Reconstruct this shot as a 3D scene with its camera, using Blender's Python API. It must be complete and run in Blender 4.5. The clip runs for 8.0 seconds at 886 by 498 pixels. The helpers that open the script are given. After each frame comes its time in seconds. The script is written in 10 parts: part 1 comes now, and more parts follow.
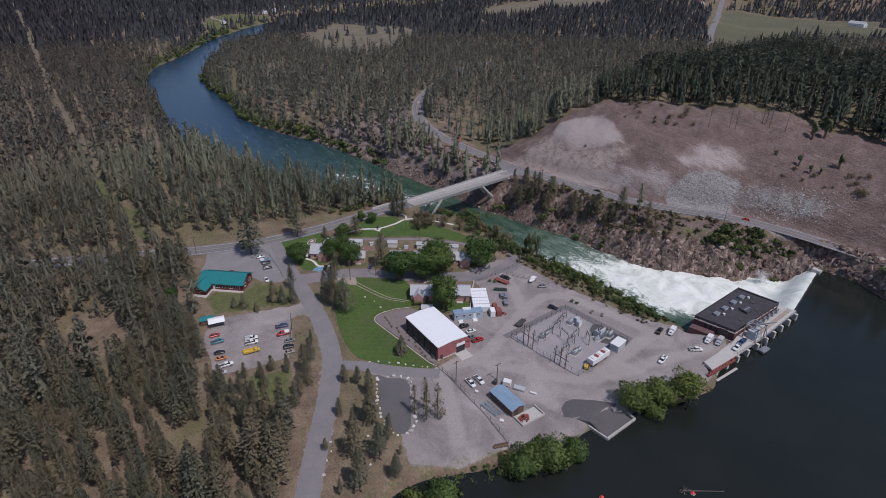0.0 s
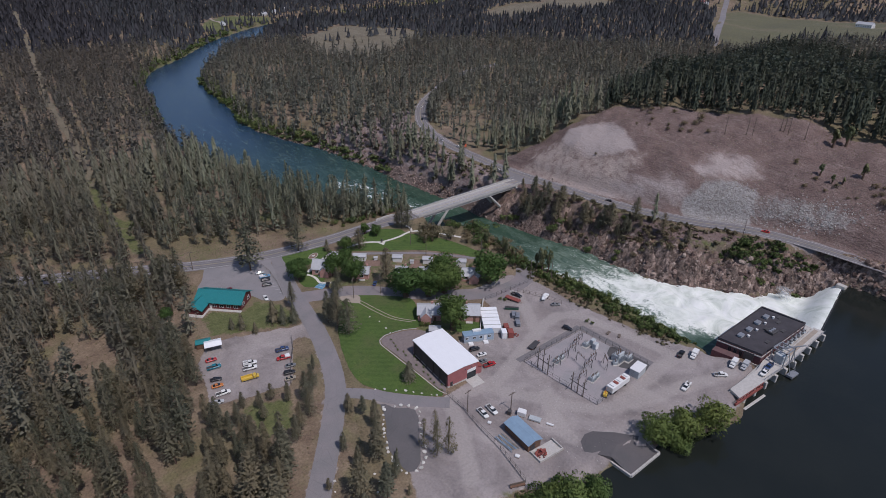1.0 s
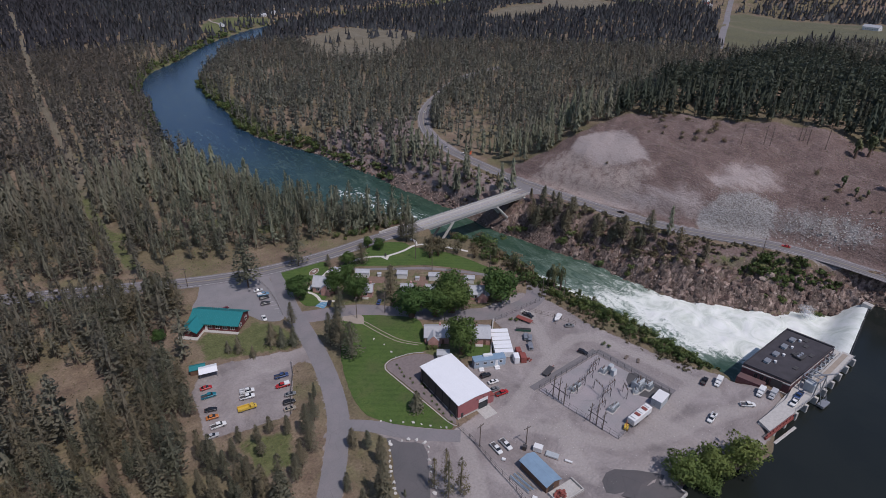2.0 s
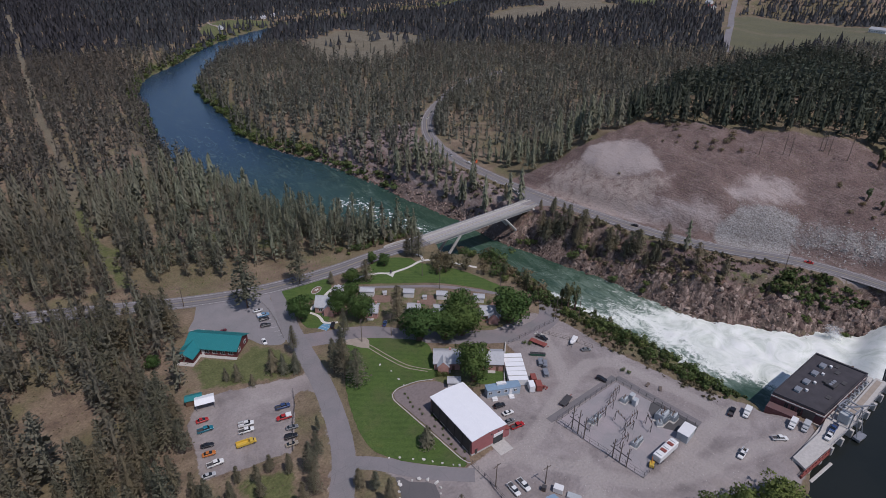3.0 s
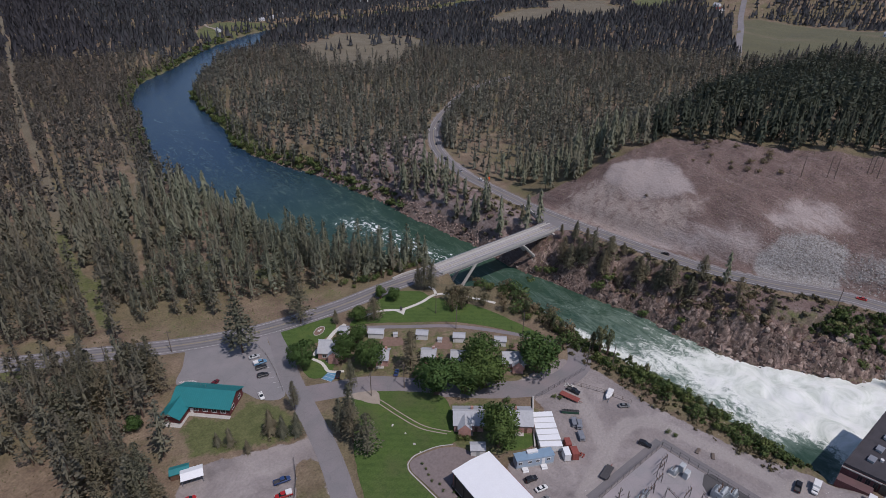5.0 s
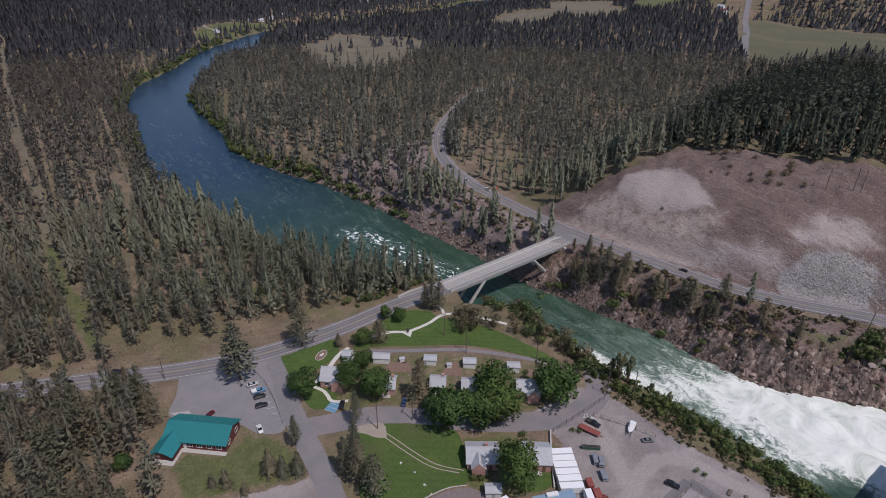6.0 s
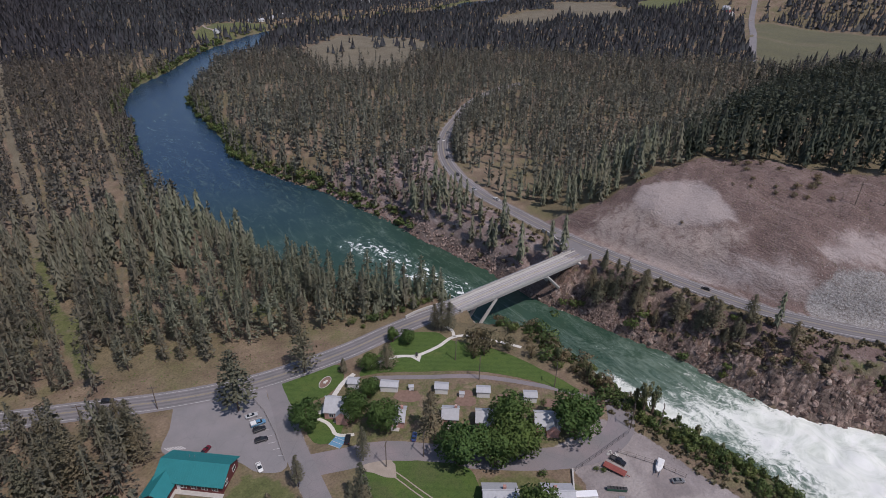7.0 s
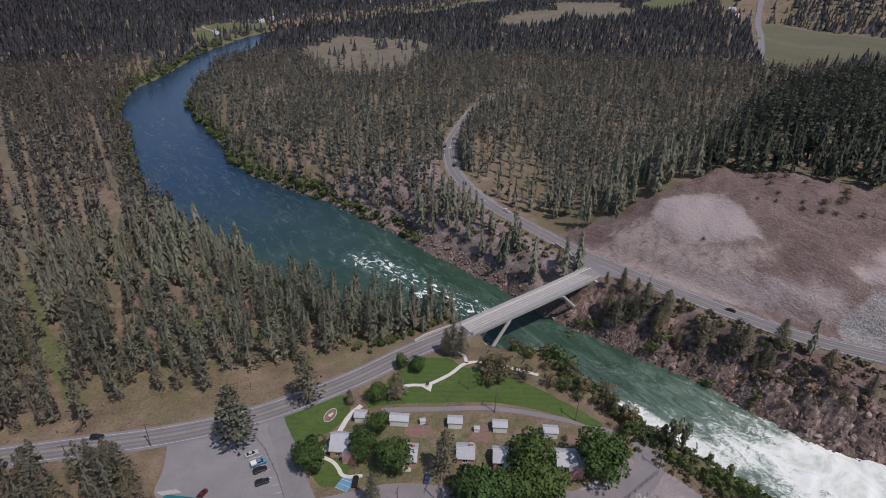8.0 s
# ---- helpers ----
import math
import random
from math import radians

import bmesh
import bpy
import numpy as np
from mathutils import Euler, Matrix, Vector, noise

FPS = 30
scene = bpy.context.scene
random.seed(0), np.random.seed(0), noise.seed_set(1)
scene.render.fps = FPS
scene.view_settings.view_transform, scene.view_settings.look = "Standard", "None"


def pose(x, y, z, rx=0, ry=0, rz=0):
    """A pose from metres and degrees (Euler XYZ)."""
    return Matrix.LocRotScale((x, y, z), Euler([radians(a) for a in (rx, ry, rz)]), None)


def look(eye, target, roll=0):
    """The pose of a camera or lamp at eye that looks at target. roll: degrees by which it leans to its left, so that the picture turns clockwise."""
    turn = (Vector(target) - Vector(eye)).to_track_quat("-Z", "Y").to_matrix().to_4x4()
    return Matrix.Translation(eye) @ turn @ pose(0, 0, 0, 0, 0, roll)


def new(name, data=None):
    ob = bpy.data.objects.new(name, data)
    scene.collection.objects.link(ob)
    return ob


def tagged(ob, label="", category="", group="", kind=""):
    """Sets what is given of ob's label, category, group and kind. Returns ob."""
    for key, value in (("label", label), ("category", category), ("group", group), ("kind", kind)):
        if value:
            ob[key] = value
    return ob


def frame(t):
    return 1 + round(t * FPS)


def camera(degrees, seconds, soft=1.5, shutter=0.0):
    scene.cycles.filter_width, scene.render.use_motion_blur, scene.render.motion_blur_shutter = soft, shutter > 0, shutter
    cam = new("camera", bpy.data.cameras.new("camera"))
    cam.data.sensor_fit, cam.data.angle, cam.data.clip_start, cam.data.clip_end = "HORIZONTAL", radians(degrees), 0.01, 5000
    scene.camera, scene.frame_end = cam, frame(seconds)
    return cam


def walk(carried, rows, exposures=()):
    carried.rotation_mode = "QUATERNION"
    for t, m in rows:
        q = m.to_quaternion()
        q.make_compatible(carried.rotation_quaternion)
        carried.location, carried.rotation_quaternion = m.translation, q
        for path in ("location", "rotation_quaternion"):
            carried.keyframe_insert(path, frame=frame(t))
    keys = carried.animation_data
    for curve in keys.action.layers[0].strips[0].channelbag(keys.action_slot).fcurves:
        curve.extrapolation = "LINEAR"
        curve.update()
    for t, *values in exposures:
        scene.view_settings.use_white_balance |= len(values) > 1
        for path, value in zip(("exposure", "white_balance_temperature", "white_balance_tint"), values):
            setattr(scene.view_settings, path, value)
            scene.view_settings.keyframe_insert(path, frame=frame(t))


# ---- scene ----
cam = camera(74.8, 8.0, soft=0.55)
UNIT = 1.2          # metres to a unit of the plan
PATH = [
    (0, (-1.965, -3.187, 118.88), (-0.97, -1.728, 117.941), 0.8),
    (0.5, (0.218, 2.736, 119.092), (1.212, 4.196, 118.153), 0.7),
    (1, (2.519, 8.609, 119.293), (3.513, 10.069, 118.354), 0.7),
    (1.5, (4.814, 14.706, 119.428), (5.809, 16.165, 118.489), 0.8),
    (3, (10.848, 32.739, 120.217), (11.847, 34.198, 119.283), 0.8),
    (3.5, (13.002, 38.894, 120.535), (14.002, 40.352, 119.601), 0.9),
    (4, (15.263, 45.116, 120.703), (16.264, 46.573, 119.768), 0.9),
    (4.5, (17.54, 51.225, 120.876), (18.542, 52.683, 119.942), 0.9),
    (6, (24.153, 70.136, 121.608), (25.159, 71.591, 120.674), 1.1),
    (6.5, (26.292, 76.817, 121.722), (27.298, 78.27, 120.788), 1.2),
    (7, (28.45, 83.503, 121.783), (29.457, 84.956, 120.848), 1.3),
    (7.5, (30.639, 90.29, 122.184), (31.647, 91.742, 121.249), 1.3),
    (8, (32.749, 97.06, 122.44), (33.756, 98.512, 121.504), 1.4),
]
walk(cam, [(t, look([UNIT * c for c in eye], [UNIT * c for c in target], roll)) for t, eye, target, roll in PATH], [(0, 0.06, 6200, 19), (4, -0.02, 6250, 19), (8, 0.18, 6450, 19)])

# ---- world and sun ----
SUN_AZ = math.atan2(0.14, -0.99)          # clockwise from +y
SUN_EL = radians(60)
world = bpy.data.worlds.new("sky")
scene.world = world
world.use_nodes = True
wn = world.node_tree
sky = wn.nodes.new("ShaderNodeTexSky")
sky.sky_type = "NISHITA"
sky.sun_disc = False
sky.sun_elevation, sky.sun_rotation = SUN_EL, SUN_AZ
sky.air_density, sky.dust_density, sky.ozone_density = 1.0, 0.5, 1.2
wn.nodes["Background"].inputs["Strength"].default_value = 0.083
wn.links.new(sky.outputs["Color"], wn.nodes["Background"].inputs["Color"])
sun = new("sun", bpy.data.lights.new("sun", "SUN"))
sun.data.energy, sun.data.angle, sun.data.color = 2.6, radians(0.6), (1.0, 0.95, 0.88)
to_sun = Vector((math.sin(SUN_AZ) * math.cos(SUN_EL), math.cos(SUN_AZ) * math.cos(SUN_EL), math.sin(SUN_EL)))
sun.matrix_world = look(to_sun * 400, (0, 0, 0))

# ---- materials ----


class Mat:
    """A small builder of node materials, in world or object space."""

    def __init__(self, name, rough=0.85, metal=0.0, space="world"):
        self.m = bpy.data.materials.new(name)
        self.m.use_nodes = True
        self.t = self.m.node_tree
        self.p = self.t.nodes["Principled BSDF"]
        self.p.inputs["Roughness"].default_value = rough
        self.p.inputs["Metallic"].default_value = metal
        if space == "world":
            self.co = self.node("ShaderNodeNewGeometry").outputs["Position"]
        else:
            self.co = self.node("ShaderNodeTexCoord").outputs["Object"]

    def node(self, kind):
        return self.t.nodes.new(kind)

    def link(self, a, b):
        self.t.links.new(a, b)

    def put(self, value, socket):
        if hasattr(value, "is_output"):
            self.link(value, socket)
        else:
            socket.default_value = value

    def noise(self, scale, detail=4.0, rough=0.6, co=None, stretch=None, distort=0.0):
        n = self.node("ShaderNodeTexNoise")
        n.inputs["Scale"].default_value = scale
        n.inputs["Detail"].default_value = detail
        n.inputs["Roughness"].default_value = rough
        n.inputs["Distortion"].default_value = distort
        co = co or self.co
        if stretch:
            mp = self.node("ShaderNodeMapping")
            mp.inputs["Scale"].default_value = stretch[:3]
            if len(stretch) > 3:
                mp.inputs["Rotation"].default_value = (0, 0, stretch[3])
            self.link(co, mp.inputs["Vector"])
            co = mp.outputs["Vector"]
        self.link(co, n.inputs["Vector"])
        return n.outputs["Fac"]

    def voronoi(self, scale, feature="F1", out="Distance"):
        n = self.node("ShaderNodeTexVoronoi")
        n.feature = feature
        n.inputs["Scale"].default_value = scale
        self.link(self.co, n.inputs["Vector"])
        return n.outputs[out]

    def ramp(self, fac, stops):
        n = self.node("ShaderNodeValToRGB")
        e = n.color_ramp.elements
        while len(e) < len(stops):
            e.new(0.5)
        for el, (at, col) in zip(e, stops):
            el.position = at
            el.color = (*col, 1.0) if not isinstance(col, (int, float)) else (col, col, col, 1.0)
        self.link(fac, n.inputs["Fac"])
        return n.outputs["Color"]

    def step(self, fac, lo, hi):
        n = self.node("ShaderNodeMapRange")
        n.interpolation_type = "SMOOTHSTEP"
        for i, v in (("From Min", lo), ("From Max", hi)):
            n.inputs[i].default_value = v
        self.link(fac, n.inputs["Value"])
        return n.outputs["Result"]

    def mix(self, fac, a, b, mode="MIX"):
        n = self.node("ShaderNodeMix")
        n.data_type, n.blend_type = "RGBA", mode
        for sock, value in ((n.inputs[0], fac), (n.inputs[6], a), (n.inputs[7], b)):
            if isinstance(value, tuple) and len(value) == 3:
                value = (*value, 1.0)
            self.put(value, sock)
        return n.outputs[2]

    def math(self, op, a, b=0.0):
        n = self.node("ShaderNodeMath")
        n.operation = op
        self.put(a, n.inputs[0])
        self.put(b, n.inputs[1])
        return n.outputs[0]

    def attr(self, name):
        n = self.node("ShaderNodeAttribute")
        n.attribute_name = name
        return n.outputs["Fac"]

    def random(self):
        return self.node("ShaderNodeObjectInfo").outputs["Random"]

    def island(self):
        return self.node("ShaderNodeNewGeometry").outputs["Random Per Island"]

    def slope(self):
        n = self.node("ShaderNodeSeparateXYZ")
        g = self.node("ShaderNodeNewGeometry")
        self.link(g.outputs["Normal"], n.inputs[0])
        return n.outputs["Z"]

    def color(self, value):
        self.put((*value, 1.0) if isinstance(value, tuple) and len(value) == 3 else value, self.p.inputs["Base Color"])
        return self

    def rough(self, value):
        self.put(value, self.p.inputs["Roughness"])
        return self

    def bump(self, height, distance=0.05, strength=0.6):
        n = self.node("ShaderNodeBump")
        n.inputs["Distance"].default_value = distance
        n.inputs["Strength"].default_value = strength
        self.link(height, n.inputs["Height"])
        self.link(n.outputs["Normal"], self.p.inputs["Normal"])
        return self


def plain(name, col, rough=0.7, metal=0.0, vary=0.18, scale=1.5, bump=0.0, spread=0.0):
    """A worn surface: the colour with blotches at two scales, and a spread of tone between objects."""
    b = Mat(name, rough, metal, "object")
    lo = tuple(c * (1 - vary) for c in col)
    hi = tuple(min(1.0, c * (1 + vary)) for c in col)
    c = b.ramp(b.noise(scale, 5), [(0.3, lo), (0.7, hi)])
    fine = b.noise(scale * 9, 3)
    c = b.mix(0.35, c, b.ramp(fine, [(0.3, tuple(x * 0.8 for x in col)), (0.75, hi)]))
    if spread:
        c = b.mix(b.math("MULTIPLY", b.random(), spread), c, tuple(x * 0.45 for x in col))
    b.color(c)
    if bump:
        b.bump(fine, bump)
    return b.m


def ground_material():
    b = Mat("ground", 0.95)
    big, mid, fine = b.noise(0.018, 4), b.noise(0.11, 5), b.noise(1.3, 4)
    soil = b.ramp(mid, [(0.3, (0.135, 0.092, 0.066)), (0.5, (0.2, 0.146, 0.1)), (0.72, (0.275, 0.208, 0.142))])
    grass = b.ramp(b.noise(0.35, 5), [(0.3, (0.085, 0.085, 0.032)), (0.7, (0.15, 0.14, 0.06))])
    c = b.mix(b.math("MULTIPLY", b.step(big, 0.44, 0.62), 0.5), soil, grass)
    c = b.mix(b.math("MULTIPLY", b.step(b.noise(0.05, 5, 0.65), 0.5, 0.68), 0.6), c, (0.135, 0.135, 0.055))
    hill = b.ramp(mid, [(0.28, (0.13, 0.086, 0.076)), (0.5, (0.178, 0.122, 0.108)), (0.72, (0.24, 0.174, 0.156))])
    hill = b.mix(b.math("MULTIPLY", b.step(b.noise(0.03, 5), 0.5, 0.68), 0.5), hill, (0.175, 0.118, 0.098))
    long = b.noise(0.3, 6, 0.7, stretch=(1.0, 0.16, 1.0, -0.5), distort=0.8)
    hill = b.mix(b.math("MULTIPLY", b.step(long, 0.5, 0.66), 0.4), hill, (0.31, 0.248, 0.224))
    rows = b.noise(0.55, 4, 0.7, stretch=(1.0, 0.22, 1.0, 0.5), distort=1.2)
    ragged = b.math("MULTIPLY", b.math("SUBTRACT", b.noise(0.22, 7, 0.75, distort=0.6), 0.5), 1.5)
    streaks = b.noise(0.16, 7, 0.72, stretch=(1.0, 0.3, 1.0, -0.6), distort=1.0)
    hill = b.mix(b.step(b.math("ADD", b.attr("pale"), b.math("MULTIPLY", b.math("SUBTRACT", streaks, 0.5), 1.7)), 0.2, 0.9), hill, (0.375, 0.32, 0.3))
    hill = b.mix(b.step(b.math("ADD", b.attr("sand"), b.math("MULTIPLY", ragged, 1.5)), 0.25, 0.95), hill, (0.365, 0.302, 0.266))
    hill = b.mix(b.step(b.math("ADD", b.attr("rubble"), ragged), 0.35, 0.8), hill, b.ramp(b.noise(1.4, 5, 0.7), [(0.35, (0.2, 0.178, 0.168)), (0.6, (0.4, 0.39, 0.375))]))
    smooth = b.math("SUBTRACT", 1.0, b.math("MAXIMUM", b.math("MULTIPLY", b.attr("sand"), 0.85), b.math("MULTIPLY", b.attr("pale"), 0.7)))
    hill = b.mix(b.math("MULTIPLY", b.math("MULTIPLY", b.step(rows, 0.5, 0.64), smooth), 0.5), hill, (0.11, 0.08, 0.07))
    hill = b.mix(b.math("MULTIPLY", b.math("MULTIPLY", b.step(b.noise(0.9, 4, 0.7), 0.53, 0.63), smooth), 0.55), hill, (0.085, 0.068, 0.055))
    hill = b.mix(b.math("MULTIPLY", b.step(b.noise(1.7, 3, 0.7), 0.58, 0.68), 0.25), hill, (0.38, 0.325, 0.3))
    edge = b.math("ADD", b.attr("hill"), b.math("MULTIPLY", b.math("SUBTRACT", mid, 0.5), 0.7))
    c = b.mix(b.step(edge, 0.4, 0.6), c, hill)
    meadow = b.ramp(b.noise(0.04, 5), [(0.3, (0.14, 0.118, 0.08)), (0.7, (0.2, 0.172, 0.118))])
    edge = b.math("ADD", b.attr("meadow"), b.math("MULTIPLY", b.math("SUBTRACT", mid, 0.5), 0.4))
    c = b.mix(b.step(edge, 0.4, 0.6), c, meadow)
    pasture = b.ramp(b.noise(0.02, 5, 0.65, stretch=(1.0, 0.35, 1.0, 1.0)), [(0.3, (0.105, 0.1, 0.06)), (0.52, (0.125, 0.12, 0.064)), (0.7, (0.175, 0.145, 0.095))])
    c = b.mix(b.step(b.attr("pasture"), 0.4, 0.6), c, pasture)
    gravel = b.ramp(b.noise(0.06, 6, 0.65, distort=0.6), [(0.33, (0.185, 0.162, 0.157)), (0.5, (0.278, 0.245, 0.235)), (0.68, (0.375, 0.335, 0.318))])
    gravel = b.mix(b.step(b.noise(0.14, 5, 0.6, stretch=(1.0, 0.3, 1.0, 0.6)), 0.5, 0.75), gravel, (0.3, 0.264, 0.246))
    gravel = b.mix(b.math("MULTIPLY", b.step(b.noise(0.035, 4, 0.6, distort=0.5), 0.48, 0.62), 0.4), gravel, (0.23, 0.195, 0.185))
    worn = b.math("ADD", b.attr("worn"), b.math("MULTIPLY", b.math("SUBTRACT", b.noise(0.2, 6, 0.7, distort=0.5), 0.5), 1.1))
    gravel = b.mix(b.math("MULTIPLY", b.step(worn, 0.3, 0.9), 0.65), gravel, (0.375, 0.338, 0.315))
    edge = b.math("ADD", b.attr("gravel"), b.math("MULTIPLY", b.math("SUBTRACT", b.noise(0.5, 5), 0.5), 0.7))
    c = b.mix(b.step(edge, 0.4, 0.6), c, gravel)
    green = b.ramp(b.noise(0.25, 5), [(0.3, (0.078, 0.094, 0.03)), (0.7, (0.15, 0.155, 0.062))])
    edge = b.math("ADD", b.attr("green"), b.math("MULTIPLY", b.math("SUBTRACT", b.noise(0.3, 5), 0.5), 0.8))
    c = b.mix(b.step(edge, 0.38, 0.62), c, green)
    rock = b.ramp(b.noise(0.3, 7, 0.7), [(0.3, (0.07, 0.05, 0.042)), (0.52, (0.155, 0.115, 0.095)), (0.72, (0.29, 0.235, 0.2))])
    steep = b.math("ADD", b.slope(), b.math("MULTIPLY", b.math("SUBTRACT", mid, 0.5), 0.25))
    steep = b.math("MULTIPLY", b.math("SUBTRACT", 1.0, b.step(steep, 0.66, 0.86)), b.attr("rocky"))
    c = b.mix(steep, c, rock)
    grain = b.math("SUBTRACT", b.math("MULTIPLY", smooth, 0.5), b.math("MULTIPLY", b.step(b.attr("gravel"), 0.4, 0.7), 0.33))
    c = b.mix(grain, c, b.ramp(fine, [(0.3, 0.35), (0.7, 1.45)]), "MULTIPLY")
    b.color(c)
    b.bump(b.math("ADD", b.noise(0.9, 6), b.math("MULTIPLY", b.math("MULTIPLY", rows, b.math("MULTIPLY", b.attr("hill"), smooth)), 1.6)), 0.55, 0.9)
    return b.m


def asphalt_material(name, tone, warm=1.0):
    b = Mat(name, 0.9)
    c = b.ramp(b.noise(0.12, 6), [(0.3, (tone * 0.85, tone * 0.8, tone * 0.815)), (0.7, (tone * 1.15 * warm, tone * 1.07, tone * 1.1))])
    c = b.mix(0.4, c, b.ramp(b.noise(6, 4), [(0.3, tone * 0.7), (0.7, tone * 1.3)]))
    crack = b.step(b.voronoi(0.16, "DISTANCE_TO_EDGE"), 0.0, 0.012)
    c = b.mix(b.math("MULTIPLY", b.math("SUBTRACT", 1.0, crack), 0.35), c, (tone * 0.5, tone * 0.5, tone * 0.5))
    b.color(c).bump(b.noise(8, 3), 0.02)
    return b.m


def lawn_material(name, dry):
    b = Mat(name, 0.95)
    c = b.ramp(b.noise(0.1, 5), [(0.28, (0.04, 0.078, 0.012)), (0.55, (0.068, 0.12, 0.019)), (0.78, (0.145, 0.16, 0.042))])
    wave = b.node("ShaderNodeTexWave")
    wave.inputs["Scale"].default_value, wave.inputs["Distortion"].default_value, wave.inputs["Detail"].default_value = 0.12, 1.2, 3.0
    turned = b.node("ShaderNodeMapping")
    turned.inputs["Rotation"].default_value = (0, 0, radians(-55))
    b.link(b.co, turned.inputs["Vector"])
    b.link(turned.outputs["Vector"], wave.inputs["Vector"])
    stripe = wave.outputs["Fac"]
    c = b.mix(b.math("MULTIPLY", stripe, 0.6), c, (0.085, 0.138, 0.03))
    c = b.mix(b.math("MULTIPLY", b.step(b.noise(0.06, 4, 0.6, distort=0.6), 0.55 - 0.12 * dry, 0.72), 0.3 + 0.4 * dry), c, (0.15 - 0.04 * dry, 0.155 - 0.055 * dry, 0.05))
    c = b.mix(0.4, c, b.ramp(b.noise(2.2, 5), [(0.3, (0.018, 0.042, 0.007)), (0.7, (0.1, 0.15, 0.036))]))
    c = b.mix(b.math("MULTIPLY", b.step(b.noise(0.5, 6, 0.7), 0.5, 0.62), 0.45), c, (0.034, 0.07, 0.013))
    b.color(c).bump(b.noise(3, 5, 0.7), 0.25)
    return b.m


def water_material(name, deep, shallow, foam, ripple=0.5, rough=0.12):
    """Water: colour by deep and shallow patches, ripples, and foam and painted sky blue by attribute."""
    b = Mat(name, rough)
    b.p.inputs["IOR"].default_value = 1.33
    c = b.mix(b.step(b.noise(0.03, 4), 0.35, 0.7), deep, shallow)
    if foam:
        # blue of the reflected sky, painted into the water far downstream
        c = b.mix(b.attr("far_sky_blue"), c, (0.012, 0.035, 0.08))
        n = b.noise(0.34, 9, 0.76, distort=1.6)
        streak = b.noise(0.12, 7, 0.7, stretch=(1.0, 0.35, 1.0, 0.0), distort=1.0)
        amount = b.math("ADD", b.attr("foam"), b.math("MULTIPLY", b.math("SUBTRACT", b.math("MULTIPLY", b.math("ADD", n, streak), 0.5), 0.5), 2.5))
        mask = b.step(amount, 0.45, 0.75)
        white = b.ramp(b.noise(0.07, 8, 0.66, distort=2.0), [(0.3, (0.52, 0.57, 0.5)), (0.5, (0.74, 0.775, 0.715)), (0.62, (0.82, 0.84, 0.8))])
        churn = b.step(amount, 0.1, 0.5)
        flow = b.noise(0.16, 7, 0.72, stretch=(1.0, 0.3, 1.0, 0.1), distort=1.4)
        c = b.mix(b.math("MULTIPLY", b.step(flow, 0.5, 0.72), 0.5), c, (0.075, 0.125, 0.1))
        milky = b.step(b.math("ADD", b.attr("foam"), b.math("MULTIPLY", b.math("SUBTRACT", flow, 0.5), 1.6)), 0.12, 0.95)
        c = b.mix(milky, c, (0.25, 0.32, 0.26))
        c = b.mix(b.math("MULTIPLY", churn, 0.45), c, (0.14, 0.2, 0.165))
        c = b.mix(mask, c, white)
        crest = b.math("ADD", b.noise(0.42, 6, 0.64, stretch=(1.0, 0.7, 1.0, 0.35), distort=0.7), b.math("MULTIPLY", b.math("SUBTRACT", b.attr("caps"), 1.0), 0.3))
        cap = b.step(crest, 0.535, 0.585)          # breaking crests in the rapids
        c = b.mix(b.math("MULTIPLY", b.step(crest, 0.43, 0.56), 0.45), c, (0.12, 0.19, 0.16))
        c = b.mix(cap, c, (0.8, 0.83, 0.81))
        mask = b.math("MAXIMUM", mask, cap)
        b.rough(b.math("ADD", b.math("MULTIPLY", mask, 0.6), rough))
    b.color(c)
    waves = b.noise(0.6, 6, 0.62, stretch=(1.0, 0.6, 1.0, 0.4))
    b.bump(waves, ripple, 0.25 if foam else 0.35)
    return b.m


def leaf_material(name, dark, light, joined=False):
    b = Mat(name, 0.8, space="object")
    dark, light = tuple(1.75 * v for v in dark), tuple(1.75 * v for v in light)
    tone = b.attr("tone") if joined else b.random()
    c = b.mix(b.math("ADD", b.math("MULTIPLY", b.island(), 0.5), 0.2), dark, light)
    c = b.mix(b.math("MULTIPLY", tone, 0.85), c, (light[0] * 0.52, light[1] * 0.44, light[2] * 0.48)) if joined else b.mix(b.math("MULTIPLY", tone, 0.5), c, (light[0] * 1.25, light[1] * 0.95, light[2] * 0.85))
    b.color(c)
    b.p.inputs["Specular IOR Level"].default_value = 0.25
    thin = b.node("ShaderNodeBsdfTranslucent")          # light passes through leaves and sprays
    b.link(c, thin.inputs["Color"])
    both = b.node("ShaderNodeMixShader")
    both.inputs[0].default_value = 0.36
    b.link(b.p.outputs[0], both.inputs[1])
    b.link(thin.outputs[0], both.inputs[2])
    out = next(n for n in b.t.nodes if n.type == "OUTPUT_MATERIAL")
    b.link(both.outputs[0], out.inputs["Surface"])
    return b.m


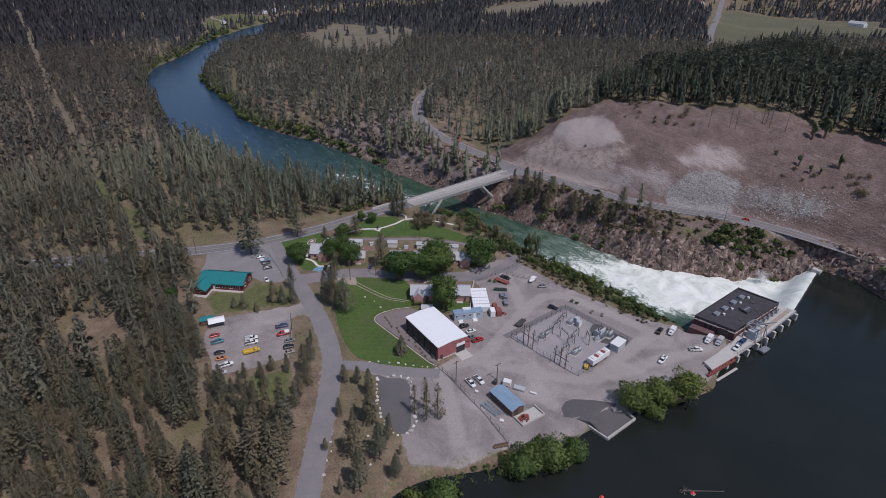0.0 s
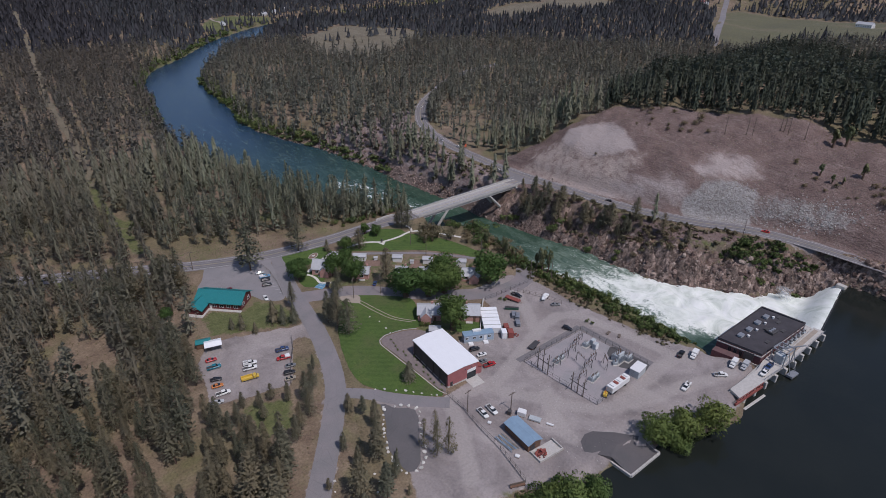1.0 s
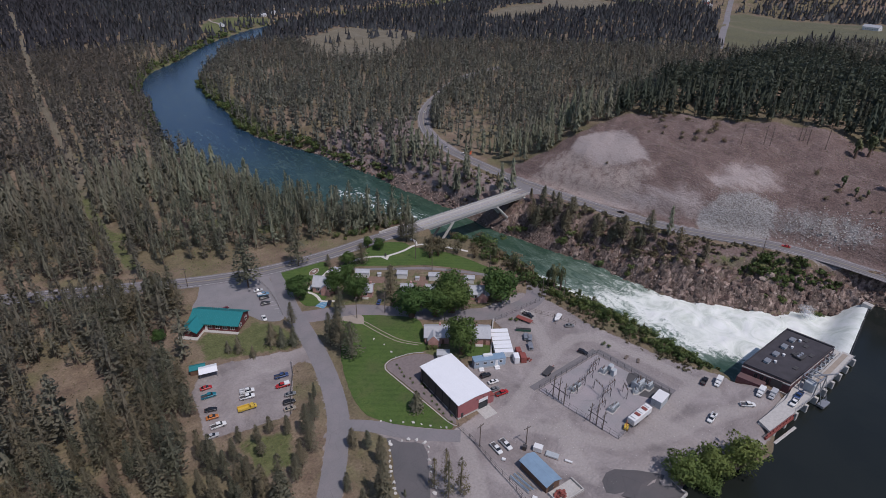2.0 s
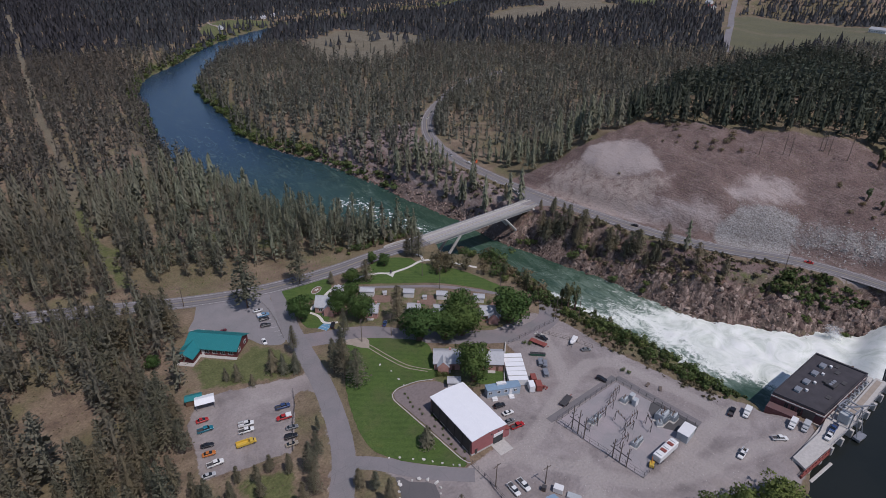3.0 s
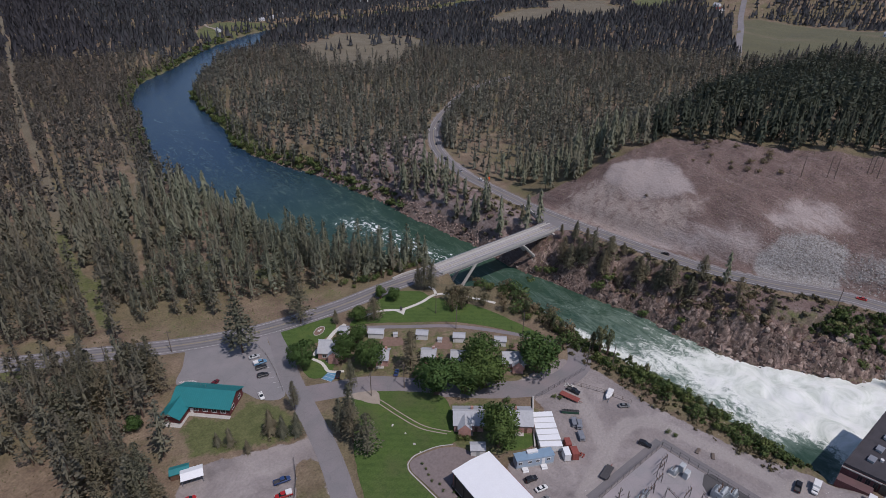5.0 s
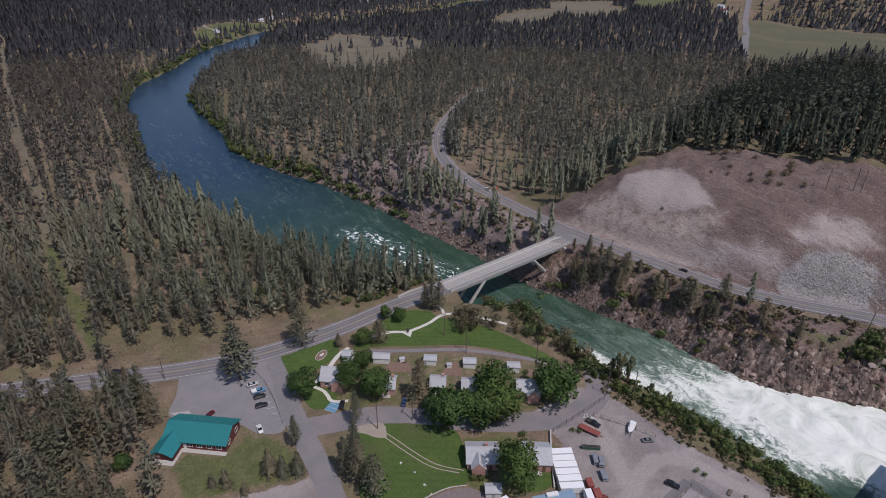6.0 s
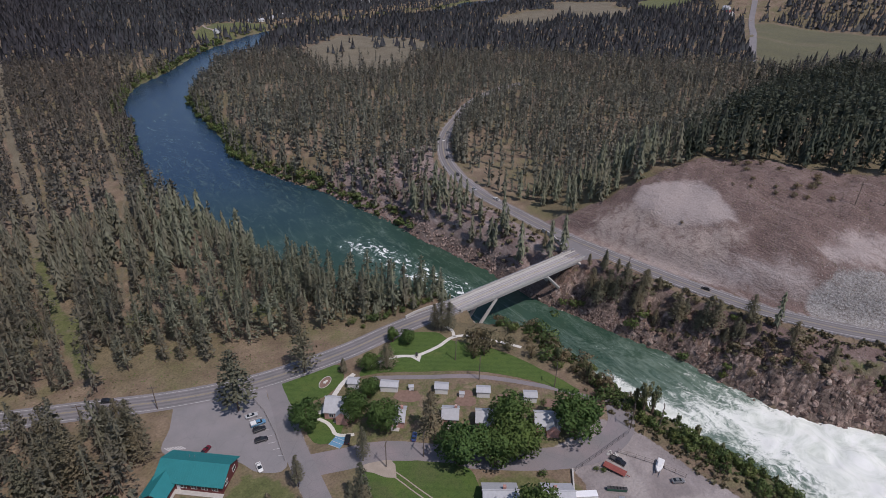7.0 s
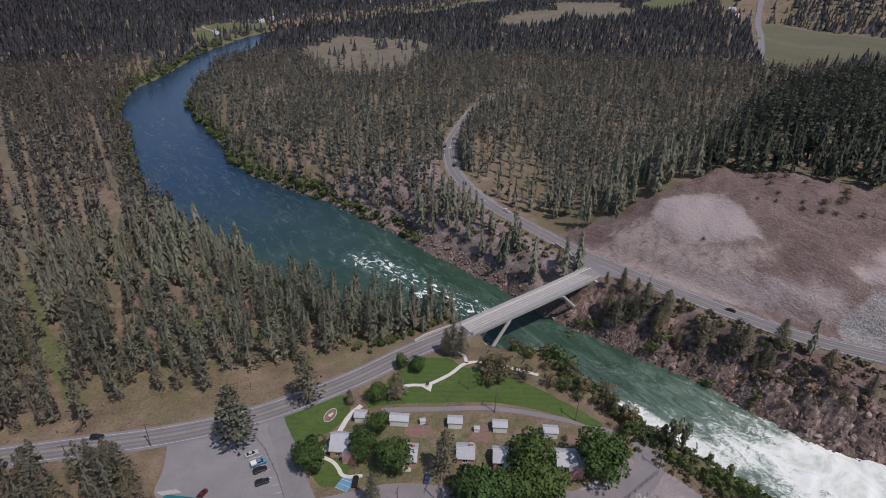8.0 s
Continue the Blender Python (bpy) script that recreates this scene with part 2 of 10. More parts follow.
def brick_material(name, col, mortar):
    b = Mat(name, 0.9, space="object")
    n = b.node("ShaderNodeTexBrick")
    n.inputs["Scale"].default_value = 1.0
    n.inputs["Brick Width"].default_value, n.inputs["Row Height"].default_value = 0.4, 0.15
    n.inputs["Mortar Size"].default_value = 0.015
    n.inputs["Color1"].default_value, n.inputs["Color2"].default_value = (*col, 1), (*[c * 0.7 for c in col], 1)
    n.inputs["Mortar"].default_value = (*mortar, 1)
    mp = b.node("ShaderNodeMapping")
    mp.inputs["Rotation"].default_value = (radians(90), 0, 0)
    b.link(b.co, mp.inputs["Vector"])
    b.link(mp.outputs["Vector"], n.inputs["Vector"])
    c = b.mix(0.5, n.outputs["Color"], b.ramp(b.noise(0.6, 5), [(0.3, tuple(x * 0.6 for x in col)), (0.7, tuple(x * 1.2 for x in col))]))
    b.color(c).bump(b.noise(14, 3), 0.01)
    return b.m


M = {
    "ground": ground_material(),
    "asphalt": asphalt_material("asphalt", 0.205, 1.09),
    "highway": asphalt_material("highway_asphalt", 0.2, 1.09),
    "patch": asphalt_material("dark_gravel", 0.115, 1.08),
    "ramp": asphalt_material("ramp_asphalt", 0.095, 1.12),
    "lane": asphalt_material("gravel_lane", 0.2, 1.2),
    "edge_gravel": asphalt_material("edge_gravel", 0.165, 1.1),
    "bed_gravel": plain("bed_gravel", (0.2, 0.165, 0.158), 0.95, vary=0.25, scale=1.2),
    "pad": asphalt_material("substation_gravel", 0.29, 1.14),
    "lawn": lawn_material("lawn", 0.0),
    "rough_lawn": lawn_material("rough_lawn", 1.0),
    "lot": asphalt_material("car_park_asphalt", 0.225, 1.05),
    "concrete": plain("concrete", (0.46, 0.44, 0.41), 0.9, vary=0.2, bump=0.01),
    "deck": plain("bridge_concrete", (0.42, 0.41, 0.385), 0.9, vary=0.16, scale=0.6),
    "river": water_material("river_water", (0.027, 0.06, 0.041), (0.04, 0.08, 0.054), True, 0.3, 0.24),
    "lake": water_material("lake_water", (0.0145, 0.0175, 0.0155), (0.018, 0.021, 0.018), False, 0.12, 0.1),
    "bark": plain("bark", (0.12, 0.078, 0.056), 0.95, vary=0.35, scale=3),
    "needle": leaf_material("pine_needles", (0.042, 0.046, 0.033), (0.15, 0.15, 0.102)),
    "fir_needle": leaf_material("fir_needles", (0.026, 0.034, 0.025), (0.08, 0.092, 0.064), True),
    "needle_far": leaf_material("forest_needles", (0.066, 0.071, 0.057), (0.186, 0.186, 0.142), True),
    "leaf": leaf_material("leaves", (0.03, 0.062, 0.02), (0.082, 0.138, 0.042)),
    "shore_leaf": leaf_material("shore_leaves", (0.046, 0.082, 0.024), (0.125, 0.175, 0.058)),
    "airy_leaf": leaf_material("airy_leaves", (0.05, 0.07, 0.035), (0.15, 0.175, 0.1)),
    "grove_needle": leaf_material("grove_needles", (0.068, 0.077, 0.054), (0.225, 0.232, 0.158), True),
    # the bluish cast of distance haze is put into this needle colour
    "far_haze_needle": leaf_material("hazed_far_needles", (0.034, 0.04, 0.042), (0.074, 0.082, 0.085), True),
    "scrub": leaf_material("scrub_leaves", (0.075, 0.072, 0.042), (0.21, 0.19, 0.12), True),
    "bank_willow": leaf_material("willow_leaves", (0.045, 0.075, 0.026), (0.135, 0.17, 0.07), True),
    "thicket": leaf_material("thicket_leaves", (0.03, 0.052, 0.018), (0.1, 0.135, 0.05), True),
    "cliff": plain("cliff_rock", (0.36, 0.265, 0.225), 0.95, vary=0.5, scale=0.5, bump=0.15, spread=0.7),
    "path": plain("pale_path", (0.6, 0.58, 0.53), 0.9, vary=0.12, scale=0.8),
    "worn_lane": asphalt_material("worn_lane", 0.155, 1.04),
    "willow": leaf_material("shrub_leaves", (0.046, 0.078, 0.026), (0.12, 0.165, 0.062)),
    "brush": leaf_material("dry_brush", (0.06, 0.06, 0.036), (0.16, 0.15, 0.095)),
    "stone": plain("rock", (0.21, 0.16, 0.138), 0.95, vary=0.5, scale=0.9, bump=0.08, spread=0.6),
    "white_stone": plain("white_rock", (0.62, 0.6, 0.56), 0.95, vary=0.25, scale=1.5, bump=0.05, spread=0.4),
    "white": plain("white_paint", (0.72, 0.72, 0.71), 0.6, vary=0.06),
    "white_roof": plain("white_roof", (0.82, 0.83, 0.84), 0.5, vary=0.03, scale=0.4),
    "red_wall": plain("red_metal_wall", (0.32, 0.115, 0.115), 0.7, vary=0.14, scale=0.7),
    "dark_wall": plain("dark_metal", (0.05, 0.045, 0.045), 0.6, vary=0.2),
    "brick": brick_material("red_brick", (0.48, 0.25, 0.21), (0.48, 0.42, 0.38)),
    "dark_brick": brick_material("dark_brick", (0.125, 0.046, 0.05), (0.15, 0.11, 0.105)),
    "grey_roof": plain("grey_shingles", (0.44, 0.45, 0.47), 0.9, vary=0.16, scale=1.2, spread=0.2),
    "black_roof": plain("tar_roof", (0.05, 0.046, 0.052), 0.85, vary=0.35, scale=0.35),
    "teal_roof": plain("teal_metal_roof", (0.018, 0.19, 0.2), 0.45, vary=0.1, scale=0.5),
    "blue_roof": plain("blue_grey_roof", (0.22, 0.32, 0.42), 0.5, vary=0.12, scale=0.6),
    "blue_wall": plain("pale_blue_siding", (0.34, 0.42, 0.5), 0.7, vary=0.08),
    "lodge_wall": plain("dark_red_siding", (0.135, 0.034, 0.034), 0.8, vary=0.2),
    "wood": plain("brown_wood", (0.15, 0.085, 0.055), 0.9, vary=0.25),
    "pole": plain("weathered_pole", (0.14, 0.11, 0.09), 0.95, vary=0.3, scale=2),
    "steel": plain("galvanised_steel", (0.36, 0.37, 0.39), 0.5, 0.6, vary=0.2, scale=1.0),
    "dark_steel": plain("dark_steel", (0.09, 0.085, 0.085), 0.6, 0.4, vary=0.25),
    "grey_paint": plain("grey_equipment_paint", (0.42, 0.45, 0.46), 0.5, vary=0.15, scale=2),
    "rust": plain("rusty_red_steel", (0.24, 0.065, 0.052), 0.8, vary=0.25),
    "glass": plain("dark_glass", (0.02, 0.025, 0.03), 0.1, vary=0.1),
    "tyre": plain("tyre_rubber", (0.02, 0.02, 0.02), 0.9, vary=0.1),
    "yellow_line": plain("yellow_line", (0.34, 0.28, 0.16), 0.8, vary=0.2),
    "white_line": plain("white_line", (0.5, 0.49, 0.48), 0.8, vary=0.2, scale=3),
    "blue_paint": plain("blue_paint", (0.12, 0.27, 0.4), 0.8, vary=0.2),
    "orange": plain("orange_sign", (0.85, 0.12, 0.03), 0.6, vary=0.05),
    "red": plain("red_buoy", (0.7, 0.05, 0.03), 0.5, vary=0.08),
    "soil": plain("bare_soil", (0.2, 0.13, 0.1), 0.95, vary=0.3, scale=1.0),
    "dirt": plain("pale_dirt", (0.33, 0.28, 0.23), 0.95, vary=0.2, scale=0.6),
}


# ---- geometry helpers ----
def mesh_of(bm, name, material, smooth=False):
    me = bpy.data.meshes.new(name)
    bm.to_mesh(me)
    bm.free()
    if smooth:
        me.polygons.foreach_set("use_smooth", [True] * len(me.polygons))
    if material:
        me.materials.append(M[material])
    return me


def part(name, bm, material, parent, label="", smooth=False):
    """Links a bmesh (or a ready mesh) as one mesh object under a thing or a part."""
    me = bm if isinstance(bm, bpy.types.Mesh) else mesh_of(bm, name, material, smooth)
    ob = new(name, me)
    ob.parent = parent
    if label:
        tagged(ob, label)
    return ob


def thing(name, label, category, at=(0, 0, 0), turn=0.0, group="", kind=""):
    ob = new(name)
    ob.empty_display_size = 0.5
    ob.matrix_world = pose(*at, 0, 0, turn)
    return tagged(ob, label, category, group, kind)


def box(bm, x0, y0, z0, x1, y1, z1, bevel=0.0, m=None):
    """A box between two corners, with broken edges, joined to bm."""
    verts = [bm.verts.new(p) for p in [(x0, y0, z0), (x1, y0, z0), (x1, y1, z0), (x0, y1, z0), (x0, y0, z1), (x1, y0, z1), (x1, y1, z1), (x0, y1, z1)]]
    faces = [bm.faces.new([verts[i] for i in f]) for f in ((3, 2, 1, 0), (4, 5, 6, 7), (0, 1, 5, 4), (1, 2, 6, 5), (2, 3, 7, 6), (3, 0, 4, 7))]
    if bevel:
        out = bmesh.ops.bevel(bm, geom=list({e for f in faces for e in f.edges}), offset=bevel, segments=1, affect="EDGES")
        verts = list({v for f in out["faces"] for v in f.verts} | {v for v in verts if v.is_valid})
    if m is not None:
        bmesh.ops.transform(bm, matrix=m, verts=verts)
    return bm


def boxes(*dims, bevel=0.0):
    bm = bmesh.new()
    for d in dims:
        box(bm, *d, bevel=bevel)
    return bm


def rod(bm, a, b, r0, r1=None, sides=8):
    """A tapered rod from a to b, joined to bm."""
    a, b = Vector(a), Vector(b)
    r1 = r0 if r1 is None else r1
    q = (b - a).to_track_quat("Z", "Y").to_matrix()
    rings = []
    for c, r in ((a, r0), (b, r1)):
        rings.append([bm.verts.new(c + q @ Vector((r * math.cos(2 * math.pi * i / sides), r * math.sin(2 * math.pi * i / sides), 0))) for i in range(sides)])
    for i in range(sides):
        j = (i + 1) % sides
        bm.faces.new((rings[0][i], rings[0][j], rings[1][j], rings[1][i]))
    bm.faces.new(rings[0][::-1])
    bm.faces.new(rings[1])
    return bm


def smooth_line(points, step=3.0, closed=False):
    """Points along a Catmull-Rom curve, at about that step."""
    P = [np.array(p, float) for p in points]
    n = len(P)
    out = []
    for i in range(n if closed else n - 1):
        if closed:
            p0, p1, p2, p3 = P[i - 1], P[i], P[(i + 1) % n], P[(i + 2) % n]
        else:
            p0, p1, p2, p3 = P[max(i - 1, 0)], P[i], P[i + 1], P[min(i + 2, n - 1)]
        k = max(1, int(np.linalg.norm(p2 - p1) / step))
        for j in range(k):
            t = j / k
            out.append(0.5 * (2 * p1 + (p2 - p0) * t + (2 * p0 - 5 * p1 + 4 * p2 - p3) * t * t + (3 * p1 - p0 - 3 * p2 + p3) * t ** 3))
    if not closed:
        out.append(P[-1])
    return np.array(out)


def seg_distance(x, y, line, closed=False):
    """Distance to a line of points and the share of the way along it (0 to n - 1) at the nearest point."""
    line = np.asarray(line, float)
    n = len(line)
    best = np.full(x.shape, 1e9)
    where = np.zeros(x.shape)
    side = np.zeros(x.shape)
    for i in range(n if closed else n - 1):
        a, b = line[i, :2], line[(i + 1) % n, :2]
        d = b - a
        t = np.clip(((x - a[0]) * d[0] + (y - a[1]) * d[1]) / max(d @ d, 1e-9), 0, 1)
        px, py = x - a[0] - t * d[0], y - a[1] - t * d[1]
        r = np.hypot(px, py)
        new_best = r < best
        best = np.where(new_best, r, best)
        where = np.where(new_best, i + t, where)
        side = np.where(new_best, np.sign(d[0] * py - d[1] * px), side)
    return best, where, side


def inside(x, y, poly):
    poly = np.asarray(poly, float)
    res = np.zeros(x.shape, bool)
    for i in range(len(poly)):
        (x0, y0), (x1, y1) = poly[i - 1, :2], poly[i, :2]
        cross = (y0 > y) != (y1 > y)
        with np.errstate(divide="ignore", invalid="ignore"):
            res ^= cross & (x < (x1 - x0) * (y - y0) / (y1 - y0 if y1 != y0 else 1e-9) + x0)
    return res


def signed(x, y, poly):
    """Distance to an outline, negative inside it."""
    d = seg_distance(x, y, poly, True)[0]
    return np.where(inside(x, y, poly), -d, d)


def sstep(lo, hi, v):
    t = np.clip((v - lo) / (hi - lo), 0.0, 1.0)
    return t * t * (3 - 2 * t)


RNG = np.random.default_rng(7)
WAVES = [(RNG.uniform(0, 2 * math.pi), RNG.uniform(0, 2 * math.pi), 2.0 ** RNG.uniform(0, 5)) for _ in range(40)]


def ripple(x, y, size):
    """Smooth noise between about -1 and 1, with features of that size in metres and below."""
    total = np.zeros(np.shape(x))
    for a, ph, f in WAVES:
        total = total + np.sin((x * math.cos(a) + y * math.sin(a)) * f * 2 * math.pi / (size * 4) + ph + 1.7 * np.sin((x * math.sin(a) - y * math.cos(a)) * f * 2 * math.pi / (size * 9) + 3 * ph)) / f ** 0.8
    return total / 3.2

# ---- plan of the land ----
BANK_LEFT = [(171, 88), (171, 100), (170, 110), (170, 122), (168, 136), (165, 150), (163, 165), (163, 180), (164, 195), (164, 210), (161, 224), (150, 237), (140, 252),
             (128, 266), (118, 280), (109, 294), (100, 312), (96, 336), (92, 354), (88, 378), (82, 402), (75, 428), (72, 470), (74, 510), (78, 560), (83, 605), (86, 667), (109, 753),
             (147, 810), (209, 918), (260, 990), (358, 1091), (560, 1180), (820, 1275), (1060, 1435), (1500, 1560)]
BANK_RIGHT = [(1520, 1500), (1120, 1330), (880, 1185), (600, 1110), (380, 1040), (310, 970), (262, 873), (212, 828), (171, 749), (140, 680), (133, 623), (132, 563), (130, 520), (127, 490),
              (130, 463), (138, 440), (144, 420), (152, 403), (158, 381), (163, 357), (168, 340), (170, 325), (171, 308), (175, 296), (177, 280), (180, 266), (181, 250),
              (182, 238), (186, 223), (190, 210), (192, 198), (197, 183), (199, 170), (200, 154), (201, 143), (204, 133), (208, 124), (216, 117), (221, 109), (232, 101), (240, 94), (244, 86)]
RIVER = [tuple(p) for p in smooth_line(BANK_LEFT, 6)] + [tuple(p) for p in smooth_line(BANK_RIGHT, 6)]
LAKE = [tuple(p) for p in smooth_line([(30, 78), (42.5, 83), (52, 83), (62, 79), (73, 75), (83, 73), (93, 71), (98, 72), (106, 71), (113, 68.5), (119, 71), (127, 67), (137, 64), (146, 63), (152, 66)], 4)]
LAKE += [(160, 68.5), (178, 71), (204, 71.5), (246, 82.6), (250, 82), (253, 77.6), (252, 68.4), (247.5, 57), (245, 30), (255, -30), (330, -120), (700, -400), (-400, -700), (-250, -200), (-80, -20), (0, 52)]
HIGHWAY = [(420, 520), (370, 505), (325, 478), (290, 447), (267, 425), (245, 399), (226, 367), (215, 337), (210, 309), (210, 280), (210, 255), (212, 231), (216, 203),
           (220, 182), (226, 161), (236, 142), (248, 124), (255.5, 102), (259, 79), (262, 55), (268, 20), (282, -60), (320, -200)]
HIGHWAY_Z = [1.0, 0.6, 0.3, 0.0, 0.5, 1.0, 1.5, 2.0, 2.3, 2.6, 3.0, 4.0, 4.9, 5.4, 5.8, 6.2, 6.5, 6.5, 6.5, 6.5, 6.5, 6.5, 6.5]
WEST_ROAD = [(-170, 330), (-90, 288), (-40, 267), (0, 251), (15, 245), (33, 237.5), (49, 232.5), (63, 229.8), (78, 229), (94, 229.3), (110, 231), (125, 231.5), (140, 231.3)]
SOUTH_ROAD = [(66, 229), (63.5, 214), (61, 200), (60, 186), (58.5, 167), (55.5, 150), (51.5, 137), (44.5, 124), (37, 112), (30.5, 102), (25, 93), (12, 75), (-20, 40), (-60, 10)]
CABIN_ROAD = [(61, 191), (70, 188), (81, 184), (95, 173), (113, 160), (128, 153.5), (141, 155), (150, 164)]
ALLEY = [(92, 212.5), (106, 204), (121, 194.5), (136, 179), (143, 169)]
DRIVE = [(50, 136), (58, 130.5), (66, 122), (77, 113.5), (92, 111)]
YARD = [(119, 160), (139, 161), (144.5, 150), (145.5, 134), (149.5, 116), (153, 103), (158, 93), (164, 84), (168, 74), (158, 69.5), (146, 66), (136, 67), (124, 71), (117, 69), (113, 70), (104, 74), (97, 73),
        (84, 73.5), (75, 79), (62, 81), (51, 88), (55, 100), (64, 112), (58, 129), (62, 131), (76, 116), (86, 117.5), (92, 119), (92, 130), (97, 137), (108, 133), (119, 147)]
CAR_LOT = [(20, 171), (25.5, 181), (43, 177), (57, 173), (57, 165), (50, 168.5), (41.5, 146.5), (30, 148), (19, 150)]
WORN = [smooth_line(w, 4) for w in ([(70.7, 119.5), (81.9, 115.2), (93.9, 113.5), (107.3, 118.8), (121.7, 125.3), (135, 129), (141.5, 124), (147, 108), (150, 96), (152, 86)], [(91.3, 110.5), (103.5, 97.2), (110.6, 88), (118.9, 86.2), (130.8, 87.7), (145.2, 90.2), (155, 90)], [(113, 86.5), (126.7, 82.5), (136.3, 81), (148, 78), (158, 76)], [(121.7, 125.3), (127, 136), (132, 148)],
                                         [(104, 101), (98, 92), (97, 84)], [(77, 113), (72, 100), (66, 88)], [(24, 174), (36, 173), (44, 170), (44, 160), (39, 150)])]
DAM = [(171, 90), (172.5, 75.5), (176, 69), (206, 66), (247, 78), (246, 90), (225, 104), (200, 96)]
BARE = [(207, 284), (214, 268), (226, 255), (239, 245), (249, 237), (260, 231), (274, 225), (284, 206), (291, 186), (297, 170), (304, 156), (312, 141), (317, 120), (317, 92), (306, 30), (310, -100), (280, -60), (268, 20), (262, 55), (259, 79), (255.5, 102), (248, 124), (236, 142),
        (226, 161), (220, 182), (216, 203), (212, 231), (210, 255)]
SAND = [(214, 246), (228, 243), (238, 234), (235, 213), (240, 199), (247, 185), (238, 182), (227, 186), (221, 200), (215, 224)]
PALE_TOP = [(234, 233), (243, 236), (250, 226), (255, 215), (251, 200), (246, 190), (238, 201), (233, 211)]
PALE_LOW = [(220, 222), (228, 201), (236, 181), (247, 160), (242, 151), (232, 167), (223, 190), (217, 210)]
PALE_EAST = [(250, 163), (267, 159), (276, 148), (270, 135), (259, 143), (250, 156)]
RUBBLE = [(240, 156), (251, 152), (259, 143), (263, 132), (253, 128), (243, 132), (236, 141), (236, 150)]
RUBBLE_EAST = [(262, 134), (269, 120), (275, 100), (270, 92), (265, 100), (258, 120), (252, 130)]


def clearing(points):
    return smooth_line(points, 25, True)


FAR_MEADOW = clearing([(285, 665), (300, 780), (330, 830), (400, 885), (470, 880), (485, 800), (440, 730), (390, 690), (340, 640)])
FIELD = clearing([(735, 450), (790, 385), (850, 320), (960, 335), (1010, 380), (1068, 460), (1040, 560), (1070, 620), (1045, 648), (960, 602), (850, 538)])
GREEN_FIELD = clearing([(1040, 860), (1120, 960), (1300, 1060), (1420, 1000), (1280, 850), (1150, 830)])
FAR_ROAD = [(640, 408), (735, 466), (814, 514), (947, 593), (1032, 646), (1270, 790), (1420, 900)]
BANK_MEADOW = clearing([(214, 985), (236, 1040), (268, 1090), (330, 1130), (380, 1145), (372, 1112), (320, 1080), (275, 1035), (245, 985)])
FIELD_NORTH = clearing([(860, 860), (900, 980), (990, 1080), (1080, 1040), (1050, 930), (960, 850)])
FIELD_EDGE = clearing([(690, 870), (730, 950), (850, 1000), (900, 960), (800, 880)])
TRACKS = [([(-14, 1500), (-3, 940), (0, 610), (5, 495), (7.5, 460), (9.4, 405), (9, 367), (9.8, 333), (11.5, 312), (15, 285), (18, 262)], 4.0), ([(57, 640), (55, 520), (52.7, 452), (51, 412), (44.8, 382), (44.8, 358), (36, 324), (33.5, 298)], 2.2), ([(26, 620), (33, 480), (36, 400)], 1.8), ([(-70, 470), (-48, 340), (-30, 290)], 2.4)]


def water_level(y):
    return np.interp(y, [60, 85, 110, 160, 205, 300], [-8.6, -8.8, -9.6, -12.4, -13.8, -15.0])


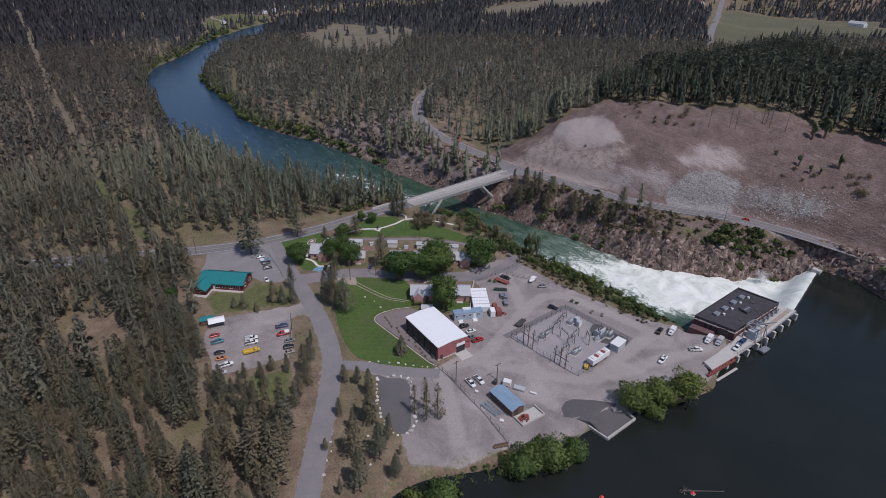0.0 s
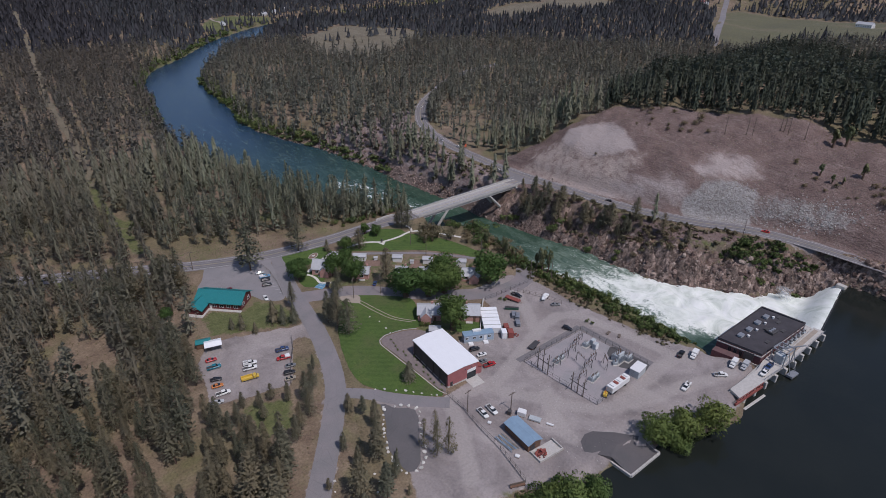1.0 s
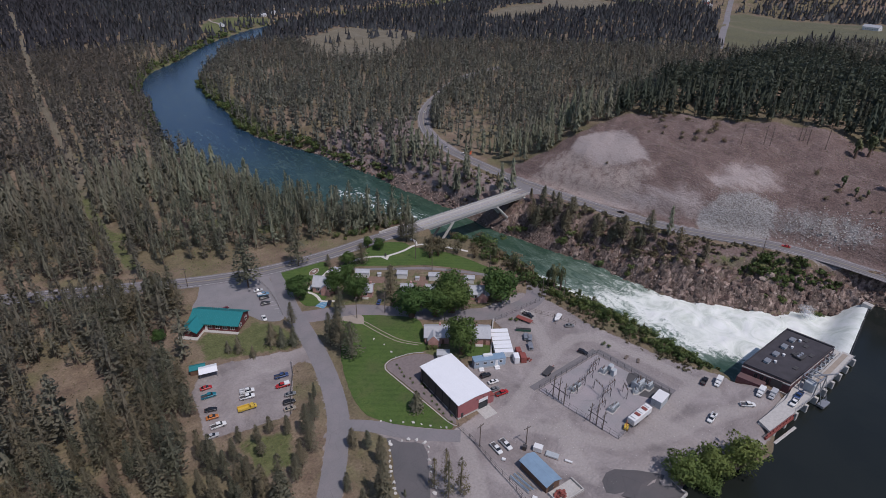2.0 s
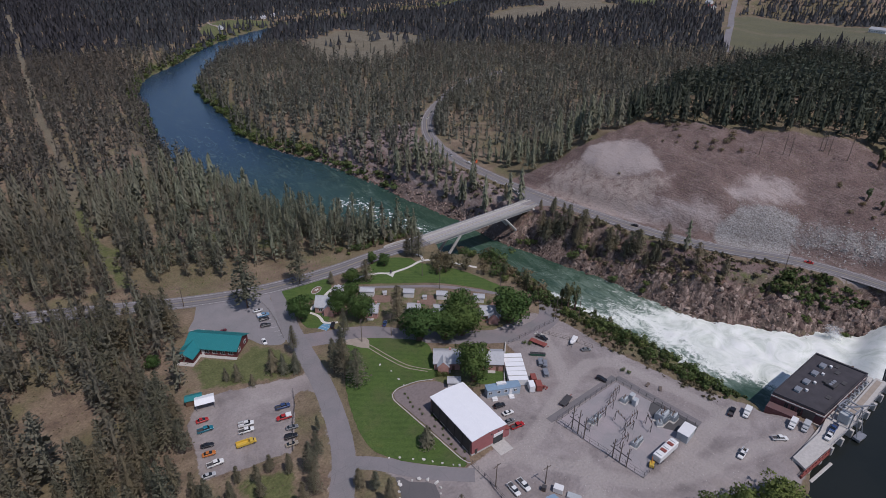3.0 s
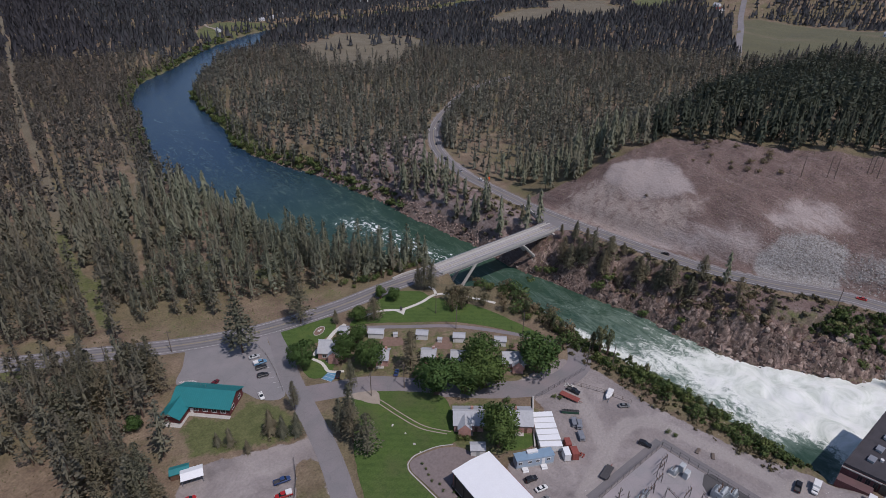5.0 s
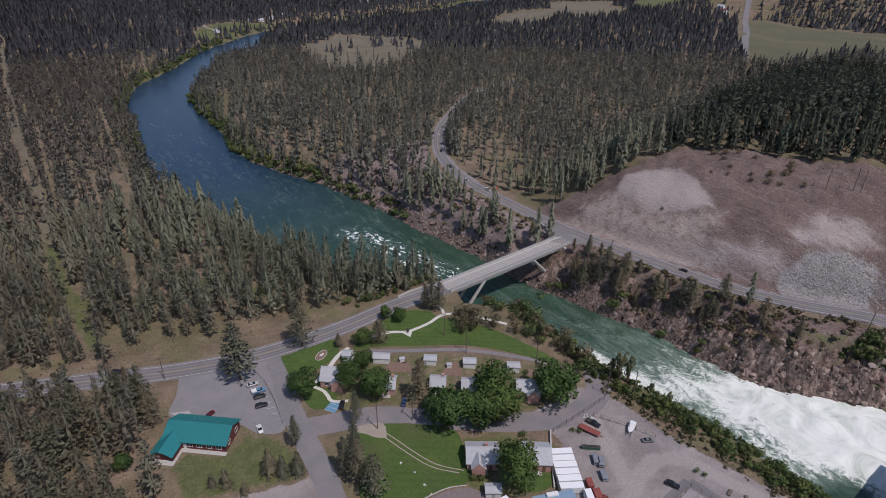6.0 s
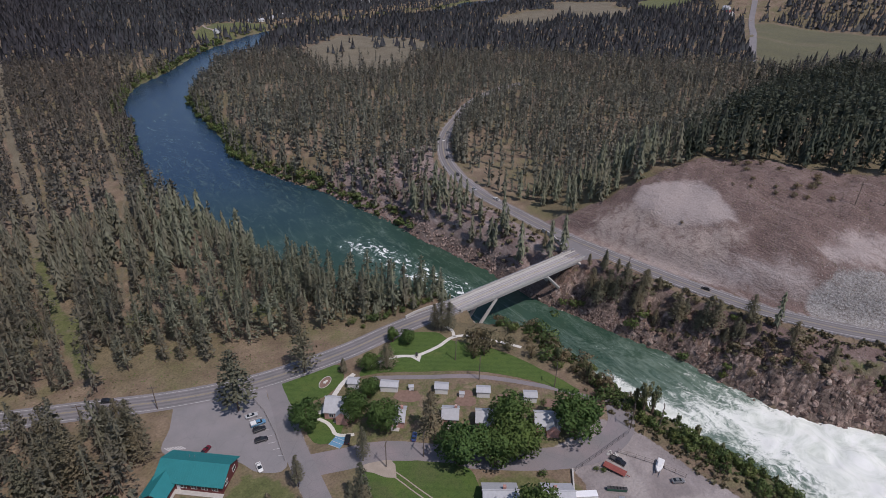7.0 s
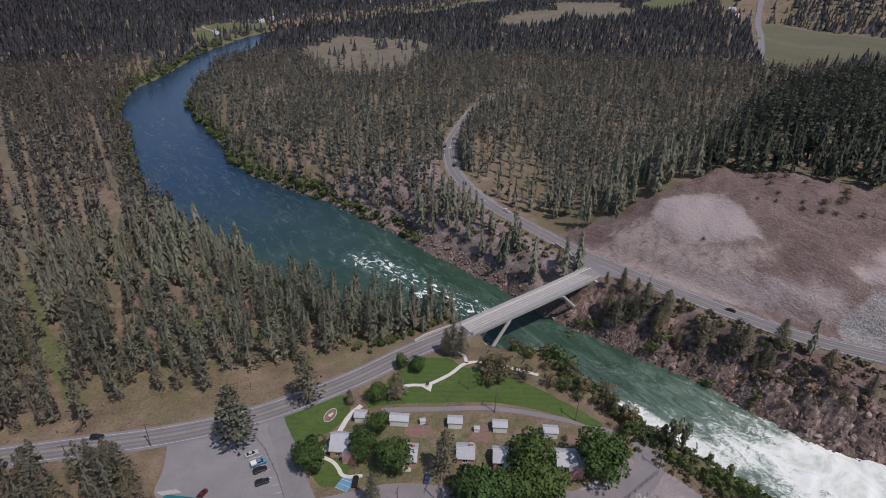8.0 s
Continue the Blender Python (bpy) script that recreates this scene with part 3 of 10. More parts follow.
def land(x, y):
    """Height of the ground, and the shares of its covers."""
    river, lake = signed(x, y, RIVER), signed(x, y, LAKE)
    dh, wh, sh = seg_distance(x, y, HIGHWAY)
    zh = np.interp(wh, np.arange(len(HIGHWAY)), HIGHWAY_Z)
    east = np.where(sh > 0, dh, -dh)                     # beyond the highway
    rise = 1 - sstep(212, 300, y - 0.22 * (x - 210))
    over = np.clip(east - 5, 0, None)
    hill = (40 + 4 * ripple(x, y, 60)) * (1 - np.exp(-over / 34)) * rise * (1 - 0.55 * sstep(95, 330, over))
    hill = hill + np.where(over > 0, rise * 1.1 * ripple(x, y, 16) * np.clip(over / 12, 0, 1), 0)
    right_bank = (sh > 0) | (inside(x, y, HIGHWAY[:-1] + [(150, -200)] + BANK_RIGHT[::-1]))
    shoulder = zh * np.exp(-np.clip(-east - 8, 0, None) / 60) * right_bank
    quiet = np.clip(seg_distance(x, y, WEST_ROAD)[0] / 20 - 0.4, 0, 1) * np.clip(seg_distance(x, y, SOUTH_ROAD)[0] / 20 - 0.4, 0, 1)
    campus = np.clip(signed(x, y, [(15, 60), (15, 245), (175, 245), (175, 60)]) / 12, 0, 1)
    far = sstep(150, 500, np.hypot(x - 80, y - 130))
    g = (0.7 + 2.2 * far) * ripple(x, y, 70) * quiet * campus - 2.0 * far
    g = g + 14 * sstep(500, 900, x - 0.15 * y) * far
    ridge = sstep(1085, 1260, x + 0.25 * (y - 480)) * (1 - sstep(720, 900, y - 0.4 * (x - 1100)))
    g = g + ridge * (52 + 9 * ripple(x, y, 120))
    g = np.where(east > -40, shoulder + hill + g * sstep(0, 60, np.abs(east)) * (1 - rise), shoulder + g)
    flat = 1 - sstep(6.5, 12, dh)
    g = g * (1 - flat) + zh * flat
    zw = water_level(y)
    rough = ripple(x, y, 9) * 3.0 + ripple(x, y, 3.6) * 1.9
    reach = np.where(right_bank & (y < 330), 15.0, np.where(y < 250, 11.0, 20.0))
    reach = np.where(y > 330, 26, reach)
    reach = reach + np.where(right_bank, 0.0, 15.0 * np.exp(-((y - 224) / 14.0) ** 4) * (x > 120))
    s = np.clip((river - 0.2) / reach, 0, 1)
    prof = np.where(right_bank & (y < 260), 0.8 * s ** 0.6 + 0.2 * sstep(0, 1, s), sstep(-0.25, 1.0, s) * 1.185 - 0.185)
    z = zw - 0.3 + (g - zw + 0.3) * np.clip(prof, 0, 1)
    z = z + np.where((s > 0) & (s < 1), rough * np.sin(np.pi * s) * np.where(right_bank & (y < 260), 1.0, 0.35), 0)
    z = np.where(river <= 0, zw - 0.5 - np.clip(-river, 0, 8) * 0.35, z)
    dw = seg_distance(x, y, WEST_ROAD)[0]
    z = np.where((x < 141) & (y > 200), np.maximum(z, np.where(dw < 14, -np.clip(dw - 5.0, 0, None) * 0.9, -99)), z)
    sl = np.clip((lake + 0.5) / 4.5, 0, 1)
    z = np.where(lake < 4.0, np.minimum(z, -2.9 + (z + 2.9) * sl), z)
    z = np.where(lake < -0.5, -3.2 - np.clip(-lake, 0, 10) * 0.4, z)
    dam = signed(x, y, DAM)
    z = np.where(dam < 3, np.minimum(z, -7.5 + 2.4 * np.clip(dam, 0, 3)), z)
    cover = {}
    cover["hill"] = (1 - sstep(-4, 5, signed(x, y, BARE))) * sstep(2, 7, dh)
    cover["hill"] = np.maximum(cover["hill"], 0.6 * sstep(0.25, 0.7, ridge) * (1 - sstep(0.9, 1.0, ridge)))
    cover["hill"] = np.maximum(cover["hill"], np.where(right_bank & (y < 400) & (east < 0), 0.75, 0.0) * sstep(1, 4, dh - 5))
    def soft(edge, *polys):
        return np.max([1 - sstep(-edge, edge, signed(x, y, q)) for q in polys], axis=0)

    cover["sand"] = 0.76 * soft(7.0, SAND)
    cover["pale"] = np.maximum(soft(3.5, PALE_TOP), 0.78 * soft(5.0, PALE_LOW, PALE_EAST))
    cover["rubble"] = np.maximum(soft(3.0, RUBBLE), 0.6 * soft(3.5, RUBBLE_EAST))
    cover["pale"] = np.maximum(cover["pale"], np.where(right_bank & (y > 240) & (y < 400) & (east < -6) & (river > 2), 0.48, 0.0))
    cover["worn"] = np.zeros(x.shape)
    for line in WORN:
        cover["worn"] = np.maximum(cover["worn"], (0.55 if line[0][0] < 30 else 1.0) * (1 - sstep(0.8, 4.4, seg_distance(x, y, line)[0])))
    cover["meadow"] = np.zeros(x.shape)
    for poly in (FAR_MEADOW, FIELD, FIELD_NORTH, FIELD_EDGE):
        cover["meadow"] = np.maximum(cover["meadow"], 1 - sstep(-12, 8, signed(x, y, poly)))
    cover["pasture"] = 1 - sstep(-8, 6, signed(x, y, FIELD))
    cover["gravel"] = np.maximum(1 - sstep(-1.5, 2.0, signed(x, y, YARD)), 1 - sstep(-0.8, 1.2, signed(x, y, CAR_LOT)))
    road = np.minimum(np.minimum(seg_distance(x, y, WEST_ROAD)[0], seg_distance(x, y, SOUTH_ROAD)[0]), seg_distance(x, y, DRIVE)[0] + 2.5)
    cover["gravel"] = np.maximum(cover["gravel"], 0.5 * (1 - sstep(3.2, 4.8, road)))
    cover["gravel"] = np.maximum(cover["gravel"], 0.7 * (1 - sstep(4.4, 6, dh)))
    cover["gravel"] = cover["gravel"] * (1 - 0.12 * (1 - sstep(-7, 5, signed(x, y, [(50, 80), (52, 92), (62, 106), (70, 112), (80, 92), (80, 78), (64, 78)]))))
    belt = 0.5 * np.exp(-((river - 10) / 8.0) ** 2) * (x < 175) * (y < 165) * (y > 92)
    cover["green"] = np.clip(belt + 0.62 * (1 - sstep(-5, 4, signed(x, y, [(216, 136), (224, 134), (236, 120), (252, 98), (250, 88), (240, 96), (228, 110), (219, 122)]))), 0, 1)
    for line, w in TRACKS:
        d = seg_distance(x, y, line)[0]
        if w > 3:
            cover["green"] = np.maximum(cover["green"], 0.62 * (1 - sstep(w * 0.4, w * 1.2, d)) * (1 - sstep(330, 430, y)))
        cover["meadow"] = np.maximum(cover["meadow"], (0.75 if w > 3 else 0.6) * (1 - sstep(w * 0.35, w * (1.05 if w > 3 else 0.9), d)))
    lodge_lawn = 0.75 * (1 - sstep(-3, 3, signed(x, y, [(27, 197), (32, 200), (40, 193), (47, 198), (54, 191), (57, 178), (52, 175), (40, 179), (27, 184)])))
    verge = 0.72 * (1 - sstep(-4, 3, signed(x, y, [(24, 146), (41, 142), (36, 128), (26, 128)])))
    plots = 0.5 * (1 - sstep(-3, 2, signed(x, y, [(66, 192), (78, 212), (92, 213), (120, 195), (142, 172), (138, 158), (118, 160), (98, 174), (84, 185)])))
    yards = 0.62 * (1 - sstep(-3, 2, signed(x, y, [(86, 154), (96, 166), (110, 158), (119, 147), (112, 136), (98, 138), (88, 146)])))
    cover["green"] = np.maximum(cover["green"], np.maximum(np.maximum(lodge_lawn, verge), np.maximum(plots, yards)))
    cover["green"] = np.maximum(cover["green"], 0.7 * np.exp(-((river - 6) / 13.0) ** 2) * sstep(380, 480, y))
    cover["green"] = np.maximum(cover["green"], np.maximum(0.9 * (1 - sstep(-10, 6, signed(x, y, GREEN_FIELD))), 0.8 * (1 - sstep(-8, 5, signed(x, y, BANK_MEADOW)))))
    shore = 0.42 * (1 - sstep(4, 9, lake)) * sstep(-1, 1, lake) * (x < 76)
    cover["green"] = np.maximum(cover["green"], shore)
    for gx_, gy_, gr_ in ((59, 286, 8), (54.5, 299, 5), (64, 287, 7), (55, 382, 6), (20, 294, 9), (36, 286, 7), (4, 300, 8), (76, 268, 7), (-8, 250, 10)):
        cover["green"] = np.maximum(cover["green"], 0.75 * np.exp(-(((x - gx_) ** 2 + (y - gy_) ** 2) / gr_ ** 2)))
    cover["rocky"] = np.where((river > -3) & (river < np.where(y > 240, 6, 40)) & (east < -4), 0.8, np.where(lake < 8, 0.6, 0.0))
    return z, cover, river, lake, east, dh, rise


def axis(lo, hi, fine_lo, fine_hi, step, grow=1.09):
    a = list(np.arange(fine_lo, fine_hi + 0.01, step))
    s = step
    while a[-1] < hi:
        s = min(s * grow, 60)
        a.append(a[-1] + s)
    s = step
    while a[0] > lo:
        s = min(s * 1.09, 60)
        a.insert(0, a[0] - s)
    return np.array(a)


GX = axis(-4500, 4800, 10, 290, 1.8)
GY = axis(-4500, 4800, 62, 250, 1.8, 1.035)
XX, YY = np.meshgrid(GX, GY)
ZZ, COVER, RIV, LAK, EAST, DHW, RISE = land(XX, YY)


def sample(grid, x, y):
    """Value of a grid of the land at any place."""
    x, y = np.asarray(x, float), np.asarray(y, float)
    i = np.clip(np.searchsorted(GX, x) - 1, 0, len(GX) - 2)
    j = np.clip(np.searchsorted(GY, y) - 1, 0, len(GY) - 2)
    u, v = np.clip((x - GX[i]) / (GX[i + 1] - GX[i]), 0, 1), np.clip((y - GY[j]) / (GY[j + 1] - GY[j]), 0, 1)
    return grid[j, i] * (1 - u) * (1 - v) + grid[j, i + 1] * u * (1 - v) + grid[j + 1, i] * (1 - u) * v + grid[j + 1, i + 1] * u * v


def hz(x, y):
    return float(sample(ZZ, x, y))


def grid_mesh(name, xx, yy, zz, keep=None):
    """A mesh of quads over a grid; keep: which quads."""
    ny, nx = xx.shape
    ids = np.arange(nx * ny).reshape(ny, nx)
    quads = np.stack([ids[:-1, :-1], ids[:-1, 1:], ids[1:, 1:], ids[1:, :-1]], -1)
    quads = quads[keep] if keep is not None else quads.reshape(-1, 4)
    used = np.unique(quads)
    back = np.zeros(nx * ny, int)
    back[used] = np.arange(len(used))
    verts = np.stack([xx.ravel(), yy.ravel(), zz.ravel()], -1)[used]
    return mesh_from(name, verts, back[quads]), used


def mesh_from(name, verts, faces):
    me = bpy.data.meshes.new(name)
    faces = np.asarray(faces, np.int32)
    k = faces.shape[1]
    me.vertices.add(len(verts))
    me.vertices.foreach_set("co", np.asarray(verts, np.float32).ravel())
    me.loops.add(faces.size)
    me.loops.foreach_set("vertex_index", faces.ravel())
    me.polygons.add(len(faces))
    me.polygons.foreach_set("loop_start", np.arange(0, faces.size, k, dtype=np.int32))
    me.update(calc_edges=True)
    return me


def shade(me, normals):
    a = me.attributes.new("custom_normal", "FLOAT_VECTOR", "POINT")
    a.data.foreach_set("vector", np.asarray(normals, np.float32).ravel())


def give(me, name, values):
    a = me.attributes.new(name, "FLOAT", "POINT")
    a.data.foreach_set("value", np.asarray(values, np.float32))


me, used = grid_mesh("ground", XX, YY, ZZ)
for key, val in COVER.items():
    give(me, key, val.ravel()[used])
me.polygons.foreach_set("use_smooth", [True] * len(me.polygons))
me.materials.append(M["ground"])
tagged(new("ground", me), "dry pine-forest ground with gravel yard, bare hill and rocky river banks", "ground", kind="structure")

# ---- water ----
rx = np.concatenate([np.arange(60, 128, 3.0), np.arange(128, 252, 1.3), np.arange(252, 1530, 12.0)])
ry = np.concatenate([np.arange(72, 345, 1.3), np.arange(345, 420, 3.0), np.arange(420, 1700, 12.0)])
WX, WY = np.meshgrid(rx, ry)
over_weir = 71.5 + 0.26 * (WX - 204)
WY = np.where((WX > 200) & (WY < over_weir) & (WY + 1.4 > over_weir), over_weir, WY)
wr = signed(WX, WY, RIVER)
wz = water_level(WY)
wash = WY + 0.45 * (WX - 190)
near_dam = np.interp(wash, [95, 128, 142, 152, 172, 200, 235], [1.25, 1.05, 0.78, 0.55, 0.36, 0.22, 0.06])
caps = np.exp(-((WX - np.interp(WY, [250, 258, 272, 300, 328], [166, 160, 155, 149, 141])) / 15) ** 2) * sstep(244, 254, WY) * (1 - sstep(322, 345, WY))
left_wash = np.exp(-((WX - np.interp(WY, [150, 162, 175, 190, 204, 225], [168, 169, 166, 163, 163.5, 163])) / 3.6) ** 2) * sstep(140, 160, WY) * (1 - sstep(212, 232, WY))
foam = np.clip(near_dam + 0.62 * left_wash + 0.12 * caps, 0, 1.3)
dark_corner = np.exp(-((WX - 176) / 9) ** 2 - ((WY - 95) / 7) ** 2)
foam = foam - 0.7 * dark_corner - 0.62 * (1 - sstep(173, 200, WX + 0.2 * (WY - 110))) * (1 - sstep(136, 156, WY))
wz = wz + 0.5 * ripple(WX, WY, 7) * np.clip(foam, 0, 1) + 0.35 * ripple(WX, WY, 3) * np.clip(foam, 0, 1)
drop = np.clip((WY - (71.5 + 0.26 * (WX - 204))) / 16, 0, 1)
fall = (WX > 203) & (WX < 249) & (WY < 112)
wz = np.where(fall, wz + (-2.2 - wz) * (1 - sstep(0.02, 0.75, drop)), wz)
pour = signed(WX, WY, [(200, 70), (249, 83), (246, 94), (200, 94)])
keep = (wr[:-1, :-1] < 3) | (wr[1:, 1:] < 3) | (pour[:-1, :-1] < 0)
keep &= ~((WX[:-1, :-1] < 203) & (WY[:-1, :-1] < 86)) & (WY[:-1, :-1] >= over_weir[:-1, :-1] - 0.01) & (WY[:-1, 1:] >= over_weir[:-1, 1:] - 0.01)
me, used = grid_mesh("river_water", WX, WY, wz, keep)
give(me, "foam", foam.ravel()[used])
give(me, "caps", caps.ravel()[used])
# share of painted sky reflection, growing downstream
give(me, "far_sky_blue", (0.92 * sstep(270, 500, WY)).ravel()[used])
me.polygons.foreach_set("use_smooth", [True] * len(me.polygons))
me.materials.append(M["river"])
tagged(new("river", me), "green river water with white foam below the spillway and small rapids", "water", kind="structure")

lake_x, lake_y = axis(-700, 800, 20, 262, 2), axis(-800, 92, 30, 88, 2)
LX, LY = np.meshgrid(lake_x, lake_y)
crest = np.where(LX > 203, 71.4 + 0.265 * (np.minimum(LX, 247) - 204), np.where(LX > 160, 72.0, 90.0))
LY = np.where((LY > crest) & (LY - 2.1 < crest), crest, LY)          # the last row ends at the crest
ld = signed(LX, LY, LAKE)
keep = (np.minimum(np.minimum(ld[:-1, :-1], ld[1:, 1:]), np.minimum(ld[:-1, 1:], ld[1:, :-1])) < 3) & (LY[1:, 1:] <= crest[1:, 1:] + 0.01) & (LY[1:, :-1] <= crest[1:, :-1] + 0.01)
me, used = grid_mesh("lake", LX, LY, np.full(LX.shape, -2.2), keep)
me.materials.append(M["lake"])
tagged(new("reservoir", me), "dark still reservoir water behind the dam", "water", kind="structure")


# ---- roads ----
def ribbon(name, line, width, lift, material, label="", parent=None, step=3.0, zs=None, dash=None, shift=0.0, category="road"):
    """A strip of paving laid along a line on the ground."""
    pts = smooth_line([(*p, zs[i]) if zs else (*p, 0.0) for i, p in enumerate(line)], step)
    d = np.gradient(pts[:, :2], axis=0)
    d /= np.linalg.norm(d, axis=1)[:, None]
    nrm = np.stack([-d[:, 1], d[:, 0]], -1)
    cols = 5 if width > 1.5 else 2
    offs = np.linspace(-width / 2, width / 2, cols) + shift
    xy = pts[:, None, :2] + nrm[:, None, :] * offs[None, :, None]
    z = sample(ZZ, xy[..., 0], xy[..., 1]) + lift
    if zs:
        z = np.maximum(z, pts[:, None, 2] + lift)
    k = len(pts)
    verts = np.concatenate([xy, z[..., None]], -1).reshape(-1, 3)
    ids = np.arange(k * cols).reshape(k, cols)
    quads = np.stack([ids[:-1, :-1], ids[:-1, 1:], ids[1:, 1:], ids[1:, :-1]], -1)[:, :, ::-1]
    if dash:
        quads = quads[[i for i in range(k - 1) if (i // dash) % 3 == 0]]
    me = mesh_from(name, verts, quads.reshape(-1, 4))
    me.materials.append(M[material])
    ob = new(name, me)
    if parent:
        ob.parent = parent
    elif label:
        tagged(ob, label, category, kind="structure")
    return ob


hw = ribbon("road", HIGHWAY, 8.2, 0.10, "highway", "two-lane grey asphalt highway along the hill", zs=HIGHWAY_Z)
for off, mat, w in ((-0.16, "yellow_line", 0.14), (0.16, "yellow_line", 0.14), (-3.1, "white_line", 0.15), (3.1, "white_line", 0.15)):
    ribbon("road_line", HIGHWAY, w, 0.14, mat, parent=hw, zs=HIGHWAY_Z, shift=off)
wr_ = ribbon("road", WEST_ROAD, 8.4, 0.08, "highway", "worn grey asphalt road leading to the bridge")
for off, mat in ((-0.15, "yellow_line"), (0.15, "yellow_line"), (-3.2, "white_line"), (3.2, "white_line")):
    ribbon("road_line", WEST_ROAD, 0.14, 0.12, mat, parent=wr_, shift=off)
for off in (-2.3, -0.95, 0.95, 2.3):
    ribbon("wheel_track", WEST_ROAD, 0.55, 0.1, "worn_lane", parent=wr_, shift=off)
    ribbon("wheel_track", HIGHWAY, 0.55, 0.12, "worn_lane", parent=hw, zs=HIGHWAY_Z, shift=off)
ribbon("road", SOUTH_ROAD, 6.2, 0.06, "asphalt", "cracked light grey asphalt access road")
ribbon("road", CABIN_ROAD, 7.6, 0.05, "lane", "worn gravelly lane past the cottages")
ribbon("road", ALLEY, 1.9, 0.05, "lane", "narrow paved alley behind the cottages")
ribbon("road", DRIVE[:4], 4.4, 0.045, "asphalt", "gravelly driveway to the works yard")


def sheet(name, points, z, material, label, category, step=1.6, jitter=0.0, kind="structure", closed=True):
    """A flat laid surface with a softly curved outline and a thin edge."""
    pts = smooth_line(points, step, True) if closed else np.array(points, float)
    if jitter:
        pts = pts + RNG.uniform(-jitter, jitter, pts.shape)
    bm = bmesh.new()
    top = [bm.verts.new((p[0], p[1], z)) for p in pts]
    f = bm.faces.new(top)
    if f.normal.z < 0 or sum((pts[i - 1][0] * pts[i][1] - pts[i][0] * pts[i - 1][1]) for i in range(len(pts))) < 0:
        f.normal_flip()
    low = [bm.verts.new((p[0], p[1], z - 0.25)) for p in pts]
    for i in range(len(pts)):
        bm.faces.new((top[i - 1], top[i], low[i], low[i - 1]))
    bmesh.ops.triangulate(bm, faces=[f])
    bmesh.ops.recalc_face_normals(bm, faces=bm.faces[:])
    ob = new(name, mesh_of(bm, name, material))
    return tagged(ob, label, category, kind=kind)


sheet("pavement", [(38.5, 235), (36.6, 231), (34.2, 224), (30.8, 216.5), (37, 209), (46, 203), (50, 196), (56.5, 193.5), (60, 206), (61.5, 222), (62, 229), (50, 231)], 0.04, "lot", "grey asphalt car park beside the green-roofed building", "car park")
sheet("pavement", [(60, 124), (62.1, 120.9), (66.8, 116.6), (62.9, 107.5), (57.8, 99.1), (54, 98.9), (53.6, 107.5), (57.6, 117.2)], 0.05, "patch", "dark gravel turnaround edged with rocks", "gravel pad", jitter=0.2)
sheet("lawn", [(72, 182), (80, 180.5), (88, 175.5), (96, 168), (95, 161), (91.5, 152), (88, 150.6), (83, 152), (76.5, 152.8), (73.3, 149.7), (74, 142), (75.5, 131), (77.3, 117.5), (70, 122), (62, 130), (58.8, 138), (60.5, 150), (64.5, 163), (69, 172)], 0.07, "rough_lawn", "mown green lawn with bare track", "lawn", jitter=0.15)
sheet("lawn", [(101, 147), (106, 143.5), (109, 139), (104, 138), (99, 141)], 0.07, "lawn", "small green front lawn", "lawn")
sheet("lawn", [(67.5, 226.5), (72, 226.5), (80, 225.8), (86, 223.5), (84, 217), (77, 213), (71, 213), (67.5, 210), (66.2, 214)], 0.07, "lawn", "green corner lawn by the road", "lawn", jitter=0.1)
sheet("lawn", [(66.5, 206), (71, 209), (76, 206), (76, 200), (71, 195), (66, 197.5)], 0.07, "lawn", "green lawn in front of a cottage", "lawn", jitter=0.1)
sheet("lawn", [(89, 216), (99, 222), (112, 226.8), (122, 222), (124, 215.5), (132, 206), (138, 193), (143, 173), (139, 175), (133, 185), (122, 197), (108, 206), (96, 213)], 0.07, "lawn", "long mown lawn of the riverside park", "lawn", jitter=0.12)

# the boat ramp slopes from the yard to the water
bm = bmesh.new()
ring = [(96.4, 78.8, 0.06), (98.2, 81.8, 0.06), (101, 83.0, 0.06), (103.6, 82.6, 0.06), (108.4, 79, 0.06), (112.8, 74.4, 0.08), (114.2, 68.4, -1.75), (102, 67.4, -1.75), (101.2, 73.6, -0.15)]
top = [bm.verts.new(p) for p in ring]
low = [bm.verts.new((p[0], p[1], p[2] - 1.6)) for p in ring]
mid = bm.verts.new((105.6, 75.6, 0.06))
for i in range(len(ring)):
    bm.faces.new((top[i - 1], top[i], mid))
    bm.faces.new((top[i - 1], low[i - 1], low[i], top[i]))
bmesh.ops.recalc_face_normals(bm, faces=bm.faces[:])
tagged(new("pavement", mesh_of(bm, "boat_ramp", "ramp")), "dark asphalt boat ramp sloping into the reservoir", "boat ramp", kind="structure")

# ---- trees ----
SOFT = {}          # rounded shading of the crowns, by their vertex arrays


def unit(n):
    return n / (np.linalg.norm(n, axis=1)[:, None] + 1e-9)


def rounded(v, up=0.5, fours=0):
    """Normals of a crown about the upright axis; the sprays at the end keep some of their own."""
    n = unit(np.stack([v[:, 0], v[:, 1], 0 * v[:, 2]], -1)) + np.array([0, 0, up])
    if fours:
        k = v[len(v) - fours:].reshape(-1, 4, 3)
        own = unit(np.cross(k[:, 2] - k[:, 0], k[:, 1] - k[:, 3]))
        own = np.repeat(own, 4, 0)
        tail = n[len(v) - fours:]
        own = own * np.sign((own * tail).sum(1) + 1e-9)[:, None]
        n[len(v) - fours:] = unit(tail) + 0.22 * own
    n = unit(n)
    SOFT[id(v)] = n
    return n


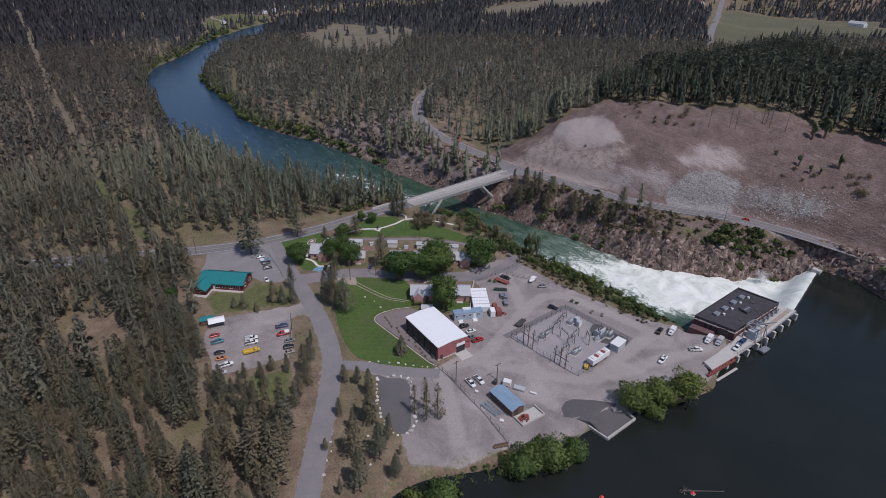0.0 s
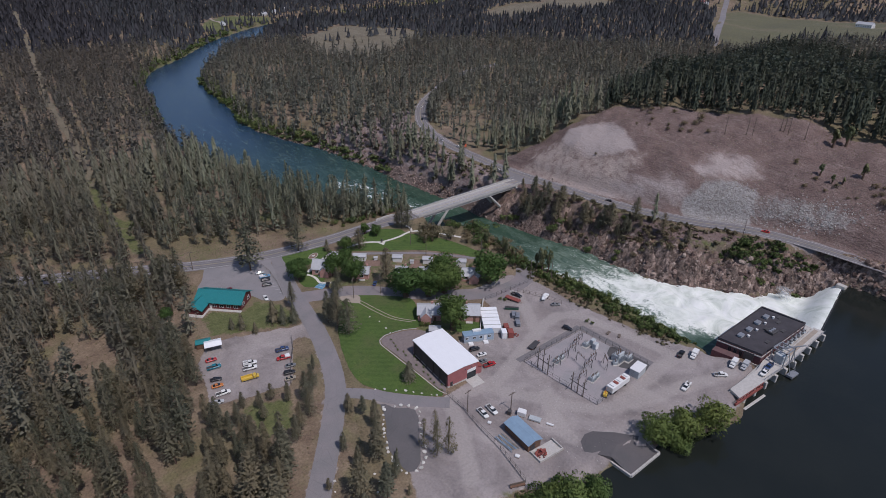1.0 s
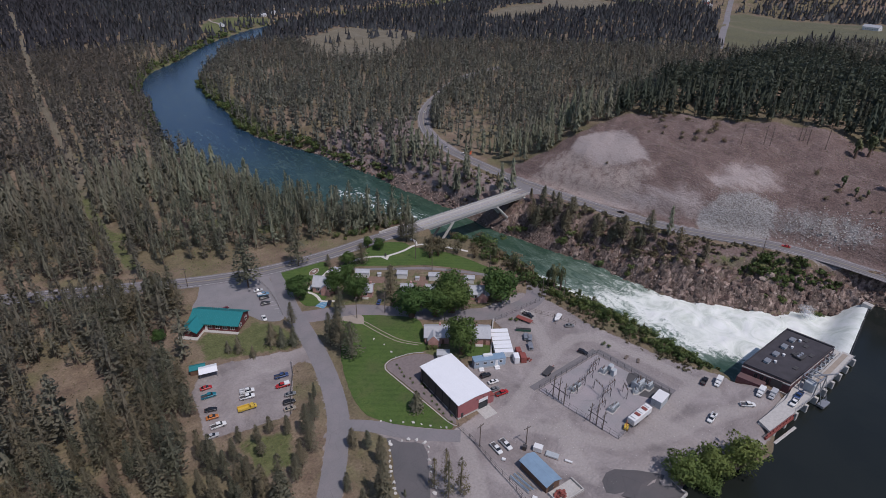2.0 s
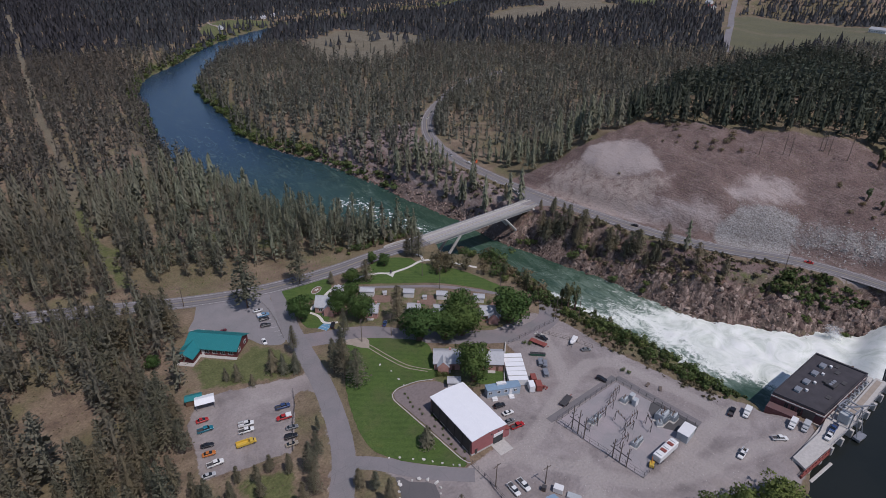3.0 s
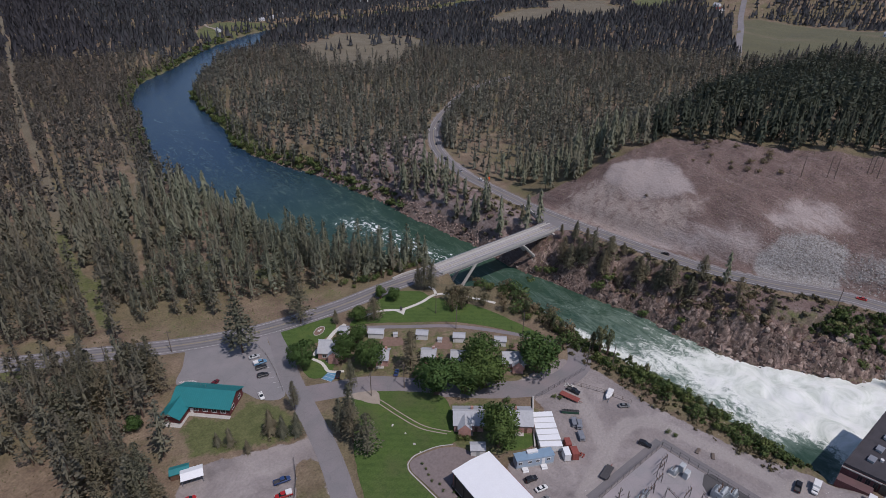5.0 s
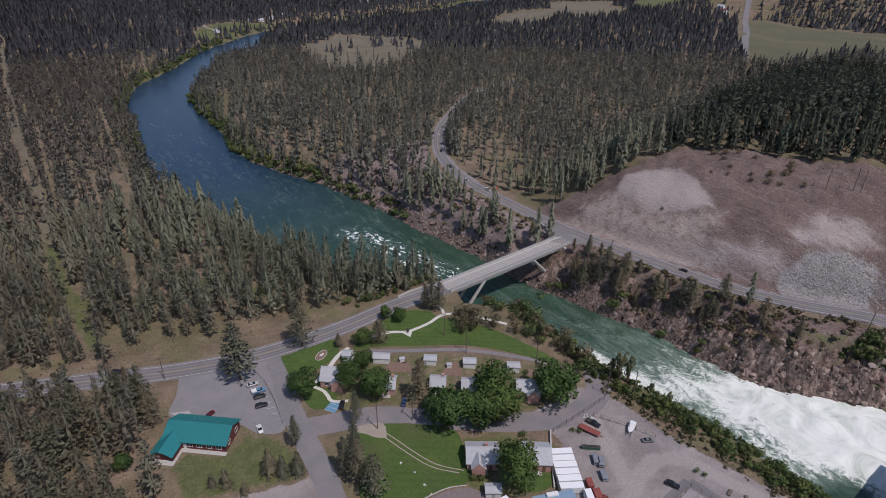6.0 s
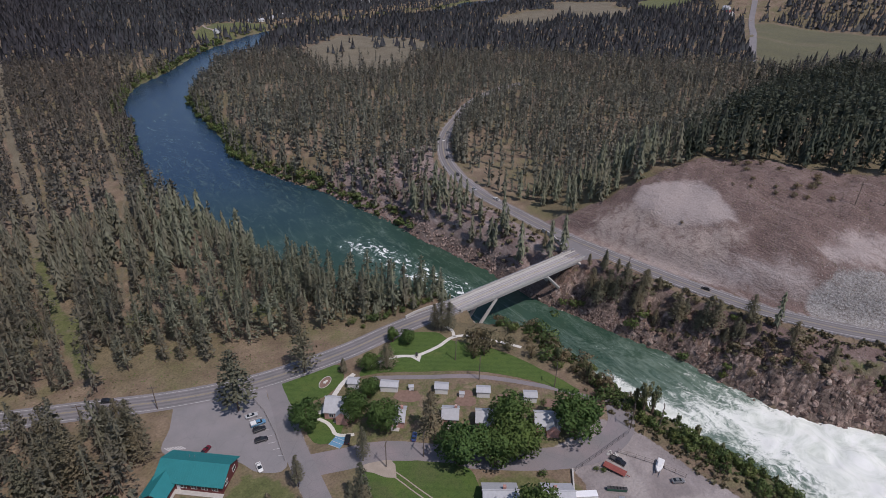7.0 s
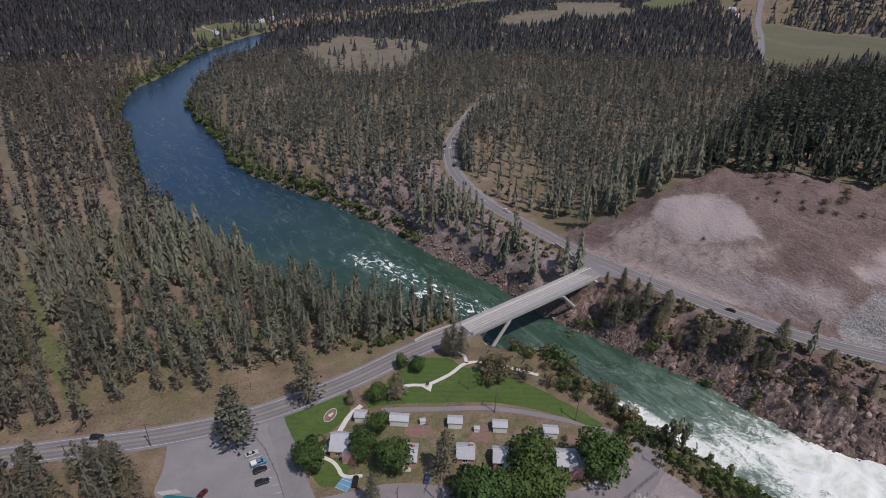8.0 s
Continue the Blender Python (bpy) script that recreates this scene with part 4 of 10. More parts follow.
def faced(v, q):
    """The faces, each turned to the side that its rounded shading looks to."""
    k, n = v[q], SOFT[id(v)][q].mean(1)
    back = (np.cross(k[:, 2] - k[:, 0], k[:, 3] - k[:, 1]) * n).sum(1) < 0
    q = q.copy()
    q[back] = q[back][:, ::-1]
    return q


def kites(centres, outward, length, width, rng, lift=0.15):
    """Small four-cornered sprays of needles or leaves: verts and quads."""
    n = len(centres)
    d = outward + rng.normal(0, 0.35, (n, 3))
    d[:, 2] += lift
    d /= np.linalg.norm(d, axis=1)[:, None]
    s = np.cross(d, rng.normal(0, 1, (n, 3)) + np.array([0, 0, 1.2]))
    s /= np.linalg.norm(s, axis=1)[:, None] + 1e-9
    nrm = np.cross(d, s)
    L, W = length[:, None], width[:, None]
    v = np.stack([centres - d * L * 0.5, centres + s * W * 0.5 + nrm * L * 0.1, centres + d * L * 0.5, centres - s * W * 0.5 + nrm * L * 0.1], 1)
    return v.reshape(-1, 3), np.arange(n * 4).reshape(n, 4)


def trunk_arrays(h, r, rng, sides=5, bend=0.02, rings=3):
    v = []
    for k in range(rings):
        t = k / (rings - 1)
        off = rng.normal(0, bend * h, 2) * (0 < t < 1)
        for i in range(sides):
            a = 2 * math.pi * i / sides
            rr = r * (1 - 0.85 * t)
            v.append((off[0] + rr * math.cos(a), off[1] + rr * math.sin(a), h * t))
    f = [(k * sides + i, k * sides + (i + 1) % sides, (k + 1) * sides + (i + 1) % sides, (k + 1) * sides + i) for k in range(rings - 1) for i in range(sides)]
    return np.array(v), np.array(f)


def skirts(rng, layers, spokes, h, radius, bare, full):
    """Ragged drooping skirts of boughs, one above another: each bough a folded four-cornered spray."""
    v = []
    for k in range(layers):
        t0 = k / layers
        z_low = h * (bare + (1 - bare) * t0)
        z_top = min(h, z_low + h * (1 - bare) * 1.7 / layers)
        r = radius * h * ((1 - t0) ** full * (0.6 + 0.4 * min(1.0, t0 * 5 + 0.3)) + 0.05)
        turn = rng.uniform(0, 6.28)
        cx, cy = rng.normal(0, 0.12 * r, 2)
        for i in range(spokes):
            a = turn + 2 * math.pi * i / spokes + rng.normal(0, 0.12)
            w = math.pi / spokes * 0.95
            tip = r * rng.uniform(0.75, 1.35)
            notch = r * 0.68
            zn = z_low + (z_top - z_low) * 0.38
            v += [(cx * 0.5, cy * 0.5, z_top), (cx + notch * math.cos(a - w), cy + notch * math.sin(a - w), zn), (cx + tip * math.cos(a), cy + tip * math.sin(a), z_low + rng.normal(0, 0.012 * h)), (cx + notch * math.cos(a + w), cy + notch * math.sin(a + w), zn)]
    v = np.array(v)
    return v, np.arange(len(v)).reshape(-1, 4)


def spire_arrays(seed, radius, tiers, trunk=True):
    """A far conifer: ragged star-shaped tiers stacked into a slim spire."""
    rng = np.random.default_rng(seed)
    v, q = [], []
    for k in range(tiers):
        sides = (8 if tiers > 3 and k < tiers - 2 else 6) if k < tiers - 1 else 4
        low = 0.1 + 0.62 * k / tiers + rng.uniform(-0.02, 0.02)
        high = 1.0 if k == tiers - 1 else low + 1.5 / tiers
        r = radius * (1 - 0.72 * k / tiers)
        turn, at = rng.uniform(0, 6.28), len(v)
        v.append((rng.normal(0, 0.01), rng.normal(0, 0.01), high))
        for i in range(sides):
            a = turn + 2 * math.pi * i / sides
            rr = r * (rng.uniform(0.85, 1.3) if i % 2 else rng.uniform(0.55, 0.8))
            v.append((rr * math.cos(a), rr * math.sin(a), low + rng.normal(0, 0.045)))
        for i in range(0, sides, 2):
            q.append((at, at + 1 + i, at + 2 + i, at + 1 + (i + 2) % sides))
    if trunk:
        tv, tq = trunk_arrays(0.5, 0.014, rng, 3, 0, 2)
    else:
        tv, tq = np.zeros((0, 3)), np.zeros((0, 4), int)
    v = np.array(v)
    rounded(v)
    return v, faced(v, np.array(q)), tv, tq


def tufted_arrays(seed, radius, n=20):
    """A far conifer with soft outlines: a slim core hung with sprays."""
    rng = np.random.default_rng(seed)
    v, q, tv, tq = spire_arrays(seed, radius * 0.62, 3)
    t = (np.arange(n) + rng.uniform(0, 1, n)) / n
    a = rng.uniform(0, 6.28, n)
    rad = radius * (0.25 + 0.75 * (1 - t) ** 0.7) * rng.uniform(0.5, 1.05, n)
    c = np.stack([rad * np.cos(a), rad * np.sin(a), 0.2 + 0.76 * t], -1)
    out = np.stack([np.cos(a), np.sin(a), rng.uniform(-0.1, 0.7, n)], -1)
    L = (0.15 - 0.06 * t) * rng.uniform(0.8, 1.25, n)
    kv, kq = kites(c, out, L, L * rng.uniform(0.6, 0.9, n), rng)
    v, q = np.concatenate([v, kv]), np.concatenate([q, kq + len(v)])
    rounded(v, 0.5, len(kv))
    return v, faced(v, q), tv, tq


def conifer_arrays(seed, n, size, h=1.0, radius=0.15, bare=0.22, full=0.75, layers=8, spokes=6, core=0.9, stem=0.6):
    """A pine of height h: crown and trunk as arrays. Sprays sit on whorls of limbs, with gaps."""
    rng = np.random.default_rng(seed)
    sv, sq = skirts(rng, layers, spokes, h, radius * core, bare, full)
    if n == 0:
        tv, tq = trunk_arrays(h * stem, h * 0.013, rng, 3, 0, 2)
        return sv, sq, tv, tq
    limbs = max(16, n // 6)
    lt = rng.uniform(0, 1, limbs) ** 0.85
    la = rng.uniform(0, 2 * math.pi, limbs)
    which = rng.integers(0, limbs, n)
    t = np.clip(lt[which] + rng.normal(0, 0.022, n), 0, 1)
    a = la[which] + rng.normal(0, 0.28, n)
    prof = (1 - t) ** full * (0.55 + 0.45 * np.minimum(1, t * 5 + 0.35)) + 0.06
    lean = 1 + 0.22 * np.sin(la[which] * 2 + seed) + rng.normal(0, 0.1, n)
    rad = radius * h * prof * lean * rng.uniform(0.02, 1.0, n) ** 0.6
    z = h * (bare + (1 - bare) * t) - rad * 0.18
    c = np.stack([rad * np.cos(a), rad * np.sin(a), z], -1)
    out = np.stack([np.cos(a), np.sin(a), 0.25 - 0.5 * (1 - t)], -1)
    L = size * h * (1.15 - 0.55 * t) * rng.uniform(0.7, 1.3, n)
    v, q = kites(c, out, L, L * rng.uniform(0.5, 0.85, n), rng)
    fours = len(v)
    v, q = np.concatenate([sv, v]), np.concatenate([sq, q + len(sv)])
    rounded(v, 0.5, fours)
    tv, tq = trunk_arrays(h * 0.93, h * 0.01, rng)
    return v, faced(v, q), tv, tq


def leafy_arrays(seed, n, size, h, radius, clumps=16, low=0.12):
    """A broadleaf crown: leaves on the skins of many uneven clumps."""
    rng = np.random.default_rng(seed)
    cc = rng.normal(0, 1, (clumps, 3))
    cc /= np.linalg.norm(cc, axis=1)[:, None]
    cc *= rng.uniform(0.25, 0.75, (clumps, 1))
    cr = rng.uniform(0.22, 0.42, clumps) * (24 / max(clumps, 24)) ** 0.2
    which = rng.integers(0, clumps, n)
    d = rng.normal(0, 1, (n, 3))
    d[:, 2] = d[:, 2] + 0.25
    d /= np.linalg.norm(d, axis=1)[:, None]
    p = cc[which] + d * cr[which][:, None] * rng.uniform(0.7, 1.05, (n, 1))
    up = h * (1 - low) / 2
    c = np.stack([p[:, 0] * radius, p[:, 1] * radius, h * low + up + p[:, 2] * up], -1)
    c[:, 2] = np.maximum(c[:, 2], 0.25)
    L = size * rng.uniform(0.7, 1.35, n)
    v, q = kites(c, d, L, L * rng.uniform(0.7, 1.0, n), rng, 0.0)
    whole = unit(np.stack([c[:, 0] / radius, c[:, 1] / radius, (c[:, 2] - h * 0.4) / up * 0.8], -1))
    SOFT[id(v)] = unit(np.repeat(d + 0.7 * whole, 4, 0) + rng.normal(0, 0.22, (len(v), 3)))
    tv, tq = trunk_arrays(h * 0.75, h * 0.028 + 0.05, rng, 6)
    return v, faced(v, q), tv, tq


def pair(name, arrays, leaf):
    v, q, tv, tq = arrays
    crown = mesh_from(name + "_crown", v, q)
    shade(crown, SOFT[id(v)])
    crown.materials.append(M[leaf])
    trunk = mesh_from(name + "_trunk", tv, tq)
    trunk.materials.append(M["bark"])
    return crown, trunk


PINES = [pair("pine", conifer_arrays(s, 1050, 0.034, radius=r * 0.88, bare=b * 1.05, full=0.52, layers=6, spokes=4, core=0.26), "needle") for s, r, b in ((1, 0.16, 0.16), (2, 0.14, 0.24), (3, 0.18, 0.12), (4, 0.125, 0.3), (5, 0.15, 0.2))]
SPARSE = [pair("sparse_pine", conifer_arrays(s, 520, 0.042, radius=0.2, bare=0.1, full=0.5, layers=2, spokes=3, core=0.25), "brush") for s in (11, 12)]
SPRUCE = [pair("fir", conifer_arrays(s, 800, 0.042, core=0.7, radius=0.25, bare=0.04, full=0.85), "needle") for s in (21, 22)]
BROAD = [pair("broadleaf", leafy_arrays(s, 5000, 0.041, 1.0, 0.52, 52), "leaf") for s in (31, 32, 33, 34)]
SHORE = [pair("broadleaf", leafy_arrays(s, 4200, 0.044, 1.0, 0.58, 44, 0.04), "shore_leaf") for s in (35, 36)]
AIRY = [pair("broadleaf", leafy_arrays(s, 900, 0.062, 1.0, r, 17, 0.14), "airy_leaf") for s, r in ((37, 0.3), (38, 0.24), (39, 0.34))]
SHRUB = [pair("shrub", leafy_arrays(s, 330, 0.125, 1.0, 0.75, 14, 0.0), "willow") for s in (41, 42, 43)]
DRY = [pair("brush", leafy_arrays(s, 330, 0.108, 1.0, 0.8, 14, 0.0), "brush") for s in (51, 52)]


def tree(kind, x, y, h, wide, label, category="tree", group="", z=None, turn=None):
    """A tree or bush as a thing with a trunk and a crown, of height h and with the crown widened by wide."""
    crown, trunk = kind
    ob = new({"broadleaf": "broadleaf_tree", "shrub": "bush", "brush": "dry_bush", "fir": "fir_tree"}.get(crown.name.split("_crown")[0].split(".")[0], "pine_tree"))
    turn = RNG.uniform(0, 360) if turn is None else turn
    base = (hz(x, y) if z is None else z) - 0.1
    ob.matrix_world = pose(x, y, base, 0, 0, turn) @ Matrix.Diagonal((h * wide, h * wide, h, 1))
    part("trunk", trunk, None, ob)
    part("crown", crown, None, ob)
    return tagged(ob, label, category, group)


PINE_LABELS = ("tall dark green ponderosa pine with a bare lower trunk", "narrow grey-green pine on dry ground", "broad shaggy dark pine with uneven limbs", "thin pine with a high sparse crown", "bushy grey-green pine beside other pines")

# single trees of the grounds: kind, x, y, height, widening
PLACED = [(0, 7.6, 171, 15, 1.2), (2, 10.6, 166.3, 14, 1.1), (0, 14.8, 164.8, 14, 1.2), (4, 17.3, 161.5, 11, 1.1), (0, 12.1, 182, 15, 1.2), (2, 14.7, 174, 15, 1.2), (4, 18, 171.5, 11, 1.2), (0, 7.6, 184.9, 15, 1.1), (2, 4.7, 192, 16, 1.2), (1, 16, 183, 12, 1.2), (0, 52.6, 221, 19.5, 1.35), (1, 19.5, 233.4, 9, 1.1), (0, 23.2, 229.8, 11, 1.2), (2, 25.9, 215.4, 12, 1.2), (4, 24.7, 226, 10, 1.2), (0, 13.6, 213.6, 16, 1.2), (2, 8, 216.6, 17, 1.1), (0, 10.9, 222.6, 15, 1.2), (2, 2.8, 212.5, 17, 1.1), (4, 6.6, 235.9, 12, 1.2), (2, 75, 226.5, 17.5, 1.2), (0, 65.5, 165.5, 14, 1.1), (2, 67, 160, 13, 1.2), (0, 64, 170, 12, 1.0), (4, 68, 172.5, 13, 1.0), (0, 74.4, 184.6, 11, 0.9),
          (2, 94.5, 183, 14, 1.2), (2, 98, 214, 9, 1.7), (0, 124, 221.5, 12.5, 1.15), (2, 126.6, 220.2, 11, 1.2), (4, 122.4, 223.4, 10, 1.1), (0, 50.6, 126, 9, 1.3), (1, 53.6, 123.1, 9, 1.2), (0, 54.4, 117, 9, 1.0), (2, 43.4, 114.2, 6, 1.1),
          (4, 44.2, 107, 7, 1.1), (0, 49.4, 106.4, 13, 1.1), (2, 40.4, 98.4, 12, 1.2), (0, 45.8, 94.8, 11, 1.2), (4, 50.4, 98.5, 8, 1.0), (0, 46.1, 86.7, 8, 1.1), (0, 37.2, 88.8, 12, 1.2), (4, 35, 104.5, 4, 1.2), (1, 32.3, 89.7, 5, 1.0), (0, 17.5, 105, 19, 1.1), (2, 21, 102, 18, 1.1), (0, 24.5, 107, 14, 1.0),
          (0, 42.5, 137, 14, 1.1), (4, 46, 141, 12, 1.1), (2, 41, 131, 13, 1.1), (1, 37, 127, 13, 1.0), (0, 34.5, 124, 12, 1.1), (1, 49.5, 149, 8, 0.9), (0, 25.7, 219, 17, 1.0), (1, 21, 224, 14, 1.0),
          (4, 34, 143, 8, 1.2), (1, 30, 141, 9, 1.1), (0, 38, 140, 9, 1.1), (4, 26, 144, 8, 1.1), (1, 29.5, 136, 10, 1.0), (0, 23, 138, 11, 1.0), (1, 57, 186, 10, 1.0)]
for k, x, y, h, w in PLACED:
    small = 20 < x < 60 and 120 < y < 152
    tree(PINES[k], x, y, h * (0.8 if small else 1.12), w * 1.2, PINE_LABELS[k], group="pines of the grounds")
for x, y, h, w in ((54, 176.5, 8.5, 1.2), (48, 180.5, 9.5, 1.3), (50.5, 178, 8, 1.2), (37.5, 182.7, 7, 1.1), (34.6, 184.6, 5, 1.3), (40.6, 177.7, 5, 1.2), (85.6, 219.8, 6, 1.3), (72.1, 128.5, 7.5, 1.6)):
    tree(SPRUCE[int(x) % 2], x, y, h, w, "small dense conical evergreen on the lawn", group="small evergreens")
for x, y, h, w in ((63, 99, 13, 0.72), (66, 98, 13, 0.75), (65, 103, 12, 0.65), (61.5, 103, 11, 0.7)):
    tree(SPARSE[int(x) % 2], x, y, h, w, "half-bare greyish tree with thin crown", group="half-bare trees")
for k, x, y, h, w in ((0, 66.7, 203.9, 9.5, 1.15), (1, 79, 198.9, 11, 0.95), (2, 84.2, 191.5, 11, 1.05), (0, 87, 205.5, 8, 0.95), (3, 110.5, 221.9, 5.5, 1.2), (1, 106.8, 225.6, 6, 1.0), (2, 93, 217, 6, 1.3), (3, 95.5, 170, 13, 1.3), (0, 109.5, 164.5, 13.5, 1.25), (2, 114, 172.5, 12.5, 1.15), (1, 128.5, 161, 13.5, 1.4),
                      (3, 98.5, 143, 14, 1.0), (1, 103, 165.5, 12, 1.25), (2, 17.1, 203, 5, 1.2)):
    tree(BROAD[k], x, y, h, w, "large round dark green broadleaf tree beside the cottages", group="shade trees")
for k, x, y, h, w in ((0, 116, 71, 9, 1.15), (1, 125.5, 68, 9.5, 1.1), (2, 134, 66, 9, 1.2), (3, 121, 67.5, 7, 1.2), (1, 75.5, 72.5, 8.5, 1.2), (2, 83, 70, 10, 1.1), (0, 79, 73, 7.5, 1.2), (0, 90, 68.5, 7, 1.1),
                      (3, 47, 77.5, 7, 1.4), (2, 54, 76.5, 7.5, 1.3), (1, 40, 76, 7, 1.3)):
    tree(SHORE[k % 2], x, y, h * 1.1, w, "bright green bushy tree leaning over the reservoir shore", group="shore trees")

# ---- where the woods stand ----


def woods_mask(x, y):
    """Share of ground that carries trees."""
    river, lake, east, rise = sample(RIV, x, y), sample(LAK, x, y), sample(EAST, x, y), sample(RISE, x, y)
    m = np.ones(x.shape)
    m *= np.where(y > 420, sstep(0.5, 3, river), sstep(4, 8, river)) * sstep(3, 9, lake)
    m *= np.where(y > 372, sstep(4.6, 6, np.abs(east)), 1.0)
    m *= np.where(y > 372, 1.0, np.where(y > 300, sstep(7, 9, np.abs(east)), sstep(9, 13, np.abs(east))))
    m *= np.where((east < 0) & (y > 240) & (y < 372), sstep(13, 18, -east), 1.0)
    m *= (sample(COVER["hill"], x, y) < 0.62) | (east < 0)
    m *= np.where(sample(COVER["meadow"], x, y) < 0.3, 1.0, np.where(x > 600, 0.0, 0.09))
    m *= np.minimum(seg_distance(x, y, WEST_ROAD)[0], seg_distance(x, y, SOUTH_ROAD)[0] + 1) > 8
    grounds = [(22, 246), (24, 192), (13, 172), (14, 146), (26, 132), (30, 112), (14, 70), (175, 60), (165, 222), (110, 232), (63, 240)]
    m *= ~inside(x, y, grounds)
    m *= signed(x, y, DAM) > 6
    m *= (seg_distance(x, y, FAR_ROAD[2:])[0] > 11) & (signed(x, y, GREEN_FIELD) > -5) & (signed(x, y, BANK_MEADOW) > -2)
    m *= np.where(inside(x, y, [(1030, 650), (1075, 625), (1240, 690), (1200, 760), (1120, 780), (1040, 720)]), 0.12, 1.0)
    m *= ~inside(x, y, [(40, 233), (44, 247), (62, 251), (84, 246), (104, 239), (126, 237), (126, 228), (60, 228)])
    cliff = (east < 0) & (river < 45) & (y < 262) & (x > 175)
    m *= np.where(cliff, np.where(y < 135, 0.0, 0.12), 1.0)
    m *= np.where((x > 8) & (x < 45) & (y > 232) & (y < 262), 0.35, 1.0)
    m *= np.where(((x - 236) / 15) ** 2 + ((y - 318) / 26) ** 2 < 1, 0.3, 1.0)
    for gx_, gy_, gr_ in ((59, 286, 5), (54.5, 299, 4), (64, 287, 4), (55, 382, 4), (36, 286, 4)):
        m *= np.hypot(x - gx_, y - gy_) > gr_
    m *= np.where(inside(x, y, [(226, 322), (240, 365), (270, 405), (290, 395), (285, 355), (262, 335), (240, 306)]), 0.4, 1.0)
    near = 1 - sstep(60, 170, np.hypot(x - 20, y - 100))
    thin = 1.08 - 0.12 * near + (0.36 + 0.4 * near) * ripple(x, y, 40) + 0.5 * near * sstep(12, -12, x) * sstep(200, 150, y) + 0.8 * sstep(14, 4, x) * sstep(200, 215, y) * sstep(275, 262, y)
    thin = np.where((x > 85) & (x < 145) & (y > 236) & (y < 340), 1.0, thin)
    m *= np.where(inside(x, y, [(-1, 122), (1, 131), (9, 134), (14, 127), (16, 116), (5, 115)]), 0.15, 1.0)
    m *= np.where(inside(x, y, [(-14, 214), (-4, 212), (-1, 194), (1, 176), (-4, 168), (-16, 180), (-20, 196)]), 0.15, 1.0)
    return m * np.clip(thin, 0.12 + 0.25 * (1 - near), 1.0)


def scatter(x0, x1, y0, y1, pitch, seed):
    rng = np.random.default_rng(seed)
    gx, gy = np.meshgrid(np.arange(x0, x1, pitch), np.arange(y0, y1, pitch))
    x = (gx + rng.uniform(-0.48, 0.48, gx.shape) * pitch).ravel()
    y = (gy + rng.uniform(-0.48, 0.48, gy.shape) * pitch).ravel()
    ok = rng.uniform(0, 1, x.shape) < woods_mask(x, y)
    return x[ok], y[ok]


def spread_angle(x, y):
    """Degrees off the line along which the valley runs, seen from the south-west."""
    a = np.degrees(np.arctan2(x - 12, y + 10)) - 34.5
    return np.abs((a + 180) % 360 - 180)


def forest(name, x, y, kinds, heights, seed, label, wide=1.0, leaf="needle_far", category="forest"):
    """Many trees in one mesh, each turned and scaled on its own, and toned by chance and by place."""
    rng = np.random.default_rng(seed)
    V, F, T, N, mats, at = [], [], [], [], [], 0
    which = rng.integers(0, len(kinds), len(x))
    z = sample(ZZ, x, y) - 0.2
    for k, (v, q, tv, tq) in enumerate(kinds):
        sel = np.nonzero(which == k)[0]
        if not len(sel):
            continue
        vv = np.concatenate([v, tv])
        ff = np.concatenate([q, tq + len(v)])
        n = len(sel)
        h = heights(rng, x[sel], y[sel])
        w = h * rng.uniform(0.8, 1.25, n) * wide
        a = rng.uniform(0, 2 * math.pi, n)
        ca, sa = np.cos(a)[:, None], np.sin(a)[:, None]
        lean = rng.normal(0, 0.025, (n, 2))
        px = (vv[None, :, 0] * ca - vv[None, :, 1] * sa) * w[:, None] + x[sel][:, None] + lean[:, :1] * vv[None, :, 2] * h[:, None]
        py = (vv[None, :, 0] * sa + vv[None, :, 1] * ca) * w[:, None] + y[sel][:, None] + lean[:, 1:] * vv[None, :, 2] * h[:, None]
        pz = vv[None, :, 2] * h[:, None] + z[sel][:, None]
        V.append(np.stack([px, py, pz], -1).reshape(-1, 3))
        nn = np.concatenate([SOFT[id(v)], unit(tv * np.array([1, 1, 0]) + 1e-6)])
        N.append(np.stack([nn[None, :, 0] * ca - nn[None, :, 1] * sa, nn[None, :, 0] * sa + nn[None, :, 1] * ca, nn[None, :, 2] + 0 * ca], -1).reshape(-1, 3))
        F.append((ff[None] + (np.arange(n) * len(vv))[:, None, None] + at).reshape(-1, 4))
        mats.append(np.tile(np.concatenate([np.zeros(len(q), np.int32), np.ones(len(tq), np.int32)]), n))
        # tone: random, darker to the west, and darker far off to meet the hazed forest
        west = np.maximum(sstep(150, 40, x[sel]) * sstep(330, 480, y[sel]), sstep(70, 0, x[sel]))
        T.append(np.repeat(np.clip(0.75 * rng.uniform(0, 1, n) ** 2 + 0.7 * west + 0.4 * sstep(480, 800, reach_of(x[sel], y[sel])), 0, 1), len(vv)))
        at += n * len(vv)
    me = mesh_from(name, np.concatenate(V), np.concatenate(F))
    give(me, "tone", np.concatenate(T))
    shade(me, np.concatenate(N))
    me.materials.append(M[leaf])
    me.materials.append(M["bark"])
    me.polygons.foreach_set("material_index", np.concatenate(mats).astype(np.int32))
    return tagged(new(name, me), label, category, kind="stuff")


def tall(rng, x, y):
    return np.clip(rng.normal(15, 3.8, len(x)), 5, 23)


def reach_of(x, y):
    return np.hypot(x - 15, y - 45)


